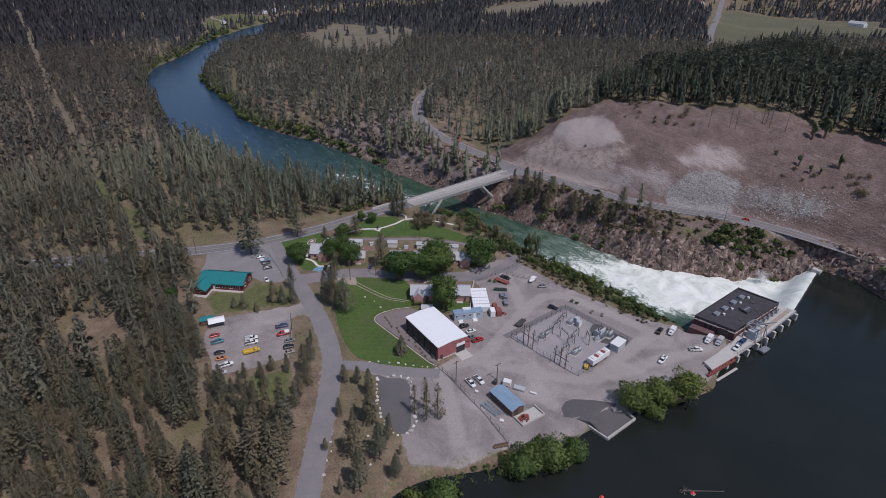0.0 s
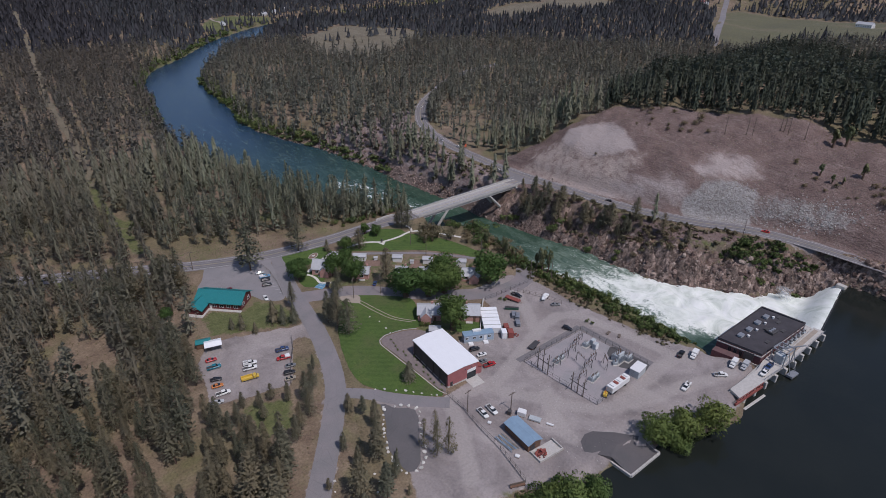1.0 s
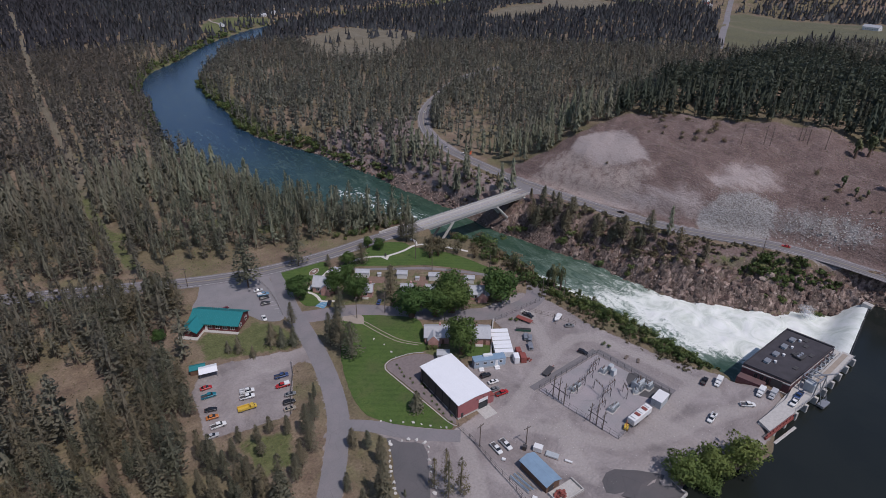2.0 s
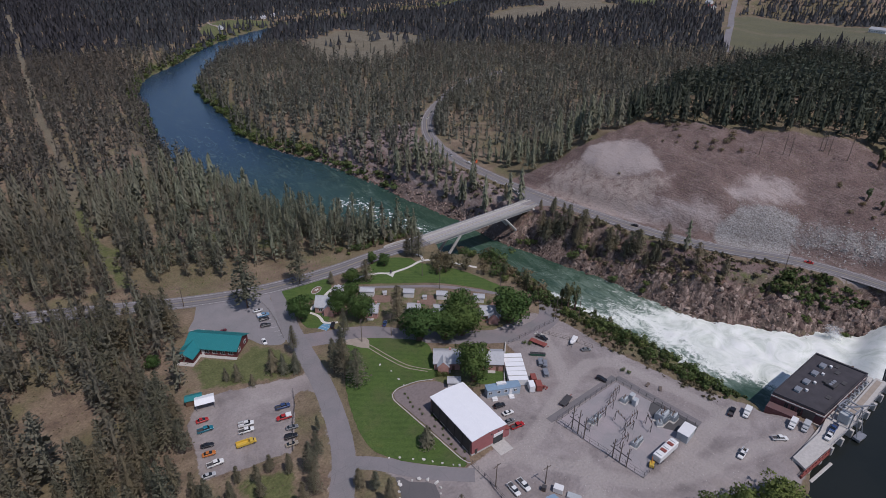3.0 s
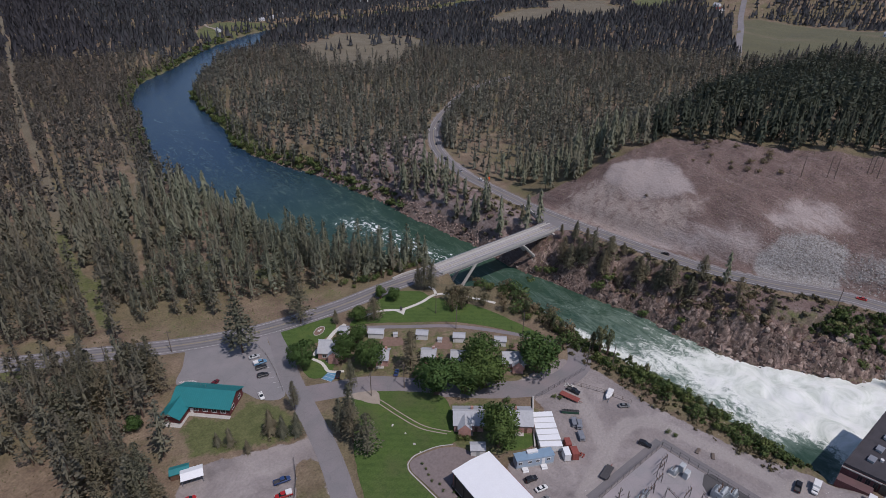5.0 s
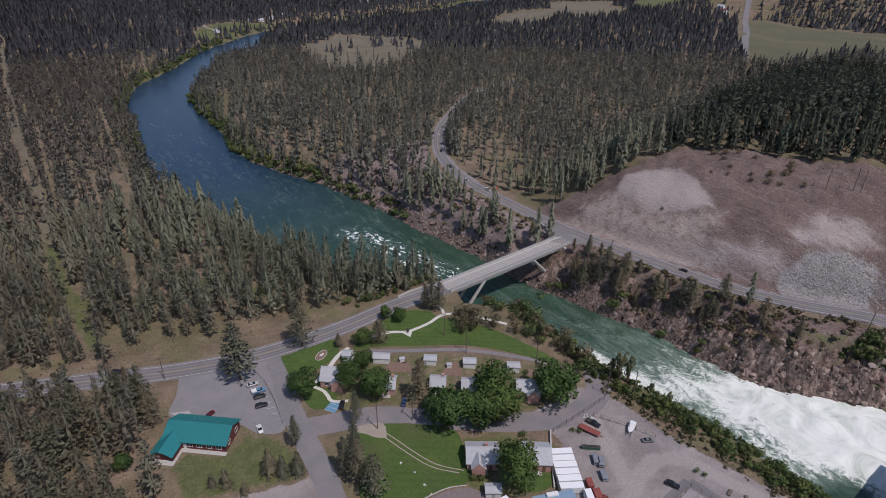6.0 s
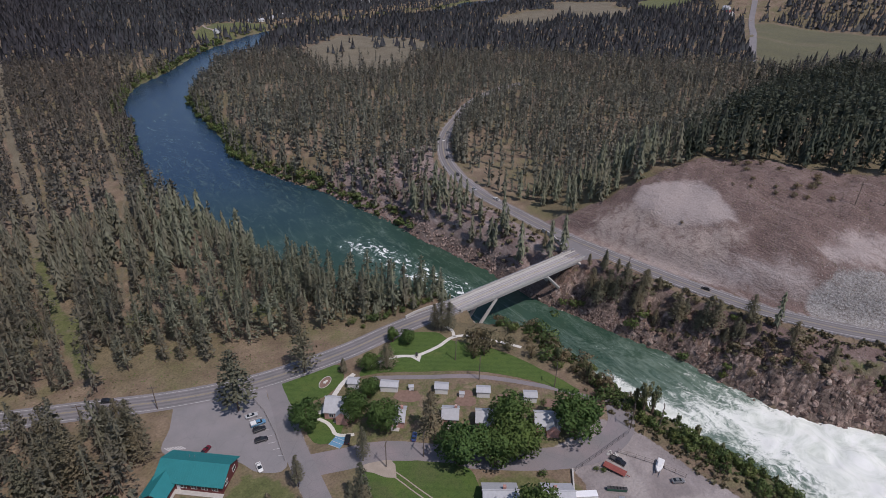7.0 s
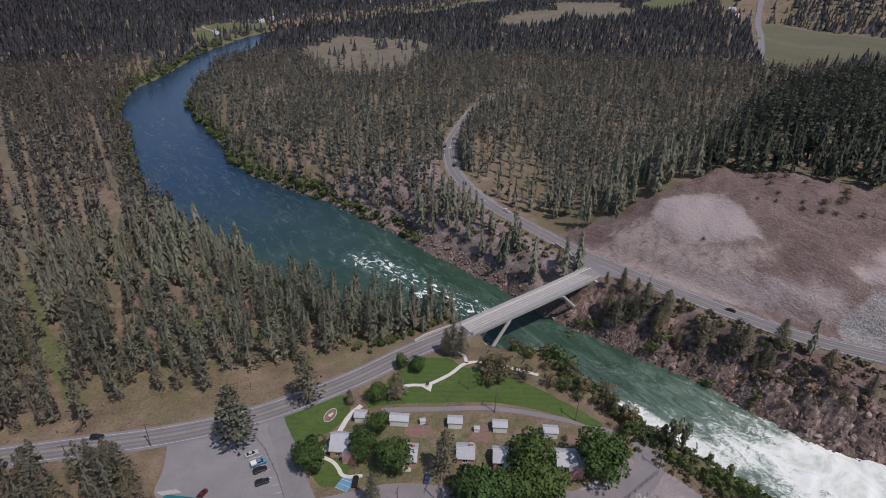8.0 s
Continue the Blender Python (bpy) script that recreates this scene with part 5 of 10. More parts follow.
FINE = [conifer_arrays(s, 340, 0.047, radius=r, bare=b * 0.7, full=0.5, layers=5, spokes=4, core=0.3) for s, r, b in ((65, 0.15, 0.15), (66, 0.13, 0.25), (67, 0.165, 0.18), (68, 0.12, 0.2))]
MID = [conifer_arrays(s, 96, 0.066, radius=r, bare=b * 0.5, full=0.62, layers=7, spokes=5, core=0.74) for s, r, b in ((61, 0.15, 0.15), (62, 0.13, 0.25), (63, 0.165, 0.18), (64, 0.12, 0.2))]
LOW = [tufted_arrays(s, r) for s, r, b in ((71, 0.14, 0.12), (72, 0.12, 0.2), (73, 0.155, 0.15), (74, 0.13, 0.1), (75, 0.145, 0.18))]
FAR = [spire_arrays(s, r * 1.45, 2, False) for s, r, b in ((81, 0.14, 0.08), (82, 0.16, 0.1), (83, 0.15, 0.12))]

nx, ny = scatter(-150, 440, 40, 420, 5.15, 5)
ang, dist = spread_angle(nx, ny), reach_of(nx, ny)
view = (ang < 53) & (dist < 330)
nx, ny, dist = nx[view], ny[view], dist[view]
order = np.argsort(dist)
singles = order[:160]
rest = order[160:]
for i in singles:
    k = int(RNG.integers(0, 5))
    h = float(tall(RNG, nx[i:i + 1], ny[i:i + 1])[0])
    tree(PINES[k], float(nx[i]), float(ny[i]), h, float(RNG.uniform(0.85, 1.25)), PINE_LABELS[k], group="pine wood")
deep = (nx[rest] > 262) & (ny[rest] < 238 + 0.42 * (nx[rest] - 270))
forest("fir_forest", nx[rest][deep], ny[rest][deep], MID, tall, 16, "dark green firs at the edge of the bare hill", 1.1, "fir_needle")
rest = rest[~deep]
close = rest[(ny[rest] < 345) & (nx[rest] < 160)][:560]
rest = np.setdiff1d(rest, close)
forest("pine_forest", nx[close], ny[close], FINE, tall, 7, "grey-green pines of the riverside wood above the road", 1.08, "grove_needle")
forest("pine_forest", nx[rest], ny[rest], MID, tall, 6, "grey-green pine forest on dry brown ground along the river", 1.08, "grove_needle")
r_ = np.random.default_rng(27)
ux, uy = r_.uniform(84, 150, 420), r_.uniform(238, 330, 420)
ok = (sample(RIV, ux, uy) > 4) & (sample(RIV, ux, uy) < 34) & (seg_distance(ux, uy, WEST_ROAD)[0] > np.where(ux > 98, 6.5, 11))
forest("young_pine_growth", ux[ok], uy[ok], MID, lambda r, x, y: np.clip(r.normal(7.5, 2.0, len(x)), 3, 12), 28, "grey-green young trees filling the riverside grove", 1.5, "grove_needle")
fx, fy = scatter(-420, 800, 60, 900, 6.0, 8)
ok = (spread_angle(fx, fy) < 43) & (reach_of(fx, fy) >= 330) & (reach_of(fx, fy) < 800)
verge_pts = smooth_line([(226, 367), (245, 399), (267, 425), (290, 447), (325, 478)], 3.2)
verge_x = verge_pts[:, 0] + 4.3 + np.random.default_rng(19).uniform(-1.2, 1.0, len(verge_pts))
verge_y = verge_pts[:, 1] - 7.1
fx, fy = np.concatenate([fx[ok], verge_x, verge_x + 2]), np.concatenate([fy[ok], verge_y, verge_y - 3.5])
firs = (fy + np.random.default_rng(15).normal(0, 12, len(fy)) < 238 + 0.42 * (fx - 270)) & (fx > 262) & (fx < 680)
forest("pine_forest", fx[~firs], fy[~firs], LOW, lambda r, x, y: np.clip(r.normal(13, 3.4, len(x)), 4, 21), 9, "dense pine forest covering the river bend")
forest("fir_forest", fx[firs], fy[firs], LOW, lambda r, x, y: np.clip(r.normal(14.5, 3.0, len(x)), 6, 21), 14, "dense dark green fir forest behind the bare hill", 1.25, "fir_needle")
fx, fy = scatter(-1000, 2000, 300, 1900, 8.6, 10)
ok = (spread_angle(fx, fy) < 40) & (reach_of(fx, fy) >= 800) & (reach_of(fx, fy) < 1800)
# the farthest trees carry the haze tint in their colour
forest("pine_forest", fx[ok], fy[ok], FAR, lambda r, x, y: np.clip(r.normal(12.5, 3.0, len(x)), 5, 19), 11, "distant dark pine forest on the plateau", 1.2, "far_haze_needle")

# ---- bridge ----
def hull_wall(p, q, z0, z1, half):
    """A short upright slab from p to q."""
    d = Vector((q[0] - p[0], q[1] - p[1], 0)).normalized()
    n = Vector((-d.y, d.x, 0)) * half
    bm = bmesh.new()
    c = [Vector((*p[:2], 0)) - n, Vector((*q[:2], 0)) - n, Vector((*q[:2], 0)) + n, Vector((*p[:2], 0)) + n]
    lo = [bm.verts.new((v.x, v.y, z0)) for v in c]
    hi = [bm.verts.new((v.x, v.y, z1)) for v in c]
    bm.faces.new(lo[::-1])
    bm.faces.new(hi)
    for i in range(4):
        bm.faces.new((lo[i - 1], lo[i], hi[i], hi[i - 1]))
    return bm


def deck_z(x):
    return 0.15 + (x - 138.0) * (3.75 - 0.15) / 62.0


def slab(bm, x0, x1, y0, y1, top, thick, n=10):
    """A slab that follows the slope of the bridge."""
    prev = None
    for i in range(n + 1):
        x = x0 + (x1 - x0) * i / n
        z = deck_z(x) + top
        ring = [bm.verts.new(p) for p in ((x, y0, z - thick), (x, y1, z - thick), (x, y1, z), (x, y0, z))]
        if prev:
            for a in range(4):
                b = (a + 1) % 4
                bm.faces.new((prev[a], prev[b], ring[b], ring[a]))
        else:
            bm.faces.new(ring[::-1])
        prev = ring
    bm.faces.new(prev)
    return bm


bridge = thing("road_bridge", "pale concrete road bridge on slanting legs over the river", "bridge")
part("deck", slab(bmesh.new(), 137, 203, 227.5, 235.3, 0.12, 0.5), "deck", bridge)
for y in (227.5, 234.9):
    part("parapet", slab(bmesh.new(), 137, 201, y, y + 0.4, 0.95, 0.85), "concrete", bridge)
    for i in range(27):
        x = 138 + i * 2.4
        part("parapet_post", boxes((x, y - 0.05, deck_z(x) + 0.1, x + 0.35, y + 0.45, deck_z(x) + 1.05)), "concrete", bridge)
for y in (228.3, 230.4, 232.4, 234.5):
    part("girder", slab(bmesh.new(), 139, 200, y - 0.25, y + 0.25, -0.38, 1.25), "concrete", bridge)
for y in (228.0, 234.8):
    part("leg", rod(bmesh.new(), (146.0, y + 0.4, -11.5), (154.5, y, deck_z(154) - 1.4), 0.75, 0.6, 6), "deck", bridge, "pale slanting concrete leg")
    part("leg", rod(bmesh.new(), (191.5, y, -9.5), (181.0, y, deck_z(181) - 1.4), 0.75, 0.6, 6), "deck", bridge, "pale slanting concrete leg")
part("roadway", slab(bmesh.new(), 137, 203, 228.9, 233.9, 0.135, 0.02), "deck", bridge, "pale worn concrete roadway")
for y in (229.3, 230.4, 232.0, 233.0):
    part("wheel_track", slab(bmesh.new(), 137, 203, y, y + 0.5, 0.145, 0.01), "pad", bridge)
for y in (228.4, 234.4):
    part("kerb", slab(bmesh.new(), 137, 203, y - 0.3, y + 0.3, 0.3, 0.2), "concrete", bridge)
for y in (231.25, 231.6):
    part("line", slab(bmesh.new(), 137, 203, y, y + 0.13, 0.15, 0.01), "yellow_line", bridge)
for y in (227.63, 235.03):
    part("rail", slab(bmesh.new(), 128, 203, y, y + 0.14, 1.35, 0.12), "steel", bridge)
part("abutment", boxes((134, 226.2, -6, 139.5, 236.6, -0.6), bevel=0.1), "concrete", bridge)
part("abutment", boxes((198, 226.2, -7, 204, 236.6, 2.9), bevel=0.1), "concrete", bridge)
for y in (229.0, 233.8):
    part("footing", boxes((143.6, y - 2.2, -14.5, 147.6, y + 2.2, -10.9), bevel=0.2), "concrete", bridge)
    part("footing", boxes((190.0, y - 2.2, -13.5, 194.0, y + 2.2, -8.9), bevel=0.2), "concrete", bridge)

# the flared mouth where the bridge meets the highway
bm = bmesh.new()
ring = [(200, 227.5), (207.5, 222.5), (209, 250.5), (205.2, 251.5), (203.2, 245), (201, 239.4), (198, 236.3), (195, 235.3)]
top = [bm.verts.new((x, y, deck_z(min(x, 203)) + 0.14 + max(0, x - 203) * 0.06)) for x, y in ring]
low = [bm.verts.new((v.co.x, v.co.y, v.co.z - 1.6)) for v in top]
bm.faces.new(top)
for i in range(len(top)):
    bm.faces.new((top[i - 1], top[i], low[i], low[i - 1]))
bmesh.ops.recalc_face_normals(bm, faces=bm.faces[:])
tagged(new("pavement", mesh_of(bm, "bridge_mouth", "highway")), "grey asphalt junction apron between bridge and highway", "pavement", kind="structure")
wall = thing("guard_wall", "pale concrete guard wall leading to the bridge", "wall")
line = smooth_line([(117.6, 235.3), (123, 236.2), (130, 236.0), (136.8, 235.4)], 1.9)
for p, q in zip(line[:-1], line[1:]):
    part("block", hull_wall(p, q, -0.6, 0.95 + 0.004 * p[0] - 0.5, 0.2), "concrete", wall)
bend = smooth_line([(195, 235.5), (198, 236.5), (200.8, 239.5), (203, 245), (204.8, 251), (205.6, 258)], 1.2)
wing = thing("wing_wall", "curved pale concrete wing wall at the bridge end", "wall")
for p, q in zip(bend[:-1], bend[1:]):
    z = deck_z(min(p[0], 203)) + 0.1
    part("block", hull_wall(p, q, z - 1.2, z + 0.85, 0.22), "concrete", wing)
rail = thing("guard_rail", "steel guard rail along the highway's river side", "guard rail")
line = smooth_line([(205.5, 221), (208.5, 208), (211.5, 196), (215.6, 180), (221.4, 160), (231.6, 140), (243.4, 122)], 4)
for p, q in zip(line[:-1], line[1:]):
    z = hz(p[0], p[1])
    part("beam", hull_wall((p[0], p[1]), (q[0], q[1]), z + 0.4, z + 0.68, 0.05), "steel", rail)
    part("post", boxes((p[0] - 0.07, p[1] - 0.07, z - 0.3, p[0] + 0.07, p[1] + 0.07, z + 0.6)), "pole", rail)



# ---- houses ----
def gable_roof(w, d, rise, over=0.5, thick=0.16):
    """A pitched roof along x, its eaves at z = 0."""
    bm = bmesh.new()
    hw, hd = w / 2 + over, d / 2 + over
    k = rise / (d / 2)
    for sgn in (1, -1):
        low = -over * k
        pts = [(-hw, sgn * hd, low), (hw, sgn * hd, low), (hw, 0, rise), (-hw, 0, rise)]
        a = [bm.verts.new(p) for p in pts]
        b = [bm.verts.new((p[0], p[1], p[2] + thick)) for p in pts]
        bm.faces.new(a)
        bm.faces.new(b)
        for i in range(4):
            bm.faces.new((a[i - 1], a[i], b[i], b[i - 1]))
    bmesh.ops.recalc_face_normals(bm, faces=bm.faces[:])
    return bm


def gable_walls(w, d, h, rise):
    """Closed walls with pointed ends."""
    bm = bmesh.new()
    hw, hd = w / 2, d / 2
    v = {}
    for x in (-hw, hw):
        v[x] = [bm.verts.new(p) for p in ((x, -hd, -0.3), (x, hd, -0.3), (x, hd, h), (x, 0, h + rise), (x, -hd, h))]
        bm.faces.new(v[x])
    a, b = v[-hw], v[hw]
    for i in range(5):
        bm.faces.new((a[i - 1], a[i], b[i], b[i - 1]))
    bmesh.ops.recalc_face_normals(bm, faces=bm.faces[:])
    return bm


def window(parent, x, y, z, w, h, face, frame_mat="white"):
    """A framed window on the wall that faces -y, +y, -x or +x."""
    t = {"-y": 0, "+x": 90, "+y": 180, "-x": 270}[face]
    m = pose(x, y, z, 0, 0, t)
    bm = bmesh.new()
    for d in ((-w / 2 - 0.08, -0.07, -0.08, w / 2 + 0.08, 0.03, 0), (-w / 2 - 0.08, -0.07, h, w / 2 + 0.08, 0.03, h + 0.08), (-w / 2 - 0.08, -0.07, 0, -w / 2, 0.03, h), (w / 2, -0.07, 0, w / 2 + 0.08, 0.03, h), (-0.03, -0.06, 0, 0.03, 0.03, h)):
        box(bm, *d)
    fr = part("window", bm, frame_mat, parent)
    fr.matrix_local = m
    part("pane", boxes((-w / 2, -0.025, 0, w / 2, 0.02, h)), "glass", fr)
    return fr


def door(parent, x, y, z, face, material="wood", w=0.85, h=1.75):
    t = {"-y": 0, "+x": 90, "+y": 180, "-x": 270}[face]
    ob = part("door", boxes((-w / 2, -0.06, 0, w / 2, 0.02, h), bevel=0.01), material, parent)
    ob.matrix_local = pose(x, y, z, 0, 0, t)
    part("door_handle", boxes((w / 2 - 0.15, -0.12, 1.0, w / 2 - 0.08, -0.06, 1.1)), "steel", ob)


def house(name, at, turn, w, d, h, rise, wall, roof, label, chimney=None, porch=False, category="house", group="", gable=False):
    ob = thing(name, label, category, at, turn, group)
    part("wall", gable_walls(w, d, h, rise), wall, ob)
    r = part("roof", gable_roof(w, d, rise, 0.35), roof, ob)
    r.location = (0, 0, h)
    part("ridge", boxes((-w / 2 - 0.5, -0.15, rise + 0.12, w / 2 + 0.5, 0.15, rise + 0.22)), roof, r)
    if chimney is not None:
        part("chimney", boxes((chimney - 0.4, 0.3, h * 0.6, chimney + 0.4, 1.0, h + rise + 0.9), bevel=0.03), "brick", ob)
    n = max(1, int(w // 2.8))
    for i in range(n):
        x = -w / 2 + w * (i + 0.5) / n
        for f, y in (("-y", -d / 2), ("+y", d / 2)):
            if f == "-y" and i == n // 2 and w > 5:
                door(ob, x, y, 0.0, f)
            else:
                window(ob, x, y, 0.95, min(1.2, w / n * 0.5), 1.1, f)
    for f, x in (("-x", -w / 2), ("+x", w / 2)):
        window(ob, x, 0, 1.0, 1.1, 1.1, f)
    if gable:
        g = part("gable_wall", gable_walls(2.6, 3.4, h, 1.7), wall, ob)
        g.matrix_local = pose(gable, -d / 2 - 0.6, 0, 0, 0, 90)
        gr = part("gable_roof", gable_roof(3.4, 3.4, 1.7, 0.3), roof, ob)
        gr.matrix_local = pose(gable, -d / 2 + 0.1, h, 0, 0, 90)
    if porch:
        part("porch_step", boxes((-1.2, -d / 2 - 1.3, -0.2, 1.2, -d / 2 - 0.02, 0.16), bevel=0.03), "concrete", ob)
    return ob


house("house", (96.3, 154.5, 0.05), -33.5, 8.2, 7.2, 2.7, 1.9, "brick", "grey_roof", "low red-brick house with pale grey shingle roof", 1.0, True, group="brick houses", gable=-1.2)
house("house", (108.1, 146.5, 0.05), -35, 7.2, 7.4, 2.7, 1.9, "brick", "grey_roof", "red-brick house with grey roof behind a shade tree", -1.0, True, group="brick houses")
house("cottage", (77.3, 204.3, 0.05), -38, 8.0, 6.6, 2.8, 2.6, "brick", "grey_roof", "brick cottage with a steep pale roof and front gable", 2.4, True, group="cottages", gable=1.4)
house("cottage", (89.2, 192.6, 0.05), -37, 4.8, 6.0, 2.5, 1.5, "brick", "grey_roof", "brick cottage with grey roof half hidden by trees", 1.5, True, group="cottages")
house("cottage", (102.4, 184.6, 0.05), -37, 4.4, 5.2, 2.5, 1.4, "brick", "grey_roof", "small brick cottage with pale shingle roof", 1.5, True, group="cottages")
house("cottage", (110.6, 177.6, 0.05), -37, 6.6, 5.4, 2.6, 1.8, "brick", "grey_roof", "brick cottage with pale roof and chimney beside trees", 2.0, True, group="cottages", gable=1.2)
house("cottage", (124.2, 167.6, 0.05), -37, 7.0, 5.8, 2.6, 2.0, "brick", "grey_roof", "brick cottage with front gable beside a big tree", 2.2, True, group="cottages", gable=1.2)
for i, (x, y, w) in enumerate(((85.4, 212.4, 3.2), (94.0, 205.2, 5.2), (106.9, 195.8, 3.9), (116.7, 187.6, 3.9), (127.3, 178.2, 3.8))):
    ob = thing("garage", "small white garage with a pale low roof by the alley", "garage", (x, y, 0.05), -37, "alley garages")
    part("wall", gable_walls(w, 2.9, 2.1, 0.6), "white", ob)
    r = part("roof", gable_roof(w, 2.9, 0.6, 0.25), "grey_roof", ob)
    r.location = (0, 0, 2.1)
    part("garage_door", boxes((-w / 2 + 0.5, -1.51, 0, w / 2 - 0.5, -1.45, 1.85), bevel=0.01), "white", ob)
    window(ob, w / 2, 0, 1.0, 0.7, 0.7, "+x")
ob = thing("garden_shed", "small grey garden shed with a flat white-edged roof", "shed", (92.0, 144.3, 0.05), -33.5)
part("wall", gable_walls(3.8, 2.8, 2.1, 0.5), "white", ob)
r = part("roof", gable_roof(3.8, 2.8, 0.5, 0.25), "grey_roof", ob)
r.location = (0, 0, 2.1)
door(ob, 0, -1.4, 0, "-y", "grey_paint")

# green-roofed building with a wing
ob = thing("lodge", "dark red lodge with teal metal roof and front wing", "building", (37.0, 203.0, 0.05), -40)
part("wall", gable_walls(17.0, 9.0, 2.9, 2.3), "lodge_wall", ob)
r = part("roof", gable_roof(17.0, 9.0, 2.3, 0.6), "teal_roof", ob)
r.location = (0, 0, 2.9)
bm = bmesh.new()
for i in range(30):
    x = -8.9 + i * 0.61
    for s in (1, -1):
        rod(bm, (x, s * 5.05, -0.1), (x, 0.03 * s, 2.5), 0.035, sides=4)
part("seams", bm, "teal_roof", r)
w = part("wing_wall", gable_walls(5.8, 5.4, 2.5, 1.5), "lodge_wall", ob)
w.matrix_local = pose(-6.6, -6.1, 0, 0, 0, 90)
wr2 = part("wing_roof", gable_roof(9.4, 5.4, 1.5, 0.6), "teal_roof", ob)
wr2.matrix_local = pose(-6.6, -4.8, 2.5, 0, 0, 90)
part("gable_sign", boxes((-1.0, -0.06, 2.2, 1.0, 0.0, 2.8), bevel=0.02), "white", w).matrix_local = pose(-2.9, 0, 0, 0, 0, 270)
part("terrace", boxes((-10.3, -10.6, -0.2, -3.2, -4.5, 0.06), (-3.2, -5.8, -0.2, 8.8, -4.5, 0.06), bevel=0.02), "concrete", ob)
for x in (-1.5, 1.2, 3.9, 6.6):
    window(ob, x, -4.5, 0.9, 1.4, 1.2, "-y")
for y in (-2.2, 2.2):
    window(ob, 8.5, y, 0.9, 1.4, 1.2, "+x")
door(ob, -2.9, -4.5, 0.05, "-y", "white")
for x in (-2.6, -1.2):
    part("vent_pipe", rod(bmesh.new(), (x, 2.0, 3.6), (x, 2.0, 5.2), 0.08), "steel", ob)

# white-roofed workshop
ob = thing("workshop", "red metal workshop with a bright white low-pitched roof", "building", (85.6, 128.9, 0), 0)
part("wall", boxes((-5.6, -9.9, -0.2, 5.6, 9.9, 5.35)), "red_wall", ob)
bm = bmesh.new()
for sx in (-1, 1):
    pts = [(sx * 5.85, -10.15, 5.3), (sx * 5.85, 10.15, 5.3), (0, 10.15, 5.75), (0, -10.15, 5.75)]
    a = [bm.verts.new(p) for p in pts]
    b = [bm.verts.new((p[0], p[1], p[2] + 0.22)) for p in pts]
    bm.faces.new(a)
    bm.faces.new(b)
    for i in range(4):
        bm.faces.new((a[i - 1], a[i], b[i], b[i - 1]))
bmesh.ops.recalc_face_normals(bm, faces=bm.faces[:])
roof = part("roof", bm, "white_roof", ob, "bright white metal roof")
part("gable_panel", boxes((-5.6, -9.95, 5.3, 5.6, -9.9, 5.55)), "red_wall", ob)
part("base_course", boxes((-5.66, -9.96, -0.2, 5.66, 9.96, 0.55), bevel=0.02), "concrete", ob)
for i in range(6):
    y = -9.0 + i * 3.6
    part("pilaster", boxes((-5.85, y - 0.3, 0, -5.6, y + 0.3, 5.2), bevel=0.02), "dark_wall", ob)
for i in range(5):
    part("side_panel", boxes((-5.66, -8.7 + i * 3.6, 0.56, -5.6, -5.7 + i * 3.6, 5.1)), "dark_wall", ob, "dark metal wall panel")
g = part("roller_door", boxes((1.6, -10.0, 2.6, 4.9, -9.9, 3.7), bevel=0.01), "white", ob, "white half-raised roller door")
# the shade inside the open doorway is put in as a dark slab
part("door_opening", boxes((1.6, -9.97, 0.15, 4.9, -9.9, 2.58)), "glass", ob, "dark open doorway")
part("ramp", boxes((1.0, -14.0, -0.2, 5.4, -9.97, 0.1), bevel=0.05), "concrete", ob, "pale concrete ramp")
for x in (0.9, 3.2):
    part("wall_lamp", boxes((x - 0.15, -10.15, 4.2, x + 0.15, -9.9, 4.45), bevel=0.02), "dark_steel", ob)
lt = part("lean_to_wall", boxes((5.6, -9.6, -0.2, 7.4, 5.5, 2.7)), "red_wall", ob)
bm = bmesh.new()
box(bm, 0, -9.9, -0.08, 2.1, 5.8, 0.08, m=pose(5.6, 0, 3.25, 0, 14, 0))
part("lean_to_roof", bm, "rust", ob, "rusty red lean-to roof")
door(ob, -4.2, -9.9, 0.1, "-y", "dark_wall")

# blue-roofed store
ob = thing("store_shed", "low brown shed with a pale blue metal roof", "shed", (85.9, 91.6, 0), 90)
part("wall", gable_walls(9.6, 4.4, 2.5, 0.7), "wood", ob)
r = part("roof", gable_roof(9.6, 4.4, 0.7, 0.35), "blue_roof", ob)
r.location = (0, 0, 2.5)
door(ob, -4.8, 0.6, 0, "-x", "dark_wall", 1.6, 2.0)
bm = bmesh.new()
for d in ((83.9, 82.2, 0.0, 92.2, 82.55, 0.75), (91.9, 82.5, 0, 92.2, 86.6, 0.75), (83.9, 82.5, 0, 84.2, 86.3, 0.75)):
    box(bm, *d, bevel=0.04)
bay = thing("storage_bay", "pale concrete storage bay with low walls", "storage bay")
part("wall", bm, "concrete", bay)
part("floor_slab", boxes((84.2, 82.5, -0.2, 91.9, 86.6, 0.09), bevel=0.03), "concrete", bay)


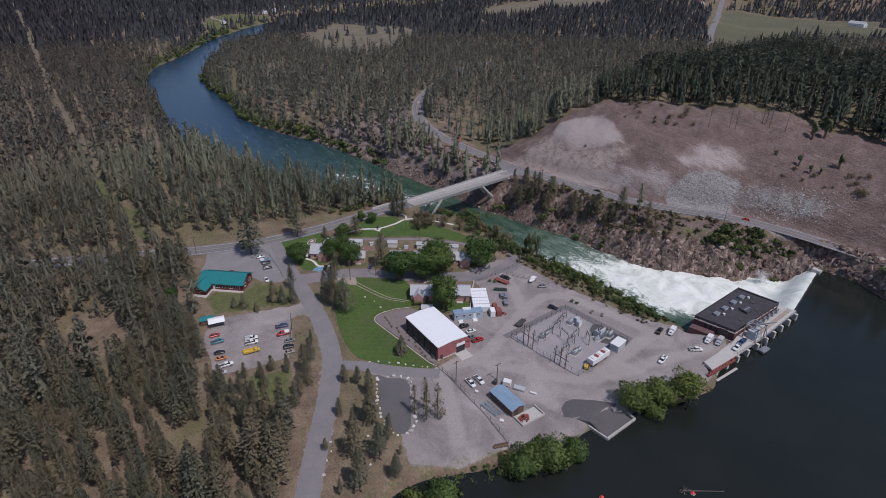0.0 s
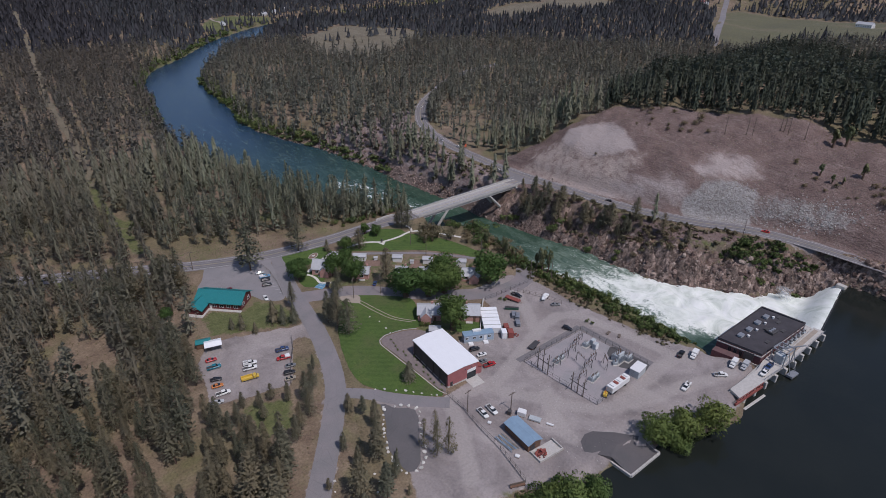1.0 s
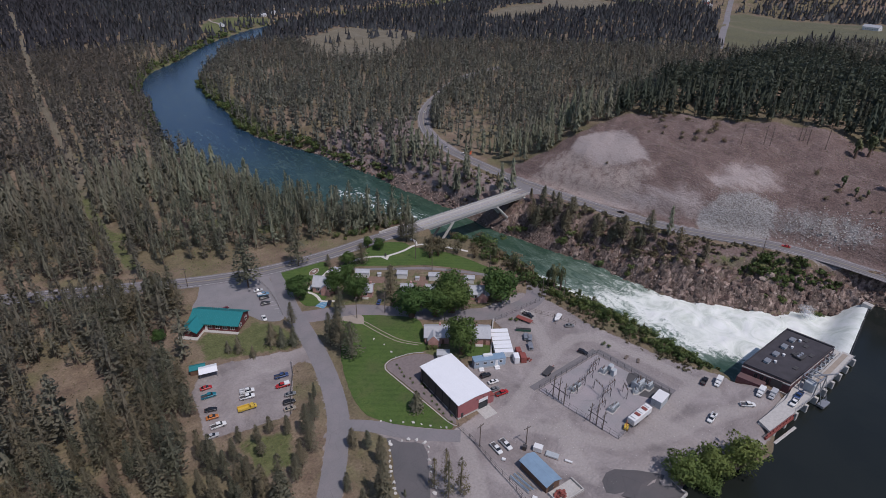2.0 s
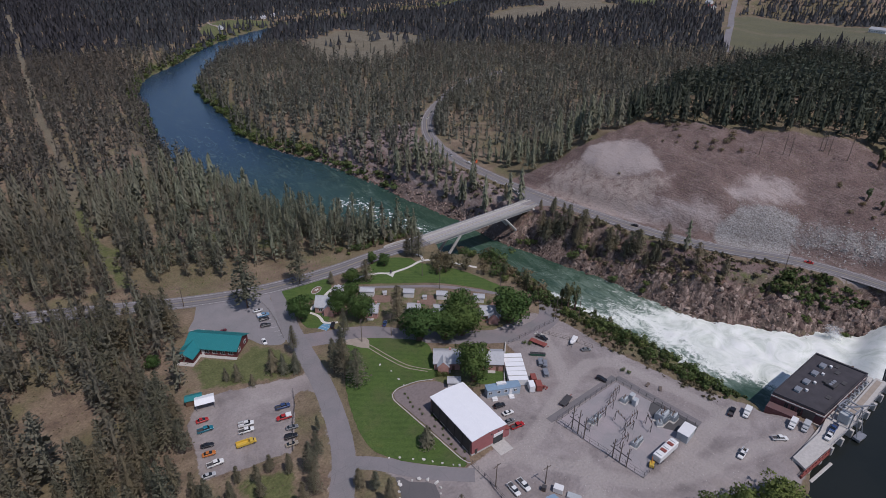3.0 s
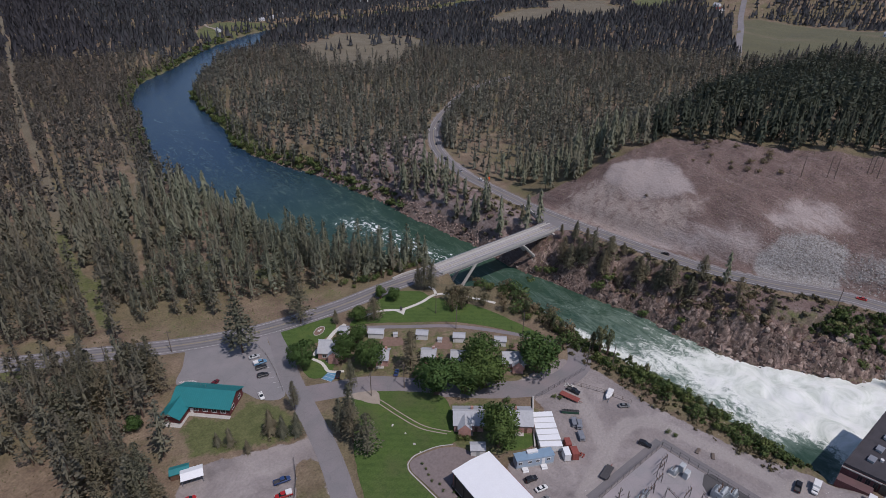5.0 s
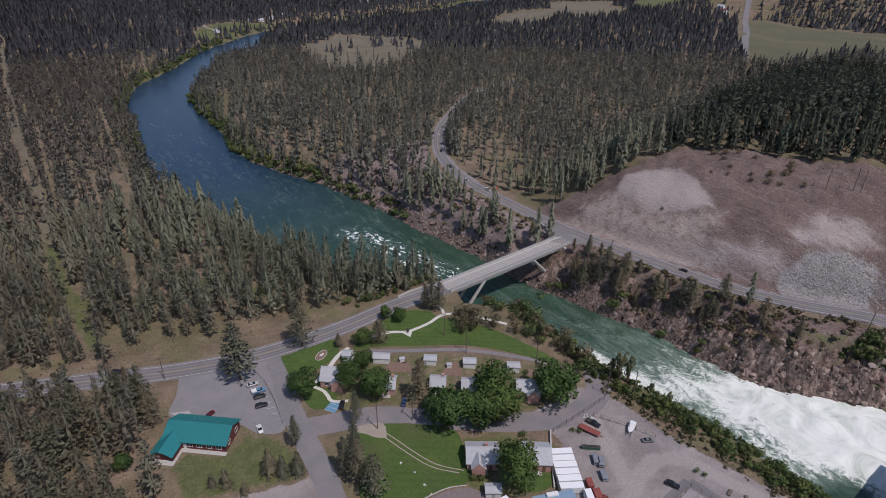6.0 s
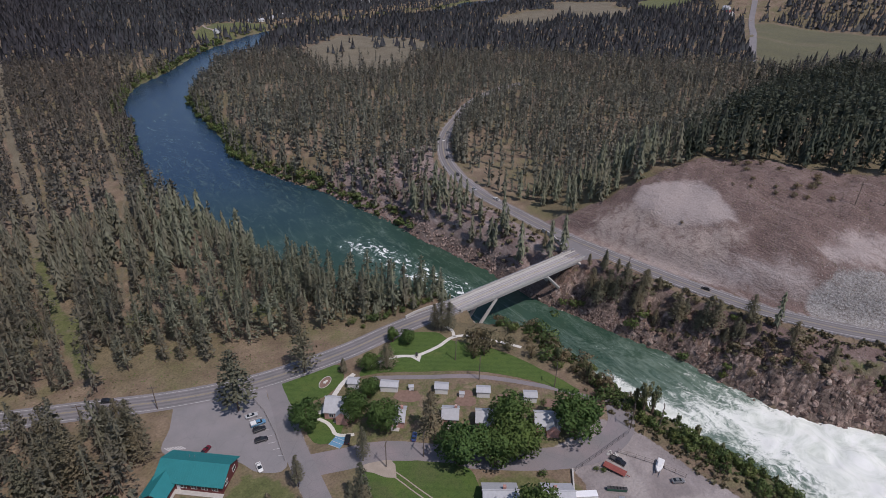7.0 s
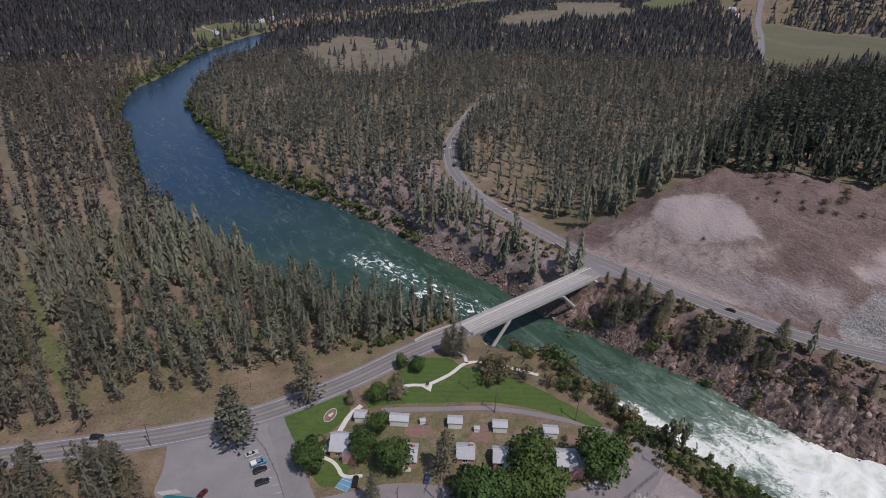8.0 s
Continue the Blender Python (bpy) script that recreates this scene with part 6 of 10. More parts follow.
def heap(name, at, r, h, material, label, category, n=26, size=0.5, seed=1):
    """A heap of loose broken pieces."""
    rng = np.random.default_rng(seed)
    bm = bmesh.new()
    for i in range(n):
        a, d = rng.uniform(0, 6.28), r * math.sqrt(rng.uniform(0, 1))
        z = h * (1 - d / r) * rng.uniform(0.3, 1.0)
        s = size * rng.uniform(0.5, 1.2)
        box(bm, -s / 2, -s / 3, -s / 4, s / 2, s / 3, s / 4, m=pose(d * math.cos(a), d * math.sin(a), z + s * 0.2, *rng.uniform(-30, 30, 2), rng.uniform(0, 360)))
    bmesh.ops.recalc_face_normals(bm, faces=bm.faces[:])
    ob = new(name, mesh_of(bm, name, material))
    ob.matrix_world = Matrix.Translation(at)
    return tagged(ob, label, category)


heap("scrap_heap", (86.3, 84.4, 0.1), 1.7, 1.2, "rust", "heap of rusty scrap iron on the slab", "scrap heap", 40, 0.7, 2)


# ---- containers and trailers ----
def container(name, at, turn, length, width, height, body, roof, label, group=""):
    ob = thing(name, label, "container", at, turn, group)
    bm = boxes((-length / 2, -width / 2, 0.12, length / 2, width / 2, height - 0.04), bevel=0.03)
    for i in range(int(length / 0.4)):
        x = -length / 2 + 0.2 + i * 0.4
        for s in (-1, 1):
            box(bm, x - 0.08, s * width / 2 - 0.02, 0.25, x + 0.08, s * width / 2 + 0.035, height - 0.2)
    part("body", bm, body, ob)
    part("roof", boxes((-length / 2 - 0.02, -width / 2 - 0.02, height - 0.05, length / 2 + 0.02, width / 2 + 0.02, height + 0.03), bevel=0.02), roof, ob)
    for s in (-1, 1):
        d = part("door", boxes((length / 2, s * width / 4 - width / 4 + 0.05, 0.25, length / 2 + 0.05, s * width / 4 + width / 4 - 0.05, height - 0.2), bevel=0.01), body, ob)
        part("lock_rod", rod(bmesh.new(), (length / 2 + 0.08, s * width / 4, 0.3), (length / 2 + 0.08, s * width / 4, height - 0.25), 0.025, sides=5), "steel", d)
    for sx in (-1, 1):
        for sy in (-1, 1):
            part("foot", boxes((sx * (length / 2 - 0.12) - 0.1, sy * (width / 2 - 0.12) - 0.1, 0, sx * (length / 2 - 0.12) + 0.1, sy * (width / 2 - 0.12) + 0.1, 0.14)), "dark_steel", ob)
    return ob


for i in range(6):
    o = 1.1 + i * 2.2
    container("shipping_container", (108.5 + 0.502 * o, 133.25 + 0.865 * o, 0.02), -30.1, 6.06, 1.84, 2.2 + 0.12 * (i % 2), "white", "white_roof", "white steel shipping container in a row", "container row")
container("storage_box", (110.7, 129.9, 0.02), 62, 2.9, 1.7, 2.4, "white", "white_roof", "white storage box beside the containers")
container("storage_box", (112.8, 129.0, 0.02), 62, 2.9, 1.8, 2.2, "rust", "rust", "rusty red storage box beside the white one")
container("storage_box", (113.9, 132.6, 0.02), 62, 2.6, 1.6, 1.8, "rust", "rust", "low dark red steel box behind the boxes")
ob = thing("office_trailer", "pale blue office trailer with small windows", "trailer", (102.2, 133.4, 0), -21)
part("body", boxes((-5.2, -1.35, 0.55, 5.2, 1.35, 3.0), bevel=0.05), "blue_wall", ob)
part("roof", boxes((-5.3, -1.45, 3.0, 5.3, 1.45, 3.14), bevel=0.04), "blue_roof", ob)
part("skirt", boxes((-5.15, -1.3, 0, 5.15, 1.3, 0.55)), "grey_paint", ob)
part("roof_unit", boxes((-1.8, 0.2, 3.14, 1.2, 1.3, 3.75), bevel=0.05), "white", ob, "white rooftop cooling unit")
for x in (-4.2, -1.6, 0.6, 3.6):
    window(ob, x, -1.35, 1.6, 0.9, 0.75, "-y")
door(ob, 2.2, -1.35, 0.6, "-y", "white", 0.9, 2.0)
for x in (-3.0, 2.2):
    part("step", boxes((x - 0.8, -2.5, 0, x + 0.8, -1.36, 0.5), (x - 0.8, -2.9, 0, x + 0.8, -2.5, 0.25), bevel=0.02), "white", ob)

# ---- powerhouse ----
PH = [(166.7, 86.6), (197.0, 89.0), (199.9, 74.8), (170.3, 73.4)]


def prism(points, z0, z1, inset=0.0):
    bm = bmesh.new()
    c = Vector((sum(p[0] for p in points) / len(points), sum(p[1] for p in points) / len(points), 0))
    pts = [Vector((p[0], p[1], 0)) for p in points]
    pts = [c + (p - c) * (1 - inset / (p - c).length) for p in pts]
    a = [bm.verts.new((p.x, p.y, z0)) for p in pts]
    b = [bm.verts.new((p.x, p.y, z1)) for p in pts]
    bm.faces.new(a)
    bm.faces.new(b)
    for i in range(len(pts)):
        bm.faces.new((a[i - 1], a[i], b[i], b[i - 1]))
    bmesh.ops.recalc_face_normals(bm, faces=bm.faces[:])
    return bm


def rim(points, z0, z1, width):
    """A parapet along an outline."""
    bm = bmesh.new()
    c = Vector((sum(p[0] for p in points) / len(points), sum(p[1] for p in points) / len(points), 0))
    out = [Vector((p[0], p[1], 0)) for p in points]
    inn = [c + (p - c) * (1 - width * 1.4 / (p - c).length) for p in out]
    for i in range(len(out)):
        j = (i + 1) % len(out)
        q = [out[i], out[j], inn[j], inn[i]]
        a = [bm.verts.new((p.x, p.y, z0)) for p in q]
        b = [bm.verts.new((p.x, p.y, z1)) for p in q]
        bm.faces.new(a)
        bm.faces.new(b)
        for k in range(4):
            bm.faces.new((a[k - 1], a[k], b[k], b[k - 1]))
    bmesh.ops.recalc_face_normals(bm, faces=bm.faces[:])
    return bm


ph = thing("powerhouse", "dark red brick powerhouse with a flat black roof at the dam", "power station")
part("wall", prism(PH, -0.5, 3.3), "dark_brick", ph)
part("foundation", prism(PH, -13, -0.5, -0.3), "concrete", ph, "stained concrete river foundation")
part("roof", prism(PH, 3.3, 3.6, 0.3), "black_roof", ph)
part("parapet", rim(PH, 3.3, 4.05, 0.45), "black_roof", ph)
part("cornice", rim([(p[0] + (p[0] - 183.5) * 0.012, p[1] + (p[1] - 81) * 0.02) for p in PH], 2.6, 3.0, 0.4), "concrete", ph)
for i in range(8):
    t = (i + 0.5) / 8
    x, y = PH[0][0] + (PH[3][0] - PH[0][0]) * t, PH[0][1] + (PH[3][1] - PH[0][1]) * t
    if 1 < i < 7:
        window(ph, x - 0.02, y, 0.2, 0.9, 1.9, "-x", "dark_steel").matrix_local = pose(x - 0.03, y, 0.2, 0, 0, 285.5)
for i in range(7):
    t = (i + 0.5) / 7
    x, y = PH[0][0] + (PH[1][0] - PH[0][0]) * t, PH[0][1] + (PH[1][1] - PH[0][1]) * t
    window(ph, x, y + 0.03, -0.2, 2.2, 2.4, "+y", "dark_steel").matrix_local = pose(x, y + 0.03, -0.2, 0, 0, 184.5)
for x, y in ((174.0, 83.0), (179.6, 83.4), (185.8, 84.0), (191.6, 84.4)):
    v = part("skylight", boxes((-1.05, -0.75, 0, 1.05, 0.75, 0.75), bevel=0.12), "grey_paint", ph, "pale grey roof ventilator")
    v.matrix_local = pose(x, y, 3.6, 0, 0, 4)
    part("cap", boxes((-1.2, -0.85, 0.75, 1.2, 0.85, 0.86), bevel=0.04), "steel", v)
    part("turbine_vent", rod(bmesh.new(), (x + 1.9, y - 1.6, 3.6), (x + 1.9, y - 1.6, 4.3), 0.38, 0.45, 12), "white", ph)
cluster = part("roof_unit", boxes((183.2, 77.2, 3.6, 186.6, 79.8, 4.5), (184.0, 79.8, 3.6, 185.5, 80.8, 4.2), bevel=0.1), "dark_steel", ph, "dark rooftop machinery")
for x in (183.8, 185.0, 186.2):
    part("fan", rod(bmesh.new(), (x, 78.5, 4.5), (x, 78.5, 4.75), 0.5, 0.5, 12), "steel", cluster)
for x, y in ((178.5, 76.3), (192.5, 80.3), (195.6, 81.8), (189.0, 76.8)):
    part("hatch", boxes((x - 1.0, y - 0.6, 3.6, x + 1.0, y + 0.6, 3.85), bevel=0.04), "dark_steel", ph)
part("annex", prism([(163.6, 86.0), (166.5, 86.5), (168.6, 79.3), (165.8, 78.4)], -6, 0.6), "dark_brick", ph, "low dark brick annex at the river corner")
part("loading_door", boxes((-1.5, -0.1, 0, 1.5, 0.05, 3.0), bevel=0.03), "dark_steel", ph).matrix_local = pose(169.2, 76.8, 0, 0, 0, 285.5)

# intake deck along the reservoir
dk = thing("intake_deck", "long concrete intake deck on piers along the reservoir", "deck")
part("slab", prism([(150.5, 71.2), (166, 71.8), (172, 73.3), (178, 73.8), (178, 68.0), (163, 67.4), (149.2, 67.2)], 0.3, 0.95), "concrete", dk)
part("slab", prism([(178, 71.4), (204.6, 73.6), (205.2, 70.4), (178, 68.0)], 0.2, 0.9), "concrete", dk)
part("boardwalk", prism([(180, 71.0), (203.5, 72.9), (203.7, 71.5), (180, 69.4)], 0.9, 0.98), "dirt", dk, "tan timber boardwalk")
part("wall", prism([(150.0, 71.0), (170.0, 73.2), (178.0, 73.6), (200, 75.2), (204.6, 73.4), (178, 71.2), (166, 70.0), (150.3, 69.0)], -8, 0.25), "concrete", dk, "concrete intake wall")
for i in range(10):
    x = 152 + i * 5.8
    y = 67.3 + max(0, x - 178) * 0.09
    part("pier", boxes((x - 0.5, y - 0.5, -7, x + 0.5, y + 1.6, 0.28), bevel=0.08), "concrete", dk)
part("rail_base", boxes((146.5, 66.6, -0.4, 161.0, 67.1, 0.5), bevel=0.03), "rust", dk, "rusty red edge beam")
for i in range(9):
    x = 147.0 + i * 1.7
    part("rail_post", boxes((x - 0.09, 66.7, 0.4, x + 0.09, 66.9, 1.6)), "rust", dk)
part("rail", boxes((146.6, 66.72, 1.5, 161.0, 66.88, 1.66)), "rust", dk)
part("float_boom", boxes((149.5, 64.9, -2.4, 160.5, 65.7, -1.9), bevel=0.1), "concrete", dk)
for i in range(24):
    x = 163 + i * 1.75
    y = 67.5 + max(0, x - 178) * 0.085
    part("rail_post", boxes((x - 0.04, y, 0.9, x + 0.04, y + 0.08, 1.95)), "steel", dk)
for z in (1.4, 1.92):
    bm = bmesh.new()
    rod(bm, (163, 67.55, z), (178, 67.55, z), 0.035, sides=5)
    rod(bm, (178, 67.55, z), (204.5, 69.85, z), 0.035, sides=5)
    part("rail", bm, "steel", dk)

rk = thing("trash_rake", "grey steel trash-rake gantry with pipes and booms on the deck", "machine")
part("cab", boxes((174.6, 68.6, 0.97, 177.4, 71.6, 3.9), bevel=0.12), "grey_paint", rk)
for x, y in ((173.6, 67.9), (178.6, 67.9), (173.6, 72.2), (178.6, 72.2)):
    part("leg", rod(bmesh.new(), (x, y, 0.95), (x, y, 6.0), 0.18, 0.16), "steel", rk)
for d in ((173.4, 67.7, 6.0, 178.8, 68.1, 6.3), (173.4, 72.0, 6.0, 178.8, 72.4, 6.3), (173.4, 67.7, 6.0, 173.8, 72.4, 6.3), (178.4, 67.7, 6.0, 178.8, 72.4, 6.3), (175.8, 67.7, 6.05, 176.2, 72.4, 6.25)):
    part("crossbeam", boxes(d, bevel=0.04), "steel", rk)
part("boom", rod(bmesh.new(), (176, 70, 6.2), (179.5, 65.6, 8.6), 0.28, 0.16), "steel", rk)
part("bucket", boxes((174.2, 64.4, -1.8, 178.2, 66.4, -0.9), bevel=0.1), "steel", rk)
for x in (174.6, 177.8):
    part("guide", rod(bmesh.new(), (x, 65.4, -1.4), (x, 67.6, 6.0), 0.12), "steel", rk)
for i in range(7):
    x = 179.6 + i * 3.1
    y = 72.8 + i * 0.22
    gt = thing("gate_hoist", "grey steel gate hoist with bent pipes beside the powerhouse wall", "machine", (x, y, 0.9), 4, "gate hoists")
    part("base", boxes((-0.9, -0.7, 0, 0.9, 0.7, 0.6), bevel=0.06), "grey_paint", gt)
    part("motor", rod(bmesh.new(), (-0.7, 0, 1.0), (0.6, 0, 1.0), 0.42, 0.36, 10), "steel", gt)
    part("stem", rod(bmesh.new(), (0.2, 0.2, 0.5), (0.2, 0.2, 3.1), 0.11), "steel", gt)
    part("pipe", rod(bmesh.new(), (0.2, 0.2, 2.9), (1.4, 0.5, 2.2), 0.1), "steel", gt)
    part("hand_wheel", rod(bmesh.new(), (-0.4, -0.75, 1.4), (-0.4, -0.68, 1.4), 0.45, 0.45, 12), "dark_steel", gt)

# ---- spillway ----
sp = thing("spillway", "low concrete spillway weir with water pouring over it", "dam")
bm = bmesh.new()
for i in range(14):
    x0 = 204.5 + i * 3.0
    y0 = 70.9 + (x0 - 204) * 0.265
    box(bm, 0, 0, -8, 3.02, 0.8, -2.32, m=pose(x0, y0, 0, 0, 0, 14.8))
part("weir", bm, "concrete", sp)
part("crest_beam", rod(bmesh.new(), (204.5, 71.1, -2.28), (247, 82.4, -2.28), 0.14, sides=6), "dark_steel", sp)
part("end_pier", boxes((246.2, 81.6, -8, 248.4, 85.0, -0.9), bevel=0.15), "concrete", sp)
part("end_pier", boxes((200.2, 74.0, -9, 204.6, 77.5, 0.4), bevel=0.15), "concrete", sp)

# spray thrown up where the water lands: soft puffs, thinning to their rims
def spray_material():
    b = Mat("spray", 0.9)
    b.color((0.86, 0.88, 0.88))
    thin = b.node("ShaderNodeBsdfTranslucent")
    thin.inputs["Color"].default_value = (0.86, 0.88, 0.88, 1)
    both, veil = b.node("ShaderNodeMixShader"), b.node("ShaderNodeMixShader")
    both.inputs[0].default_value = 0.5
    b.link(b.p.outputs[0], both.inputs[1])
    b.link(thin.outputs[0], both.inputs[2])
    clear = b.node("ShaderNodeBsdfTransparent")
    b.link(b.math("MULTIPLY", b.attr("thick"), b.ramp(b.noise(0.6, 5, 0.6), [(0.3, 0.45), (0.65, 1.0)])), veil.inputs[0])
    b.link(clear.outputs[0], veil.inputs[1])
    b.link(both.outputs[0], veil.inputs[2])
    out = next(n for n in b.t.nodes if n.type == "OUTPUT_MATERIAL")
    b.link(veil.outputs[0], out.inputs["Surface"])
    return b.m


M["spray"] = spray_material()
r_ = np.random.default_rng(33)
pv, pf, pt = [], [], []
for i in range(11):
    u = i / 10
    at = Vector((231.5 + r_.normal(0, 2.4) * (1 - 0.4 * u), 96.6 + r_.normal(0, 1.3), -8.6 + 5.0 * u ** 1.3))
    at.y -= 0.3 * (at.x - 231)
    big = r_.uniform(2.0, 3.0)
    m = Matrix.Translation(at) @ Matrix.Rotation(r_.uniform(0, 6.28), 4, "Z") @ Matrix.Rotation(r_.uniform(-0.3, 0.3), 4, "X")
    k = len(pv)
    pv.append(tuple(m @ Vector((0, 0, 0.35 * big))))
    pt.append(0.75 - 0.35 * u)
    for ring, rise, thick in ((0.4, 0.25, 0.5 - 0.28 * u), (1.0, 0.0, 0.0)):
        for j in range(10):
            a = j * math.pi / 5
            w = big * ring * (1 + (0.25 * r_.normal() if ring == 1.0 else 0))
            pv.append(tuple(m @ Vector((w * math.cos(a), w * math.sin(a), rise * big))))
            pt.append(thick)
    for j in range(10):
        n = (j + 1) % 10
        pf += [(k, k + 1 + j, k + 1 + n), (k + 1 + j, k + 11 + j, k + 11 + n), (k + 1 + j, k + 11 + n, k + 1 + n)]
me = mesh_from("spray", np.array(pv), np.array(pf))
give(me, "thick", np.array(pt))
me.polygons.foreach_set("use_smooth", [True] * len(me.polygons))
me.materials.append(M["spray"])
tagged(new("spray", me), "white spray drifting up below the spillway", "spray", kind="stuff")

# ---- vehicles, built at full size and set into the plan ----
for key, col in {"car_white": (0.72, 0.72, 0.7), "car_black": (0.018, 0.018, 0.022), "car_grey": (0.16, 0.165, 0.17), "car_silver": (0.42, 0.43, 0.44), "car_blue": (0.03, 0.06, 0.16), "car_sky": (0.1, 0.24, 0.38), "car_red": (0.4, 0.022, 0.022),
                 "car_maroon": (0.13, 0.012, 0.02), "car_teal": (0.01, 0.16, 0.22), "car_yellow": (0.62, 0.42, 0.06), "car_orange": (0.5, 0.16, 0.03), "car_tan": (0.3, 0.26, 0.2), "car_green": (0.03, 0.09, 0.06)}.items():
    M[key] = plain(key, col, 0.32, 0.0, vary=0.05, scale=2)
M["dark_pad"] = asphalt_material("fresh_gravel", 0.085)
M["lamp"] = plain("headlamp", (0.75, 0.75, 0.72), 0.2, vary=0.05)
M["tail"] = plain("tail_lamp", (0.35, 0.02, 0.02), 0.3, vary=0.05)
M["rim_metal"] = plain("rim_metal", (0.45, 0.45, 0.46), 0.35, 0.8, vary=0.1)


def hull(bm, sections):
    """A lofted body: each section is x, half width, z low, z high."""
    prev = None
    for x, w, z0, z1 in sections:
        b = min(0.12, (z1 - z0) * 0.25)
        ring = [bm.verts.new(p) for p in ((x, -w + b, z0), (x, -w, z0 + b), (x, -w, z1 - b), (x, -w + b, z1), (x, w - b, z1), (x, w, z1 - b), (x, w, z0 + b), (x, w - b, z0))]
        if prev:
            for a in range(8):
                c = (a + 1) % 8
                bm.faces.new((prev[a], prev[c], ring[c], ring[a]))
        else:
            bm.faces.new(ring)
        prev = ring
    bm.faces.new(prev)
    bmesh.ops.recalc_face_normals(bm, faces=bm.faces[:])
    return bm


CAR_PARTS = {}


def car_mesh(key, make, material):
    if (key, material) not in CAR_PARTS:
        CAR_PARTS[key, material] = mesh_of(make(), key, material)
    return CAR_PARTS[key, material]


def wheels(ob, xs, w, r=0.37):
    for x in xs:
        for s in (-1, 1):
            t = part("wheel", car_mesh(f"wheel_{r}", lambda: rod(bmesh.new(), (0, -0.12, 0), (0, 0.12, 0), r, r, 14), "tyre"), None, ob)
            t.location = (x, s * (w - 0.1), r)
            h = part("rim", car_mesh(f"rim_{r}", lambda: rod(bmesh.new(), (0, -0.14, 0), (0, 0.14, 0), r * 0.6, r * 0.6, 10), "rim_metal"), None, t)
            h.location = (0, 0, 0)


def lamps(ob, x0, x1, w, z):
    for s in (-1, 1):
        part("headlight", car_mesh("headlight", lambda: boxes((-0.05, -0.2, -0.09, 0.05, 0.2, 0.09), bevel=0.02), "lamp"), None, ob).location = (x1, s * (w - 0.3), z)
        part("tail_light", car_mesh("tail_light", lambda: boxes((-0.05, -0.12, -0.14, 0.05, 0.12, 0.14), bevel=0.02), "tail"), None, ob).location = (x0, s * (w - 0.2), z + 0.1)


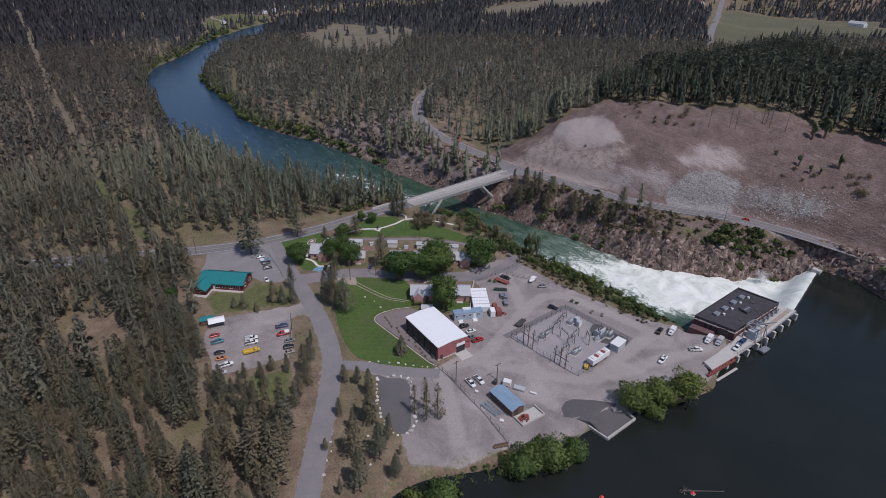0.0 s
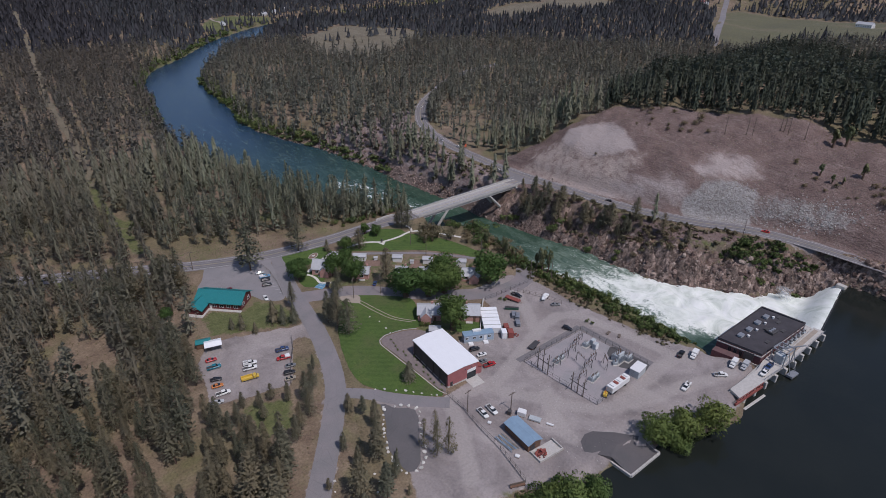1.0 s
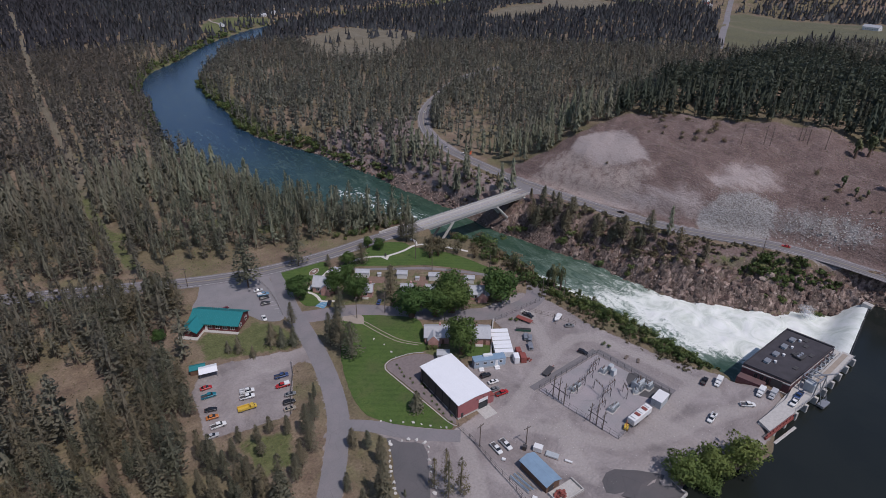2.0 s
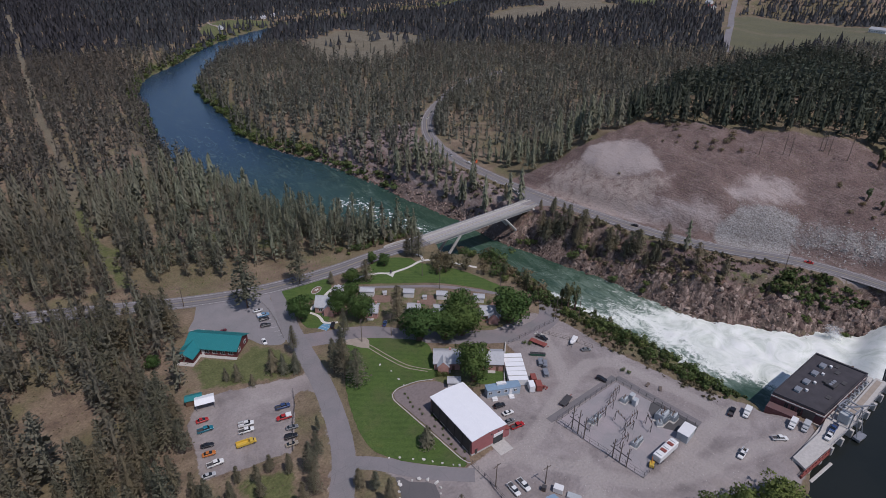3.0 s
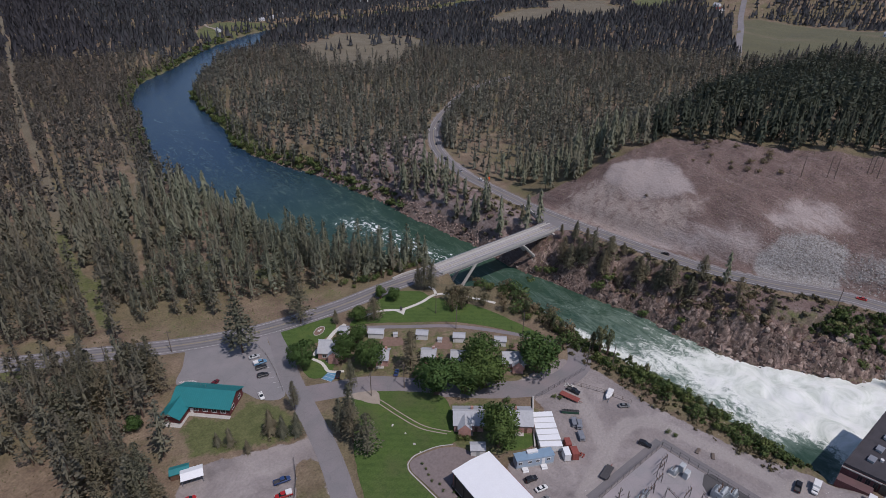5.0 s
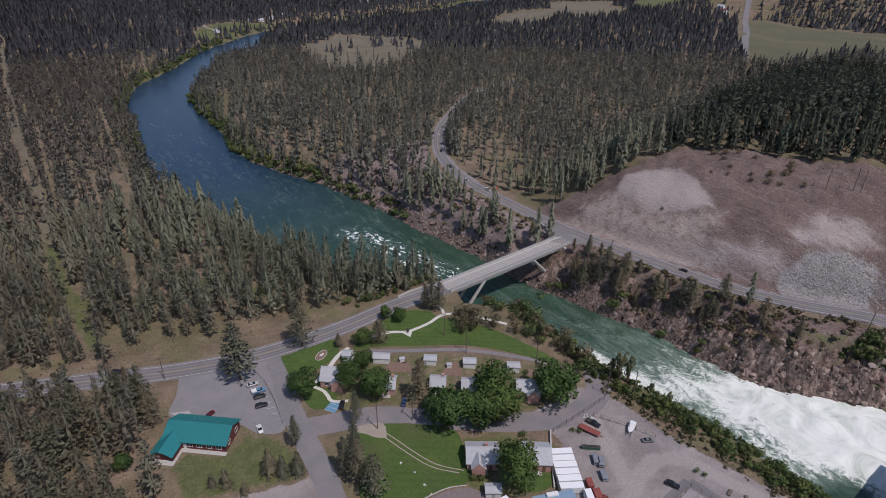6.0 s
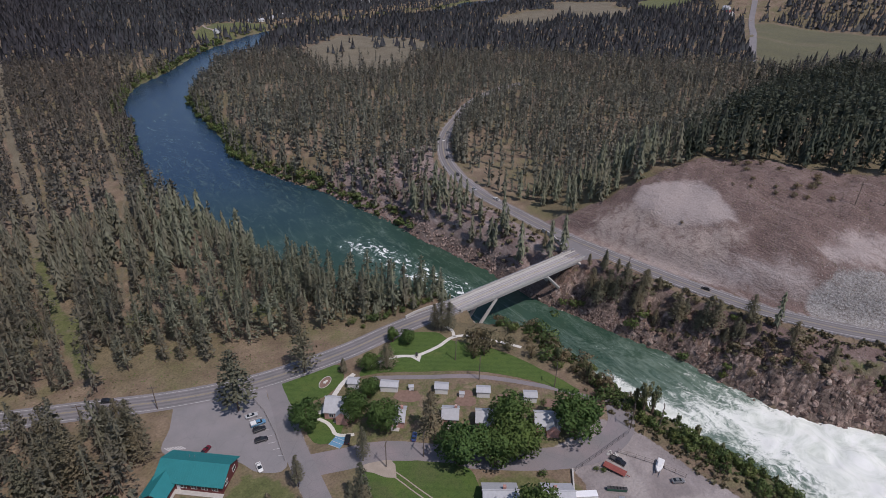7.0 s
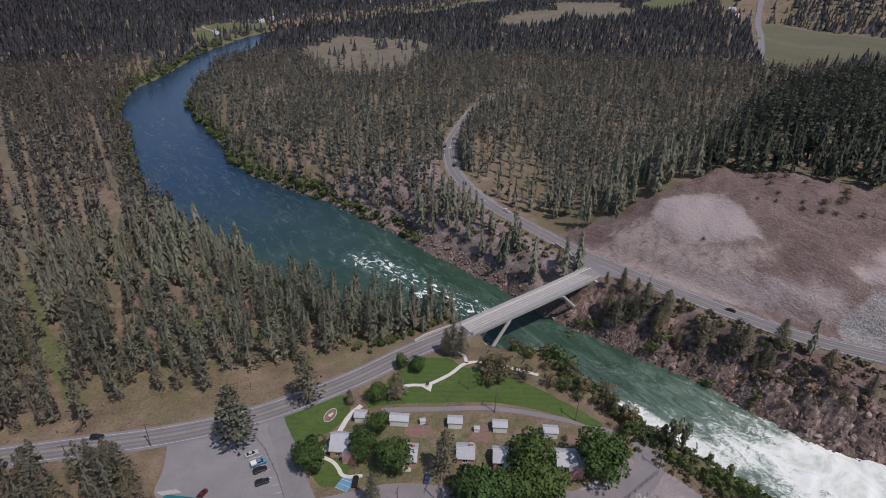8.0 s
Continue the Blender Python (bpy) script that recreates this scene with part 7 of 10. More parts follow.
def vehicle(kind, x, y, turn, colour, label, z=None, group="", cargo=None):
    """A road vehicle facing its own +x."""
    name = {"sedan": "car", "suv": "car", "pickup": "pickup_truck", "van": "van", "truck": "truck"}[kind]
    ob = new(name)
    k = 0.9 / UNIT
    ob.matrix_world = pose(x, y, (hz(x, y) if z is None else z) + 0.03, 0, 0, turn) @ Matrix.Diagonal((k, k, k, 1))
    tagged(ob, label, {"car": "car", "pickup_truck": "pickup truck"}.get(name, name), group)
    c = "car_" + colour
    if kind == "sedan":
        part("body", car_mesh("sedan_body", lambda: hull(bmesh.new(), [(-2.3, 0.75, 0.45, 0.8), (-2.1, 0.88, 0.3, 0.98), (-1.2, 0.9, 0.25, 1.0), (0.8, 0.9, 0.25, 0.97), (1.9, 0.86, 0.28, 0.82), (2.3, 0.7, 0.4, 0.66)]), c), None, ob)
        part("cabin", car_mesh("sedan_cabin", lambda: hull(bmesh.new(), [(-1.7, 0.7, 0.9, 0.98), (-1.0, 0.68, 0.9, 1.4), (0.2, 0.68, 0.9, 1.42), (1.1, 0.7, 0.9, 0.98)]), "glass"), None, ob)
        part("roof", car_mesh("sedan_roof", lambda: hull(bmesh.new(), [(-0.95, 0.62, 1.38, 1.43), (0.15, 0.62, 1.4, 1.46)]), c), None, ob)
        wheels(ob, (-1.4, 1.4), 0.88, 0.33)
        lamps(ob, -2.26, 2.22, 0.8, 0.62)
    elif kind == "suv":
        part("body", car_mesh("suv_body", lambda: hull(bmesh.new(), [(-2.35, 0.85, 0.5, 1.0), (-2.2, 0.94, 0.35, 1.15), (0.9, 0.95, 0.32, 1.12), (2.0, 0.92, 0.35, 1.02), (2.4, 0.78, 0.45, 0.85)]), c), None, ob)
        part("cabin", car_mesh("suv_cabin", lambda: hull(bmesh.new(), [(-2.15, 0.78, 1.08, 1.2), (-1.9, 0.76, 1.08, 1.7), (0.1, 0.76, 1.08, 1.72), (1.0, 0.8, 1.05, 1.14)]), "glass"), None, ob)
        part("roof", car_mesh("suv_roof", lambda: hull(bmesh.new(), [(-1.95, 0.7, 1.68, 1.76), (0.1, 0.7, 1.7, 1.77)]), c), None, ob)
        wheels(ob, (-1.45, 1.45), 0.93)
        lamps(ob, -2.32, 2.34, 0.86, 0.8)
    elif kind == "pickup":
        part("body", car_mesh("pickup_body", lambda: hull(bmesh.new(), [(-2.85, 0.9, 0.5, 0.72), (-2.7, 0.96, 0.42, 0.78), (-0.7, 0.98, 0.4, 0.82), (-0.6, 0.98, 0.4, 1.15), (1.3, 0.98, 0.4, 1.15), (2.5, 0.95, 0.42, 1.06), (2.85, 0.84, 0.5, 0.9)]), c), None, ob)
        part("cargo_bed", car_mesh("pickup_bed", lambda: boxes((-2.75, -0.98, 0.72, -0.72, -0.88, 1.2), (-2.75, 0.88, 0.72, -0.72, 0.98, 1.2), (-2.8, -0.98, 0.72, -2.72, 0.98, 1.2), bevel=0.02), c), None, ob)
        part("bed_floor", car_mesh("pickup_floor", lambda: boxes((-2.72, -0.88, 0.78, -0.72, 0.88, 0.85)), "dark_steel"), None, ob)
        part("cabin", car_mesh("pickup_cabin", lambda: hull(bmesh.new(), [(-0.65, 0.82, 1.1, 1.25), (-0.5, 0.8, 1.1, 1.75), (0.9, 0.8, 1.1, 1.78), (1.55, 0.84, 1.1, 1.18)]), "glass"), None, ob)
        part("roof", car_mesh("pickup_roof", lambda: hull(bmesh.new(), [(-0.55, 0.74, 1.74, 1.82), (0.9, 0.74, 1.76, 1.84)]), c), None, ob)
        wheels(ob, (-1.75, 1.8), 0.97, 0.4)
        lamps(ob, -2.82, 2.8, 0.9, 0.86)
        if cargo == "canopy":
            part("canopy", boxes((-2.75, -0.96, 1.2, -0.7, 0.96, 1.85), bevel=0.08), "white", ob, "white bed canopy")
        elif cargo == "rack":
            part("tool_box", boxes((-2.7, -0.98, 1.2, -0.75, -0.5, 1.75), (-2.7, 0.5, 1.2, -0.75, 0.98, 1.75), bevel=0.04), "white", ob)
            part("ladder_rack", rod(rod(bmesh.new(), (-2.7, -0.6, 2.0), (1.2, -0.6, 2.05), 0.05), (-2.7, 0.6, 2.0), (1.2, 0.6, 2.05), 0.05), "steel", ob)
    else:
        L = 5.6 if kind == "van" else 7.0
        part("chassis", boxes((-L / 2, -0.9, 0.45, L / 2 - 0.4, 0.9, 0.7), bevel=0.03), "dark_steel", ob)
        part("cab", hull(bmesh.new(), [(L / 2 - 2.2, 0.98, 0.5, 1.9), (L / 2 - 1.3, 0.98, 0.5, 2.0), (L / 2 - 0.7, 0.98, 0.5, 1.3), (L / 2, 0.9, 0.55, 1.1)]), c if cargo != "box" else "car_white", ob)
        part("windscreen", hull(bmesh.new(), [(L / 2 - 1.28, 0.86, 1.3, 1.92), (L / 2 - 0.72, 0.86, 1.25, 1.36)]), "glass", ob)
        if cargo == "dump":
            part("dump_bed", boxes((-L / 2, -1.15, 0.7, L / 2 - 2.4, -1.0, 1.7), (-L / 2, 1.0, 0.7, L / 2 - 2.4, 1.15, 1.7), (-L / 2, -1.0, 0.7, L / 2 - 2.4, 1.0, 0.85), (L / 2 - 2.5, -1.0, 0.85, L / 2 - 2.4, 1.0, 2.0), bevel=0.03), "car_yellow", ob, "yellow dump bed")
        else:
            part("box_body", boxes((-L / 2, -1.1, 0.7, L / 2 - 2.2, 1.1, 2.75), bevel=0.06), c, ob)
        wheels(ob, (-L / 2 + 1.3, L / 2 - 1.0), 1.0, 0.42)
        lamps(ob, -L / 2, L / 2, 0.9, 0.85)
    return ob


for args in (
    ("pickup", 44.8, 163.7, -8, "blue", "dark blue pickup truck in the gravel car park"), ("pickup", 43.6, 159.3, 170, "red", "red pickup truck with a white bed canopy", None, "", "canopy"),
    ("sedan", 44.1, 154.5, -9, "grey", "grey car parked beside the fence"), ("suv", 42.6, 151.4, -9, "black", "black car parked beside the fence"), ("sedan", 41.8, 148.7, -6, "tan", "pale tan car at the lot's edge"),
    ("pickup", 33.1, 160.2, -10, "white", "white pickup truck in the middle of the lot"), ("pickup", 33.8, 162.6, -11, "white", "white pickup truck beside another", None, "", "rack"),
    ("truck", 31.7, 155.6, -7, "yellow", "yellow dump truck in the gravel car park", None, "", "dump"), ("pickup", 23.8, 166.7, -5, "teal", "teal blue pickup truck under the trees"),
    ("sedan", 24.0, 170.8, -4, "red", "red car beside the white canopy"), ("sedan", 22.8, 160.6, -12, "black", "black car under the trees"), ("sedan", 22.4, 157.4, -8, "orange", "orange car under the trees"),
    ("pickup", 22.9, 153.2, -3, "white", "white pickup truck at the corner of the lot"), ("sedan", 20.5, 150.2, -5, "silver", "silver car half hidden by pines"),
    ("sedan", 54.9, 216.4, -5, "silver", "silver car in a marked bay"), ("pickup", 55.5, 212.4, -3, "sky", "blue and white pickup truck in a marked bay", None, "", "canopy"), ("suv", 55.0, 209.9, -3, "black", "black car in a marked bay"),
    ("suv", 54.2, 205.9, -8, "black", "black car parked on its own"), ("sedan", 50.7, 197.0, -93, "white", "white car at the end of the car park"), ("sedan", 40.6, 210.4, 35, "maroon", "maroon car behind the lodge"),
    ("pickup", 82.2, 104.4, -91, "white", "white pickup truck in the works yard"), ("pickup", 85.2, 104.1, -90, "white", "white pickup truck beside its twin"),
    ("pickup", 140.7, 79.4, 192, "white", "white utility pickup with racks in the yard", None, "", "rack"), ("pickup", 154.6, 76.9, -35, "white", "white pickup truck near the powerhouse"),
    ("van", 156.0, 87.4, 196, "white", "white box van by the river wall"), ("pickup", 153.0, 90.2, 18, "black", "black pickup truck by the river wall"),
    ("van", 162.6, 77.6, 192, "white", "white box van beside the powerhouse"), ("van", 164.6, 75.0, 192, "silver", "grey box van beside the powerhouse"),
    ("pickup", 169.8, 70.2, 187, "blue", "dark blue pickup truck parked on the concrete deck", 0.98), ("pickup", 165.8, 69.4, 187, "white", "white pickup truck parked on the concrete deck", 0.98), ("suv", 131.9, 121.0, -65, "black", "black car beside the substation"),
    ("suv", 97.8, 129.4, -10, "black", "black car beside the workshop"), ("sedan", 98.1, 125.8, -8, "white", "white car beside the workshop"), ("sedan", 96.2, 123.0, -4, "grey", "dark grey car beside the workshop"),
    ("pickup", 97.0, 120.4, -6, "red", "bright red pickup truck beside the workshop"), ("pickup", 131.0, 147.2, -72, "black", "dark truck beside the flatbed trailer"),
    ("sedan", 139.0, 134.3, -30, "grey", "dark car by the river fence"), ("sedan", 89.9, 184.1, 50, "blue", "blue car on the cottage lane"), ("suv", 74.0, 193.2, 56, "black", "dark car in an accessible bay"),
    ("suv", 21.5, 245.0, -24, "black", "dark car on the west road"),
):
    vehicle(*args)
for x, y, turn, kind, colour in ((261.5, 417.5, 226, "suv", "grey"), (248.5, 403, 222, "sedan", "white"), (229, 371, 238, "suv", "black"), (216.5, 342, 252, "pickup", "black"), (211, 318, 262, "sedan", "silver"), (212, 300, 88, "pickup", "white")):
    vehicle(kind, x, y, turn, colour, "car waiting in line on the highway", None, "highway traffic")
for x, y, turn, colour in ((221, 183, 106, "black"), (251, 119.5, 110, "red")):
    vehicle("sedan", x, y, turn, colour, "car driving along the highway", None, "highway traffic")

# flat trailers, a boat and pallets in the yard
for x, y, turn, L in ((128.0, 145.8, -70, 6.0), (115.6, 120.1, 18, 5.0)):
    ob = thing("flatbed_trailer", "worn steel flatbed trailer parked on gravel", "trailer", (x, y, 0), turn, "flatbed trailers")
    part("bed", boxes((-L / 2, -1.0, 0.7, L / 2, 1.0, 0.86), bevel=0.03), "rust" if L > 5.5 else "dark_steel", ob)
    part("frame", boxes((-L / 2, -0.9, 0.5, L / 2, -0.75, 0.7), (-L / 2, 0.75, 0.5, L / 2, 0.9, 0.7), (L / 2, -0.08, 0.5, L / 2 + 1.1, 0.08, 0.62)), "rust", ob)
    for dx in (-0.5, 0.4):
        for s in (-1, 1):
            part("wheel", rod(bmesh.new(), (dx - 0.8, s * 0.95 - 0.1, 0.36), (dx - 0.8, s * 0.95 + 0.1, 0.36), 0.36, 0.36, 12), "tyre", ob)
ob = thing("boat", "small white boat on a trailer by the fence", "boat", (138.6, 139.9, 0), 205)
part("hull", hull(bmesh.new(), [(-2.4, 0.85, 0.5, 1.25), (0, 0.95, 0.45, 1.25), (1.6, 0.6, 0.6, 1.32), (2.6, 0.15, 1.0, 1.4)]), "white", ob)
part("cabin", hull(bmesh.new(), [(-1.0, 0.7, 1.2, 1.75), (0.4, 0.6, 1.2, 1.8), (1.0, 0.4, 1.2, 1.35)]), "white", ob)
part("trailer_frame", boxes((-2.3, -0.7, 0.3, 3.2, -0.6, 0.5), (-2.3, 0.6, 0.3, 3.2, 0.7, 0.5), (-0.9, -1.0, 0.25, -0.7, 1.0, 0.4)), "steel", ob)
for s in (-1, 1):
    part("wheel", rod(bmesh.new(), (-0.8, s * 1.0 - 0.1, 0.32), (-0.8, s * 1.0 + 0.1, 0.32), 0.32, 0.32, 12), "tyre", ob)
for i in range(6):
    ob = thing("waste_bin", "dark green lidded waste bin in a row", "bin", (122.0 + i * 0.62, 142.4 - i * 0.5, 0), -38 + 4 * (i % 2), "waste bins")
    part("body", hull(bmesh.new(), [(-0.5, 0.38, 0.05, 0.9), (0.5, 0.44, 0.05, 1.0)]), "car_green", ob)
    part("lid", boxes((-0.55, -0.46, 1.0, 0.55, 0.46, 1.08), bevel=0.03), "dark_steel", ob)
for x, y, turn in ((119.2, 132.6, 60), (121.4, 137.4, 55), (121.9, 136.0, 50)):
    ob = thing("storage_rack", "low grey steel storage rack on gravel", "rack", (x, y, 0), turn, "yard racks")
    bm = bmesh.new()
    for dx in (-1.5, 0, 1.5):
        for dy in (-0.7, 0.7):
            rod(bm, (dx, dy, 0), (dx, dy, 1.3), 0.05, sides=5)
    part("posts", bm, "steel", ob)
    for z in (0.5, 1.25):
        part("shelf", boxes((-1.55, -0.75, z, 1.55, 0.75, z + 0.07)), "steel", ob)
for i, (x, y) in enumerate(((142.2, 111.6), (144.0, 108.2))):
    ob = thing("crate", "low dark wooden skid at the roadside", "crate", (x, y, 0), 15 + 20 * i, "roadside crates")
    part("box", boxes((-1.1, -0.4, 0.1, 1.1, 0.4, 0.4), bevel=0.03), "pole", ob)
    part("skid", boxes((-0.8, -0.5, 0, -0.6, 0.5, 0.1), (0.6, -0.5, 0, 0.8, 0.5, 0.1)), "wood", ob)
heap("rubble_heap", (131.5, 149.5, 0), 1.6, 0.6, "white_stone", "pale heap of broken concrete", "rubble heap", 26, 0.5, 4)
heap("scrap_heap", (114.6, 128.2, 0), 0.9, 0.7, "rust", "small heap of rusty drums and scrap", "scrap heap", 14, 0.5, 5)
# stores beside the blue-roofed shed
for i in range(7):
    ob = thing("pipe_bundle", "bundle of pale blue-grey steel pipes", "pipes", (79.8 + 0.42 * i, 92.4 + 0.15 * (i % 3), 0.05), 95 + (i % 3) * 2, "pipe store")
    bm = bmesh.new()
    for j in range(3):
        rod(bm, (-3.4 + 0.4 * (i % 2), (j - 1) * 0.13, 0.1 + 0.1 * (j == 1)), (3.2, (j - 1) * 0.13, 0.1 + 0.1 * (j == 1)), 0.075, sides=6)
    part("pipe", bm, ("steel", "blue_roof", "dirt")[i % 3], ob)
for x, y, w, d, h, mat, lab in ((91.4, 98.2, 2.4, 1.8, 1.6, "white", "white storage cabinet"), (93.2, 94.6, 3.4, 1.7, 0.7, "grey_paint", "grey stack of steel grating"), (95.4, 90.8, 2.0, 0.6, 0.5, "white", "white plastic pipe stack"), (88.6, 100.4, 1.1, 1.1, 1.4, "dark_steel", "black drum rack"), (81.6, 100.6, 1.0, 0.8, 0.6, "white", "white bin bag pile"), (80.4, 87.2, 1.2, 1.0, 0.5, "white", "white pallet load")):
    ob = thing("stored_goods", lab + " in the works yard", "stores", (x, y, 0), -58, "stored goods")
    part("load", boxes((-w / 2, -d / 2, 0.14, w / 2, d / 2, h), bevel=0.05), mat, ob)
    part("pallet", boxes((-w / 2, -d / 2, 0, w / 2, -d / 2 + 0.12, 0.14), (-w / 2, d / 2 - 0.12, 0, w / 2, d / 2, 0.14)), "wood", ob)
ob = thing("canopy_shelter", "white fabric canopy shelter in the car park", "shelter", (26.4, 176.9, 0), -10)
part("cover", gable_roof(5.0, 3.6, 0.6, 0.2, 0.06), "white_roof", ob).location = (0, 0, 2.3)
for x in (-2.4, 2.4):
    for y in (-1.7, 1.7):
        part("pole", rod(bmesh.new(), (x, y, 0), (x, y, 2.3), 0.06), "steel", ob)
ob = thing("tool_shed", "small teal-roofed shed under the pines", "shed", (24.0, 180.0, 0), -12)
part("wall", gable_walls(4.4, 2.6, 2.0, 0.5), "wood", ob)
part("roof", gable_roof(4.4, 2.6, 0.5, 0.2), "teal_roof", ob).location = (0, 0, 2.0)

# ---- substation ----
SUB = [(107.6, 115.6), (135.2, 118.0), (139.2, 92.8), (112.4, 89.0)]
sheet("pavement", [(p[0], p[1]) for p in SUB], 0.06, "pad", "pale gravel pad of the electrical substation", "gravel pad", closed=False)
ribbon("pavement", [(106.2, 117.2), (136.6, 119.8)], 2.2, 0.05, "edge_gravel", "dark gravel strip beside the substation fence", category="gravel strip")
ribbon("pavement", [(136.9, 119.4), (141.2, 92.4)], 2.6, 0.055, "edge_gravel", "dark gravel strip beside the substation fence", category="gravel strip")
sheet("pavement", [(131.0, 100.0), (133.4, 104.3), (136.6, 105.8), (138.6, 105.0), (139.6, 98.0), (140.2, 92.5), (136.9, 91.2), (133.0, 91.8), (133.2, 94.6), (131.2, 97.0)], 0.09, "dark_pad", "fresh dark gravel round the big transformer", "gravel pad", jitter=0.15, closed=False)


def fence(points, height, label, spacing=2.6, rails=(0.1, 0.55, 1.0), material="dark_steel", category="fence"):
    """A wire fence: posts, rails and thin wires."""
    ob = thing("fence", label, category)
    pts = [Vector((*p, 0)) for p in points]
    for a, b in zip(pts[:-1], pts[1:]):
        n = max(1, round((b - a).length / spacing))
        for i in range(n + 1):
            p = a.lerp(b, i / n)
            z = hz(p.x, p.y)
            part("post", rod(bmesh.new(), (p.x, p.y, z - 0.2), (p.x, p.y, z + height + 0.08), 0.055, sides=5), material, ob)
        for k in rails:
            part("rail", rod(bmesh.new(), (a.x, a.y, hz(a.x, a.y) + height * k), (b.x, b.y, hz(b.x, b.y) + height * k), 0.035, sides=4), material, ob)
    return ob


fence(SUB + SUB[:1], 2.0, "dark wire fence round the substation")
fence([(78.3, 116.5), (78.7, 109.2), (78.2, 99.7), (78.2, 91.5), (76.8, 79.8)], 1.7, "dark wire fence along the works yard")
fence([(119.3, 151.3), (127.2, 151.6), (141.5, 152.5)], 1.6, "wire fence at the top of the yard")
fence([(133.5, 149.5), (138.5, 141.5), (141.8, 134.0)], 1.4, "pale timber fence above the river", material="pole")
fence([(41.2, 146.3), (44.6, 155.5), (48.2, 163.0), (49.8, 168.6)], 1.2, "low wire fence beside the car park")
fence([(57.3, 225), (58.5, 216), (58.2, 206), (57.0, 196)], 0.9, "low fence beside the asphalt car park", 2.2, (0.9,), "pole")
ob = thing("retaining_wall", "low pale concrete wall beside the containers", "wall")
bm = bmesh.new()
for a, b in (((106.0, 137.0), (112.5, 145.0)), ((112.5, 145.0), (118.8, 152.0))):
    v = Vector((b[0] - a[0], b[1] - a[1], 0))
    box(bm, 0, -0.2, -0.2, v.length, 0.2, 0.8, 0.03, pose(a[0], a[1], 0, 0, 0, math.degrees(math.atan2(v.y, v.x))))
part("wall", bm, "concrete", ob)


def power_frame(x, y, turn, h, label):
    """A row of three tall poles with arms and insulators."""
    ob = thing("pole_frame", label, "power pole", (x, y, 0.05), turn, "substation frames")
    for i in (-1, 0, 1):
        pl = part("pole", rod(bmesh.new(), (i * 2.15, 0, 0), (i * 2.15, 0, h - 0.8 * abs(i)), 0.17, 0.12), "pole", ob)
        part("arm", rod(bmesh.new(), (i * 2.15, -0.9, h * 0.72), (i * 2.15, 0.9, h * 0.72), 0.07, sides=5), "dark_steel", pl)
        for s in (-0.8, 0.8):
            part("insulator", rod(bmesh.new(), (i * 2.15, s, h * 0.72), (i * 2.15, s, h * 0.72 + 0.55), 0.1, 0.07), "dark_steel", pl)
    part("crossbeam", boxes((-3.2, -0.1, h * 0.45, 3.2, 0.1, h * 0.45 + 0.18)), "dark_steel", ob)
    part("brace", rod(bmesh.new(), (-3.0, -1.6, 0.2), (-2.15, 0, h * 0.42), 0.06, sides=5), "dark_steel", ob)
    for s in (-2.4, 1.4):
        part("switch", rod(bmesh.new(), (s, 0.1, h * 0.5), (s + 1.0, 0.7, h * 0.66), 0.05, sides=5), "dark_steel", ob)


power_frame(109.4, 109.2, -86, 8.6, "row of tall weathered poles with switches")
power_frame(111.2, 96.0, -84, 7.4, "row of weathered poles with switches near the fence")


def steel_frame(x, y, turn, w, h):
    ob = thing("bus_frame", "dark steel bus frame with hanging insulators", "power frame", (x, y, 0.05), turn, "bus frames")
    for sx in (-1, 1):
        part("post", rod(bmesh.new(), (sx * w / 2, 0, 0), (sx * w / 2, 0, h), 0.1, 0.08, 5), "dark_steel", ob)
        part("brace", rod(bmesh.new(), (sx * w / 2, 0.9, 0), (sx * w / 2, 0, h * 0.8), 0.05, sides=4), "dark_steel", ob)
    part("beam", rod(bmesh.new(), (-w / 2, 0, h), (w / 2, 0, h), 0.09, sides=5), "dark_steel", ob)
    for i in range(3):
        xx = -w / 2 + w * (i + 0.5) / 3
        part("insulator", rod(bmesh.new(), (xx, 0, h), (xx, 0, h + 0.8), 0.12, 0.07, 7), "wood", ob)
        part("switch_arm", rod(bmesh.new(), (xx - 0.3, 0.1, h + 0.75), (xx + 0.6, 0.5, h + 1.15), 0.045, sides=4), "dark_steel", ob)


for x, y, t, w, h in ((114.4, 108.0, 4, 3.4, 2.6), (119.0, 109.3, 6, 3.6, 3.0), (123.4, 110.3, 6, 3.6, 3.2), (127.3, 112.5, 6, 3.2, 2.8), (117.0, 99.4, 6, 3.6, 2.8), (121.6, 101.6, 4, 3.8, 3.2), (125.8, 103.6, 8, 3.6, 3.0), (127.6, 99.8, 60, 3.4, 3.2), (121.8, 105.0, 80, 4.2, 3.4), (130.3, 113.8, 6, 3.0, 2.6)):
    steel_frame(x, y, t, w, h)


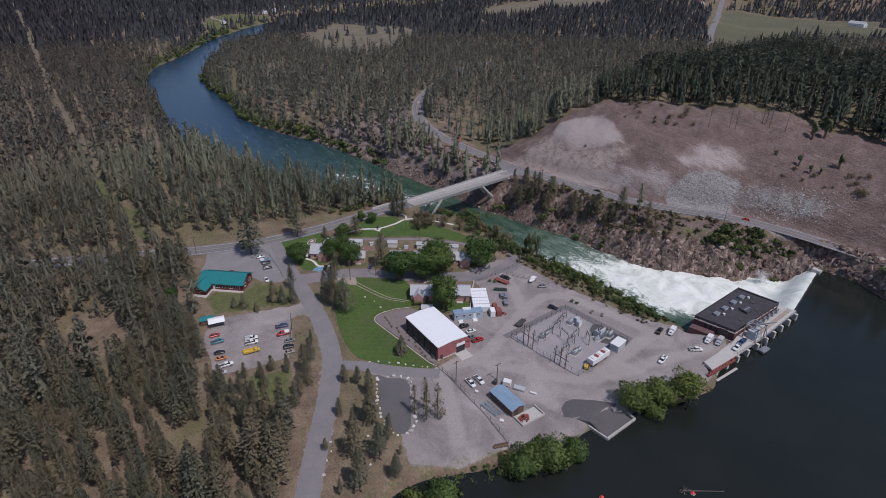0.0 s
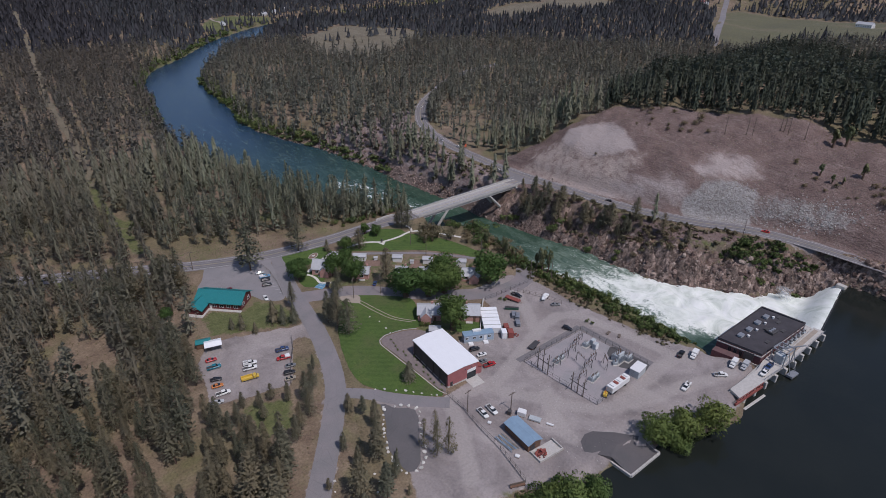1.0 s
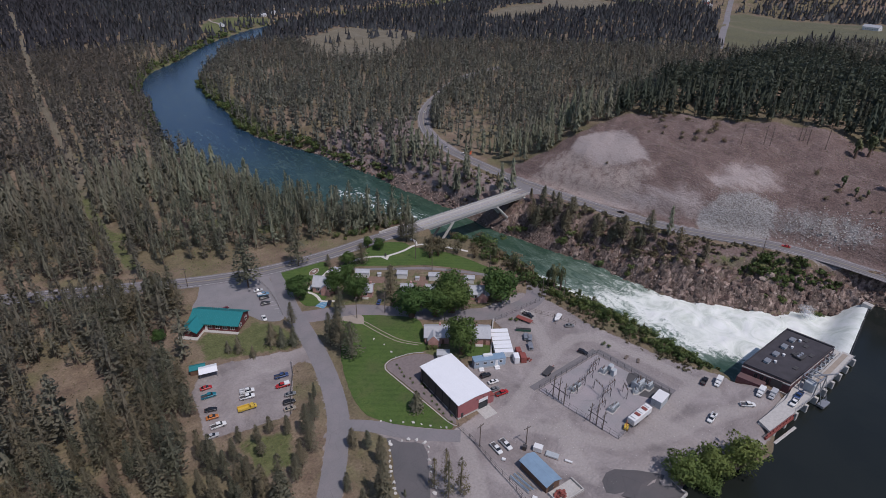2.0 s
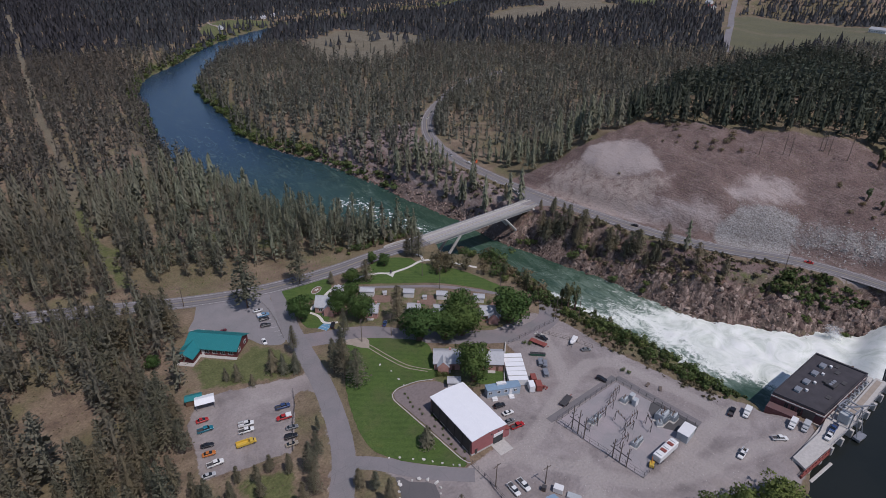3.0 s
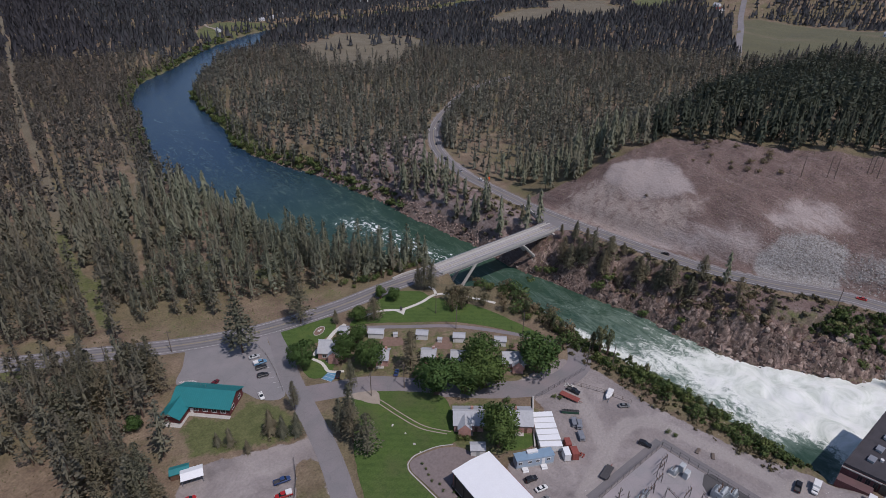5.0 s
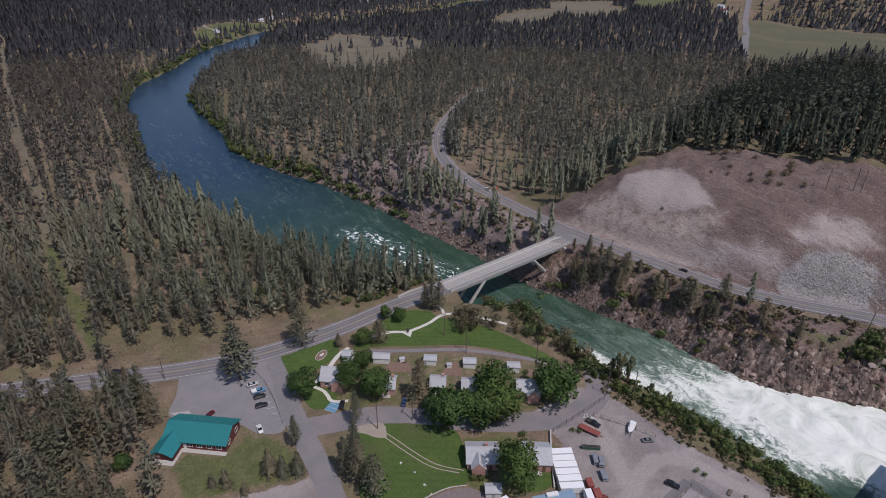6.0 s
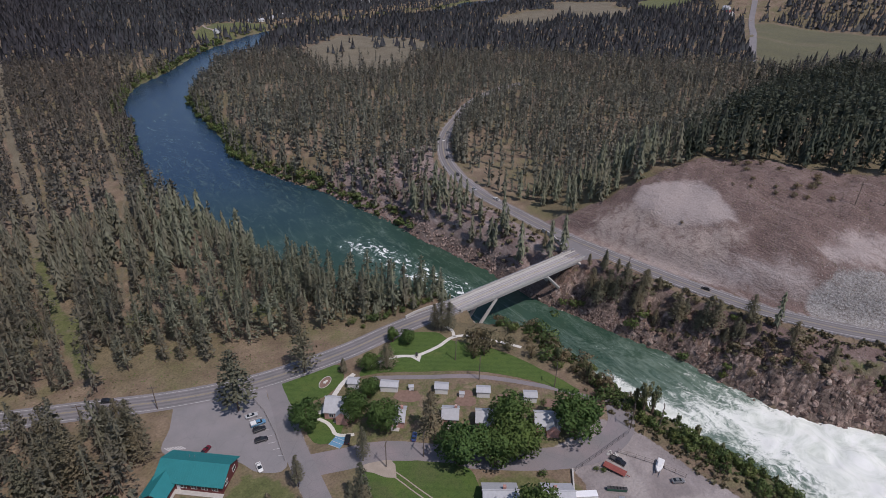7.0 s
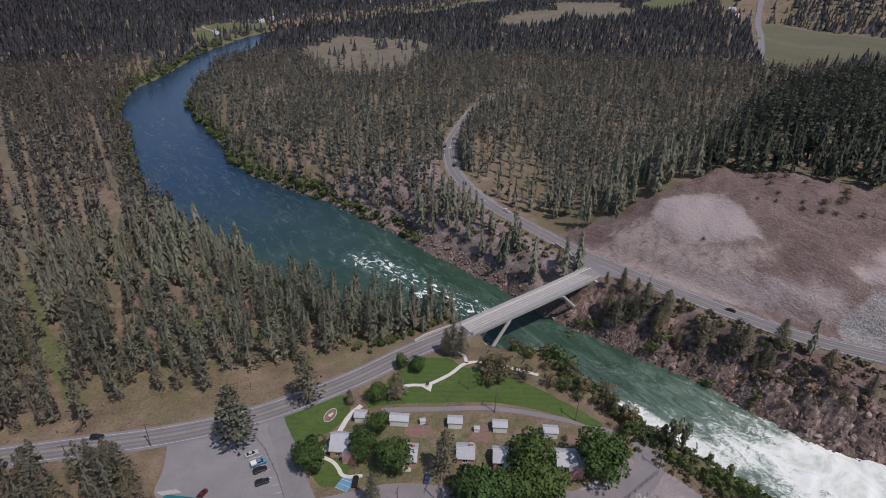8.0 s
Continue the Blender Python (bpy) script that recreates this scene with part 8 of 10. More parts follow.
def transformer(x, y, turn, s, label):
    """A tank with cooling fins, bushings and an oil drum, on a plinth."""
    ob = thing("transformer", label, "transformer", (x, y, 0.06), turn, "transformers")
    part("plinth", boxes((-1.6 * s, -1.2 * s, -0.1, 1.6 * s, 1.2 * s, 0.2), bevel=0.04), "concrete", ob)
    part("tank", boxes((-1.1 * s, -0.7 * s, 0.2, 1.1 * s, 0.7 * s, 1.9 * s), bevel=0.08), "grey_paint", ob)
    for sy in (-1, 1):
        for i in range(6):
            xx = (-0.9 + 0.36 * i) * s
            part("cooling_fin", boxes((xx - 0.05 * s, sy * 0.95 * s - 0.24 * s, 0.4, xx + 0.05 * s, sy * 0.95 * s + 0.24 * s, 1.6 * s)), "grey_paint", ob)
    for i in (-1, 0, 1):
        part("bushing", rod(bmesh.new(), (i * 0.65 * s, 0.1, 1.9 * s), (i * 0.75 * s, 0.3 * s, 2.9 * s), 0.13 * s, 0.06 * s, 8), "wood", ob)
    part("oil_drum", rod(bmesh.new(), (-1.0 * s, -0.5 * s, 2.2 * s), (1.0 * s, -0.5 * s, 2.2 * s), 0.25 * s, 0.25 * s, 10), "grey_paint", ob)


transformer(133.4, 99.6, 8, 1.45, "large grey transformer with cooling fins and bushings")
transformer(136.2, 98.0, 8, 1.0, "grey transformer beside the large one")
transformer(131.2, 98.8, 50, 0.7, "small grey transformer on fresh gravel")
transformer(116.0, 109.8, 15, 0.8, "pale breaker tank set among frames")
transformer(118.6, 110.3, 15, 0.7, "pale breaker tank beside its twin")
transformer(119.2, 97.4, 12, 0.85, "pale breaker tank near the south poles")
transformer(121.4, 97.8, 12, 0.7, "pale breaker tank in a row")
transformer(130.2, 110.6, 10, 0.85, "pale grey breaker tank near the north corner")
for x, y in ((132.8, 110.0), (131.9, 108.0)):
    ob = thing("switch_cabinet", "pale grey switch cabinet on the gravel pad", "cabinet", (x, y, 0.06), 8, "switch cabinets")
    part("case", boxes((-0.9, -0.6, 0, 0.9, 0.6, 2.2), bevel=0.04), "grey_paint", ob)
    part("door", boxes((-0.8, -0.64, 0.15, 0.8, -0.6, 2.05), bevel=0.01), "white", ob)
ob = thing("control_building", "plain pale grey control building in the substation", "building", (133.6, 92.0, 0.06), 12)
part("wall", boxes((-2.5, -1.5, -0.1, 2.5, 1.5, 2.6), bevel=0.03), "grey_paint", ob)
part("roof", boxes((-2.65, -1.65, 2.6, 2.65, 1.65, 2.74), bevel=0.03), "white", ob)
door(ob, -2.5, 0.4, 0.0, "-x", "grey_paint", 0.9, 1.8)
ob = thing("mobile_unit", "white equipment trailer with rusty roof gear", "trailer", (123.2, 90.9, 0.06), 6)
part("body", boxes((-4.4, -1.15, 0.8, 4.4, 1.15, 2.7), bevel=0.05), "white", ob)
part("chassis", boxes((-4.4, -1.0, 0.45, 4.4, 1.0, 0.8)), "dark_steel", ob)
for i in range(5):
    part("roof_gear", boxes((-3.6 + i * 1.7, -0.8, 2.7, -2.6 + i * 1.7, 0.8, 3.0), bevel=0.04), "rust" if i % 2 else "white", ob)
for dx in (-3.2, -2.2, 2.6):
    for s in (-1, 1):
        part("wheel", rod(bmesh.new(), (dx, s * 1.0 - 0.1, 0.4), (dx, s * 1.0 + 0.1, 0.4), 0.4, 0.4, 12), "tyre", ob)
ob = thing("lift_machine", "small yellow lifting machine beside the trailer", "machine", (117.2, 90.4, 0.06), 30)
part("body", boxes((-0.9, -0.6, 0.35, 0.9, 0.6, 1.2), bevel=0.08), "car_yellow", ob)
part("arm", rod(bmesh.new(), (-0.3, 0, 1.1), (1.6, 0.2, 1.9), 0.12, 0.08), "car_orange", ob)
for dx in (-0.6, 0.6):
    for s in (-1, 1):
        part("wheel", rod(bmesh.new(), (dx, s * 0.6 - 0.1, 0.33), (dx, s * 0.6 + 0.1, 0.33), 0.33, 0.33, 12), "tyre", ob)

# ---- utility poles and wires ----


def utility_pole(x, y, h, turn, label="weathered wooden utility pole with a crossarm", material="pole"):
    ob = thing("utility_pole", label, "utility pole", (x, y, hz(x, y)), turn, "utility poles")
    part("shaft", rod(bmesh.new(), (0, 0, -0.5), (0, 0, h), 0.16, 0.1), material, ob)
    arm = part("crossarm", boxes((-1.2, -0.07, h - 0.75, 1.2, 0.07, h - 0.6)), "pole", ob)
    for dx in (-1.1, -0.5, 0.5, 1.1):
        part("insulator", rod(bmesh.new(), (dx, 0, h - 0.6), (dx, 0, h - 0.35), 0.06, 0.04, 6), "dark_steel", arm)
    return ob


for x, y, h, t in ((119.1, 205.6, 8.5, 40), (119.7, 193.6, 9.5, 40), (137.4, 178.1, 9.5, 50), (33.1, 234.2, 8.5, -20), (14.5, 238.0, 8, -20), (78.5, 179.5, 9, 40), (88.5, 177.0, 9, 40), (79.2, 107.8, 8, 10), (90.2, 101.6, 6.5, 0), (143.5, 153.5, 9, 40), (150.5, 149, 9, 40),
                   (204.5, 184.5, 9, 10), (214.8, 152.0, 9, 20), (205.0, 207.5, 9, 10), (57.5, 238.2, 8, -20), (236.2, 121.5, 9, 25)):
    utility_pole(x, y, h, t)
for x, y in ((276.6, 163.5), (283.5, 156.3), (285.5, 154.3), (296.7, 147.1), (298.3, 146), (297.2, 143.3), (296.5, 134.8)):
    utility_pole(x, y, 9.5, 30, "tall bare pole standing on the open hill")

# ---- park and cottage details ----
ribbon("path", [(70.4, 205.4), (72.0, 202.4), (72.3, 199.5), (72.2, 197.3), (73.6, 195.6), (76.5, 194.2)], 1.1, 0.12, "path", "pale concrete front path from the parking bays", category="path", step=0.7)
path = ribbon("path", [(71.5, 206.8), (73, 208.2), (77, 210.5), (83, 215.3), (88, 217.3)], 1.5, 0.11, "path", "curving pale concrete footpath to the cottage", category="path", step=1.0)
ribbon("path", [(93, 217.8), (100, 218.4), (105, 217), (109, 214.6), (113.5, 214.3), (119, 214.8), (123, 216), (126, 216.2), (130, 214.4), (136, 207.6), (142, 199)], 1.3, 0.11, "path", "pale concrete footpath through the park", category="path", step=1.0)
ribbon("path", [(126, 216.2), (127.5, 219.5), (127, 223)], 1.1, 0.11, "path", "short spur of pale footpath", category="path", step=1.0)
sheet("pavement", [(107.2, 215.6), (111.8, 214.6), (108.6, 211.2)], 0.12, "path", "small triangular concrete plaza in the park", "plaza", closed=False)
ob = thing("park_sculpture", "small dark monument on the concrete plaza", "monument", (109.2, 213.9, 0.12), 20)
part("plinth", boxes((-0.5, -0.4, 0, 0.5, 0.4, 0.5), bevel=0.05), "concrete", ob)
part("block", hull(bmesh.new(), [(-0.35, 0.3, 0.5, 1.4), (0, 0.35, 0.5, 1.9), (0.4, 0.25, 0.5, 1.2)]), "dark_steel", ob)
ob = thing("flower_bed", "oval flower bed with pale kerb and rocks", "flower bed", (78.6, 218.6, 0.07), 38)
bm = bmesh.new()
for i in range(20):
    a0, a1 = 2 * math.pi * i / 20, 2 * math.pi * (i + 1) / 20
    rod(bm, (2.8 * math.cos(a0), 1.5 * math.sin(a0), 0.06), (2.8 * math.cos(a1), 1.5 * math.sin(a1), 0.06), 0.12, sides=5)
part("kerb", bm, "concrete", ob)
bm = bmesh.new()
bm.faces.new([bm.verts.new((2.7 * math.cos(a * math.pi / 10), 1.4 * math.sin(a * math.pi / 10), 0.05)) for a in range(20)])
part("soil", bm, "soil", ob)
part("rockery", boxes((-0.8, -0.5, 0, 0.1, 0.4, 0.5), (0.2, -0.6, 0, 0.9, 0.1, 0.35), bevel=0.12), "white_stone", ob)
sheet("pavement", [(69.0, 194.8), (72.8, 196.9), (74.6, 193.9), (70.9, 191.8)], 0.1, "blue_paint", "blue painted accessible parking bays", "parking bay", closed=False)
for i in range(4):
    a, b = (69.0 + 1.27 * i, 194.8 + 0.7 * i), (70.9 + 1.27 * i, 191.8 + 0.7 * i)
    ribbon("bay_line", [a, b], 0.14, 0.13, "white_line", "white line of an accessible bay", category="line", step=1.5)
for i in range(8):
    ribbon("bay_line", [(53.2 + 0.14 * i * 3, 218.0 - i * 2.8), (57.2 + 0.05 * i, 217.4 - i * 2.8)], 0.14, 0.09, "white_line", "white painted parking line", category="line", step=2)
for i in range(7):
    ribbon("bay_line", [(31.6 + i * 0.62, 217.4 - i * 0.25), (32.6 + i * 0.62, 215.6 - i * 0.25)], 0.28, 0.09, "white_line", "white hatched marking by the lodge", category="line", step=2)
sheet("flower_border", [(73.9, 149.3), (76.2, 151.7), (80.5, 151.6), (85.5, 150.4), (89.5, 147.5), (90.4, 142.5), (86, 139.8), (79.8, 139.3), (79.7, 130), (79.8, 120), (78.6, 117.8), (77.6, 121), (76.4, 130), (75.2, 140)], 0.1, "bed_gravel", "bare planting bed along the workshop", "flower bed", jitter=0.1)
kerb = ribbon("kerb", [(88, 150), (84, 151.8), (79.5, 152.4), (76.2, 152.2), (73.5, 149.6), (74.2, 142), (75.7, 131), (77.2, 119.5), (78.4, 117.2)], 0.3, 0.16, "concrete", "thin pale kerb round the planting bed", category="kerb", step=1.0)
rng = np.random.default_rng(12)
for i in range(16):
    x, y = 76.2 + 2.6 * rng.uniform(0, 1) , 119 + i * 2.0
    tree(SHRUB[i % 3], min(x + (0 if y > 140 else 1.0), 79.2), y, 0.8, 0.9, "small green shrub in the planting bed", "bush", "bed shrubs", z=0.15)
for x, y, h, w in ((90.5, 150.5, 2.0, 0.9), (92.2, 149.4, 2.0, 0.9), (129.5, 174.5, 1.8, 0.9), (111, 155, 2, 1), (125.4, 147.2, 1.4, 1), (124.2, 148.6, 1.4, 1), (141.0, 120.3, 1.7, 0.8), (141.6, 118.4, 1.6, 0.8)):
    tree(SHRUB[0], x, y, h, w, "rounded green garden bush beside a house", "bush", "garden bushes")
for x, y, sx, sy in ((97, 199.5, 6.5, 4), (110.5, 188.2, 5, 3.5), (112.8, 190.5, 3.5, 2.2), (121, 183, 4, 2.4), (131, 174, 3.5, 3)):
    a = radians(-37)
    c, s = math.cos(a), math.sin(a)
    sheet("garden_soil", [(x + c * u * sx / 2 - s * v * sy / 2, y + s * u * sx / 2 + c * v * sy / 2) for u, v in ((-1, -1), (1, -1), (1, 1), (-1, 1))], 0.06, "soil", "bare reddish garden soil behind the cottages", "garden", step=1, jitter=0.3)
for i, (x, y) in enumerate(((110.8, 190.6), (99.5, 201.5))):
    ob = thing("garden_shed", "tiny pale garden hut among the plots", "shed", (x, y, 0.05), -37 + 10 * i, "garden huts")
    part("wall", gable_walls(1.5, 1.3, 1.2, 0.35), "white", ob)
    part("roof", gable_roof(1.5, 1.3, 0.35, 0.12), "grey_roof", ob).location = (0, 0, 1.2)

# tyre track across the lawn, and signs
for off in (-0.75, 0.75):
    ribbon("track", [(77 + off, 181.5), (79.5 + off, 175), (81.5 + off, 168), (84.5 + off, 160), (89.5 + off, 154.2)], 0.34, 0.10, "dirt", "worn wheel track across the lawn", category="track", step=1.5)
sheet("track_mouth", [(72.5, 183.2), (80.5, 180.6), (79, 175), (77, 176.5)], 0.09, "dirt", "bare earth where the track leaves the lane", "track", jitter=0.2)
ob = thing("road_sign", "orange roadwork sign on a post by the highway", "sign", (214.6, 296.0, hz(214.6, 296.0)), 200)
part("board", boxes((-0.9, -0.05, 1.0, 0.9, 0.05, 2.8), bevel=0.02), "orange", ob).rotation_euler = (0, 0, 0)
part("post", rod(bmesh.new(), (0, 0.06, 0), (0, 0.06, 2.4), 0.05), "steel", ob)

# boat ramp wall
rw = thing("ramp_wall", "pale concrete kerb wall round the boat ramp", "wall")
for a, b in (((101.0, 73.6), (101.8, 67.3)), ((101.8, 67.3), (114.4, 68.2)), ((114.4, 68.2), (113.0, 74.4))):
    v = Vector((b[0] - a[0], b[1] - a[1], 0))
    bm = bmesh.new()
    n = max(2, round(v.length / 1.6))
    for i in range(n):
        part("block", box(bmesh.new(), i * v.length / n + 0.05, -0.25, -3.2, (i + 1) * v.length / n - 0.05, 0.25, -1.35, 0.04), "concrete", rw).matrix_local = pose(a[0], a[1], 0, 0, 0, math.degrees(math.atan2(v.y, v.x)))
ob = thing("bench_stand", "dark timber frame stand by the shore", "bench", (74.3, 79.9, 0), -18)
part("seat", boxes((-2.0, -0.35, 0.4, 2.0, 0.35, 0.5)), "wood", ob)
for x in (-1.7, 0, 1.7):
    part("leg", boxes((x - 0.08, -0.3, 0, x + 0.08, 0.3, 0.4)), "wood", ob)
part("back_rail", boxes((-2.0, 0.3, 0.5, 2.0, 0.4, 1.1)), "pole", ob)
for x, y in ((86.3, 55.1), (106.3, 43.4)):
    ob = thing("buoy", "small red buoy floating on the reservoir", "buoy", (x, y, -2.25), 0, "buoys")
    part("float", rod(rod(bmesh.new(), (0, 0, -0.2), (0, 0, 0.45), 0.55, 0.5, 12), (0, 0, 0.45), (0, 0, 0.75), 0.5, 0.15, 12), "red", ob)
    part("ring", rod(bmesh.new(), (0, 0, 0.05), (0, 0, 0.2), 0.6, 0.6, 12), "white", ob)
ob = thing("driftwood", "tangle of grey drift logs and twigs at the buoy", "driftwood", (104.8, 45.0, -2.25), 10)
rng = np.random.default_rng(3)
for i in range(9):
    a = rng.uniform(0, 6.28)
    L = rng.uniform(1.0, 3.6)
    part("branch", rod(bmesh.new(), (-L * math.cos(a) * 0.4, -L * math.sin(a) * 0.5, 0.0), (L * math.cos(a) * 0.6, L * math.sin(a) * 0.6, rng.uniform(0.1, 1.7)), 0.11, 0.04, 5), "pole", ob)
part("log", rod(bmesh.new(), (1.0, -0.6, 0.1), (7.6, -7.0, 0.12), 0.14, 0.08, 6), "pole", ob)


# ---- stones ----
def stone_mesh(seed, material):
    bm = bmesh.new()
    bmesh.ops.create_icosphere(bm, subdivisions=1, radius=1.0)
    rng = np.random.default_rng(seed)
    for v in bm.verts:
        v.co *= rng.uniform(0.55, 1.35)
        v.co.z *= 0.8
    return mesh_of(bm, "stone", material)


STONES = {m: [stone_mesh(s, m) for s in range(4)] for m in ("stone", "white_stone")}


def stone(x, y, r, material, label, group, sink=0.3):
    ob = new("boulder", STONES[material][int(RNG.integers(0, 4))])
    ob.matrix_world = pose(x, y, hz(x, y) + r * (0.55 - sink), *RNG.uniform(-20, 20, 2), RNG.uniform(0, 360)) @ Matrix.Diagonal((r, r * RNG.uniform(0.7, 1.1), r, 1))
    return tagged(ob, label, "boulder", group)


def along(points, gap, size, material, label, group, wander=0.3):
    pts = smooth_line(points, gap)
    for p in pts:
        stone(p[0] + RNG.uniform(-wander, wander), p[1] + RNG.uniform(-wander, wander), size * RNG.uniform(0.6, 1.3), material, label, group)


along([(60.0, 122.5), (57.3, 118), (54.6, 112), (52.9, 107), (52.6, 102), (53.2, 98.4)], 1.5, 0.55, "white_stone", "white boulder edging the gravel turnaround", "edging boulders")
along([(63.0, 121), (67.4, 117), (65.4, 111.5), (62.6, 105.5), (59.0, 98.8), (55.6, 97.8)], 1.7, 0.55, "white_stone", "white boulder edging the gravel turnaround", "edging boulders")
along([(61.8, 130.6), (66.7, 126.5), (72.0, 121.5), (75.6, 118.2)], 2.4, 0.4, "white_stone", "small white rock along the lawn's edge", "lawn rocks")
along([(77.5, 165.5), (78.8, 161), (79.8, 156.3), (79.7, 152.8)], 2.8, 0.4, "white_stone", "small white rock on the lawn", "lawn rocks", 0.8)
along([(31, 97), (34, 101), (37, 106)], 2.6, 0.4, "white_stone", "small white rock beside the road", "lawn rocks", 0.5)
along([(47, 103), (45, 97), (40, 92)], 2.4, 0.4, "white_stone", "small white rock beside the road", "lawn rocks", 0.5)
along([(185.5, 218), (189.5, 206), (191.5, 200), (195, 192)], 1.6, 0.5, "stone", "tan boulder on the river's edge", "shore boulders", 1.2)
along([(191, 203), (197, 184), (200, 168), (201, 150), (204, 136), (211, 124), (219, 113), (231, 104), (242, 96)], 2.2, 0.6, "stone", "dark broken rock at the foot of the cliff", "cliff boulders", 1.6)
along([(203, 165), (205, 150), (209, 138), (217, 126), (224, 114), (234, 106)], 4.5, 0.9, "stone", "brown rock outcrop on the cliff face", "cliff boulders", 3.0)
along([(158, 384), (163, 362), (169, 340), (172, 318), (177, 297), (179, 279), (183, 262)], 3.5, 1.0, "stone", "rock on the far river bank", "bank rocks", 2.0)
along([(244, 92), (249, 86), (252, 80), (256, 70), (260, 60)], 1.8, 1.3, "stone", "rock beside the spillway", "cliff boulders", 1.8)
along([(172.5, 95), (171.5, 104)], 1.6, 0.7, "white_stone", "pale boulder on the river's edge", "shore boulders", 0.8)


def strew(name, n, place, size, material, label, seed):
    """Very many small stones in one mesh."""
    rng = np.random.default_rng(seed)
    x, y = place(rng, n)
    z = sample(ZZ, x, y)
    base = np.array([(1, 0, -0.2), (-0.5, 0.85, -0.2), (-0.5, -0.85, -0.2), (0.1, 0.05, 0.75)])
    if name == "rubble_scatter":
        ok = sample(COVER["sand"], x, y) + sample(COVER["pale"], x, y) < 0.5
        x, y, z, n = x[ok], y[ok], z[ok], int(ok.sum())
    s = size * rng.uniform(0.4, 1.5, n) ** 1.3
    a = rng.uniform(0, 6.28, n)
    bx = base[None, :, 0] * np.cos(a)[:, None] - base[None, :, 1] * np.sin(a)[:, None]
    by = base[None, :, 0] * np.sin(a)[:, None] + base[None, :, 1] * np.cos(a)[:, None]
    bx, by = bx + rng.normal(0, 0.25, bx.shape), by + rng.normal(0, 0.25, by.shape)
    v = np.stack([bx * s[:, None] + x[:, None], by * s[:, None] + y[:, None], base[None, :, 2] * s[:, None] + z[:, None]], -1).reshape(-1, 3)
    f = np.array([(0, 1, 3), (1, 2, 3), (2, 0, 3)])
    me = mesh_from(name, v, (f[None] + 4 * np.arange(n)[:, None, None]).reshape(-1, 3))
    me.shade_flat()
    me.materials.append(M[material])
    return tagged(new(name, me), label, "stones", kind="stuff")


def blob(cx, cy, rx_, ry_, turn=0.0):
    def place(rng, n):
        u, v = rng.normal(0, 0.5, n) * rx_, rng.normal(0, 0.5, n) * ry_
        c, s = math.cos(radians(turn)), math.sin(radians(turn))
        return cx + u * c - v * s, cy + u * s + v * c
    return place


def outcrop(x, y, r, h, base):
    """An angular block of cliff rock, taller than wide."""
    bm = bmesh.new()
    for k in range(18):
        a, u = RNG.uniform(0, 6.28), RNG.uniform(0, 1)
        w = r * (1.0 - 0.45 * u) * RNG.uniform(0.75, 1.15)
        bm.verts.new((w * math.cos(a), w * 0.8 * math.sin(a), h * (round(u * 3) / 3 * 0.85 + RNG.uniform(0, 0.15)) - 0.4))
    bmesh.ops.convex_hull(bm, input=bm.verts[:])
    ob = new("rock_outcrop", mesh_of(bm, "rock_outcrop", "cliff"))
    ob.matrix_world = pose(x, y, base, RNG.uniform(-8, 8), RNG.uniform(-8, 8), RNG.uniform(0, 360))
    return tagged(ob, "jagged tan rock outcrop at the foot of the cliff", "rock", "cliff outcrops")


def cliff_material():
    b = Mat("cliff_face", 0.95)
    stone_c = b.ramp(b.noise(0.45, 8, 0.72, distort=0.5), [(0.3, (0.075, 0.05, 0.042)), (0.48, (0.17, 0.122, 0.1)), (0.62, (0.28, 0.215, 0.18)), (0.78, (0.44, 0.375, 0.32))])
    soil_c = b.ramp(b.noise(0.5, 6, 0.7), [(0.3, (0.075, 0.044, 0.034)), (0.55, (0.13, 0.083, 0.065)), (0.75, (0.18, 0.13, 0.092))])
    soil_c = b.mix(b.step(b.noise(0.25, 6, 0.7), 0.52, 0.66), soil_c, (0.12, 0.105, 0.048))
    show = b.math("ADD", b.attr("bare"), b.math("MULTIPLY", b.math("SUBTRACT", b.noise(0.2, 6, 0.7), 0.5), 1.6))
    steep = b.math("SUBTRACT", 1.0, b.step(b.slope(), 0.45, 0.8))
    c = b.mix(b.step(b.math("ADD", show, b.math("MULTIPLY", steep, 0.5)), 0.4, 0.75), soil_c, stone_c)
    c = b.mix(0.75, c, b.ramp(b.attr("piece"), [(0.12, 0.3), (0.5, 1.05), (0.85, 2.3)]), "MULTIPLY")
    c = b.mix(b.math("MULTIPLY", b.step(b.noise(0.8, 5, 0.7), 0.54, 0.64), 0.6), c, (0.06, 0.05, 0.035))
    b.color(c).bump(b.noise(1.6, 7, 0.75), 0.6, 1.0)
    return b.m


M["cliff_face"] = cliff_material()
CLIFF = smooth_line([(184, 229), (186, 223), (190, 210), (192, 198), (197, 183), (199, 170), (200, 154), (201, 143), (204, 133), (208, 124), (216, 117), (221, 109), (232, 101), (240, 94), (247, 88), (252, 81), (254, 75), (252.5, 66), (248.5, 55), (246, 40)], 0.45)
way = np.gradient(CLIFF[:, :2], axis=0)
for _ in range(24):
    way = np.concatenate([way[:1], (way[:-2] + way[1:-1] * 2 + way[2:]) / 4, way[-1:]])
way /= np.linalg.norm(way, axis=1)[:, None]
DICE = np.random.default_rng(5).uniform(0, 1, (3, 64, 64))


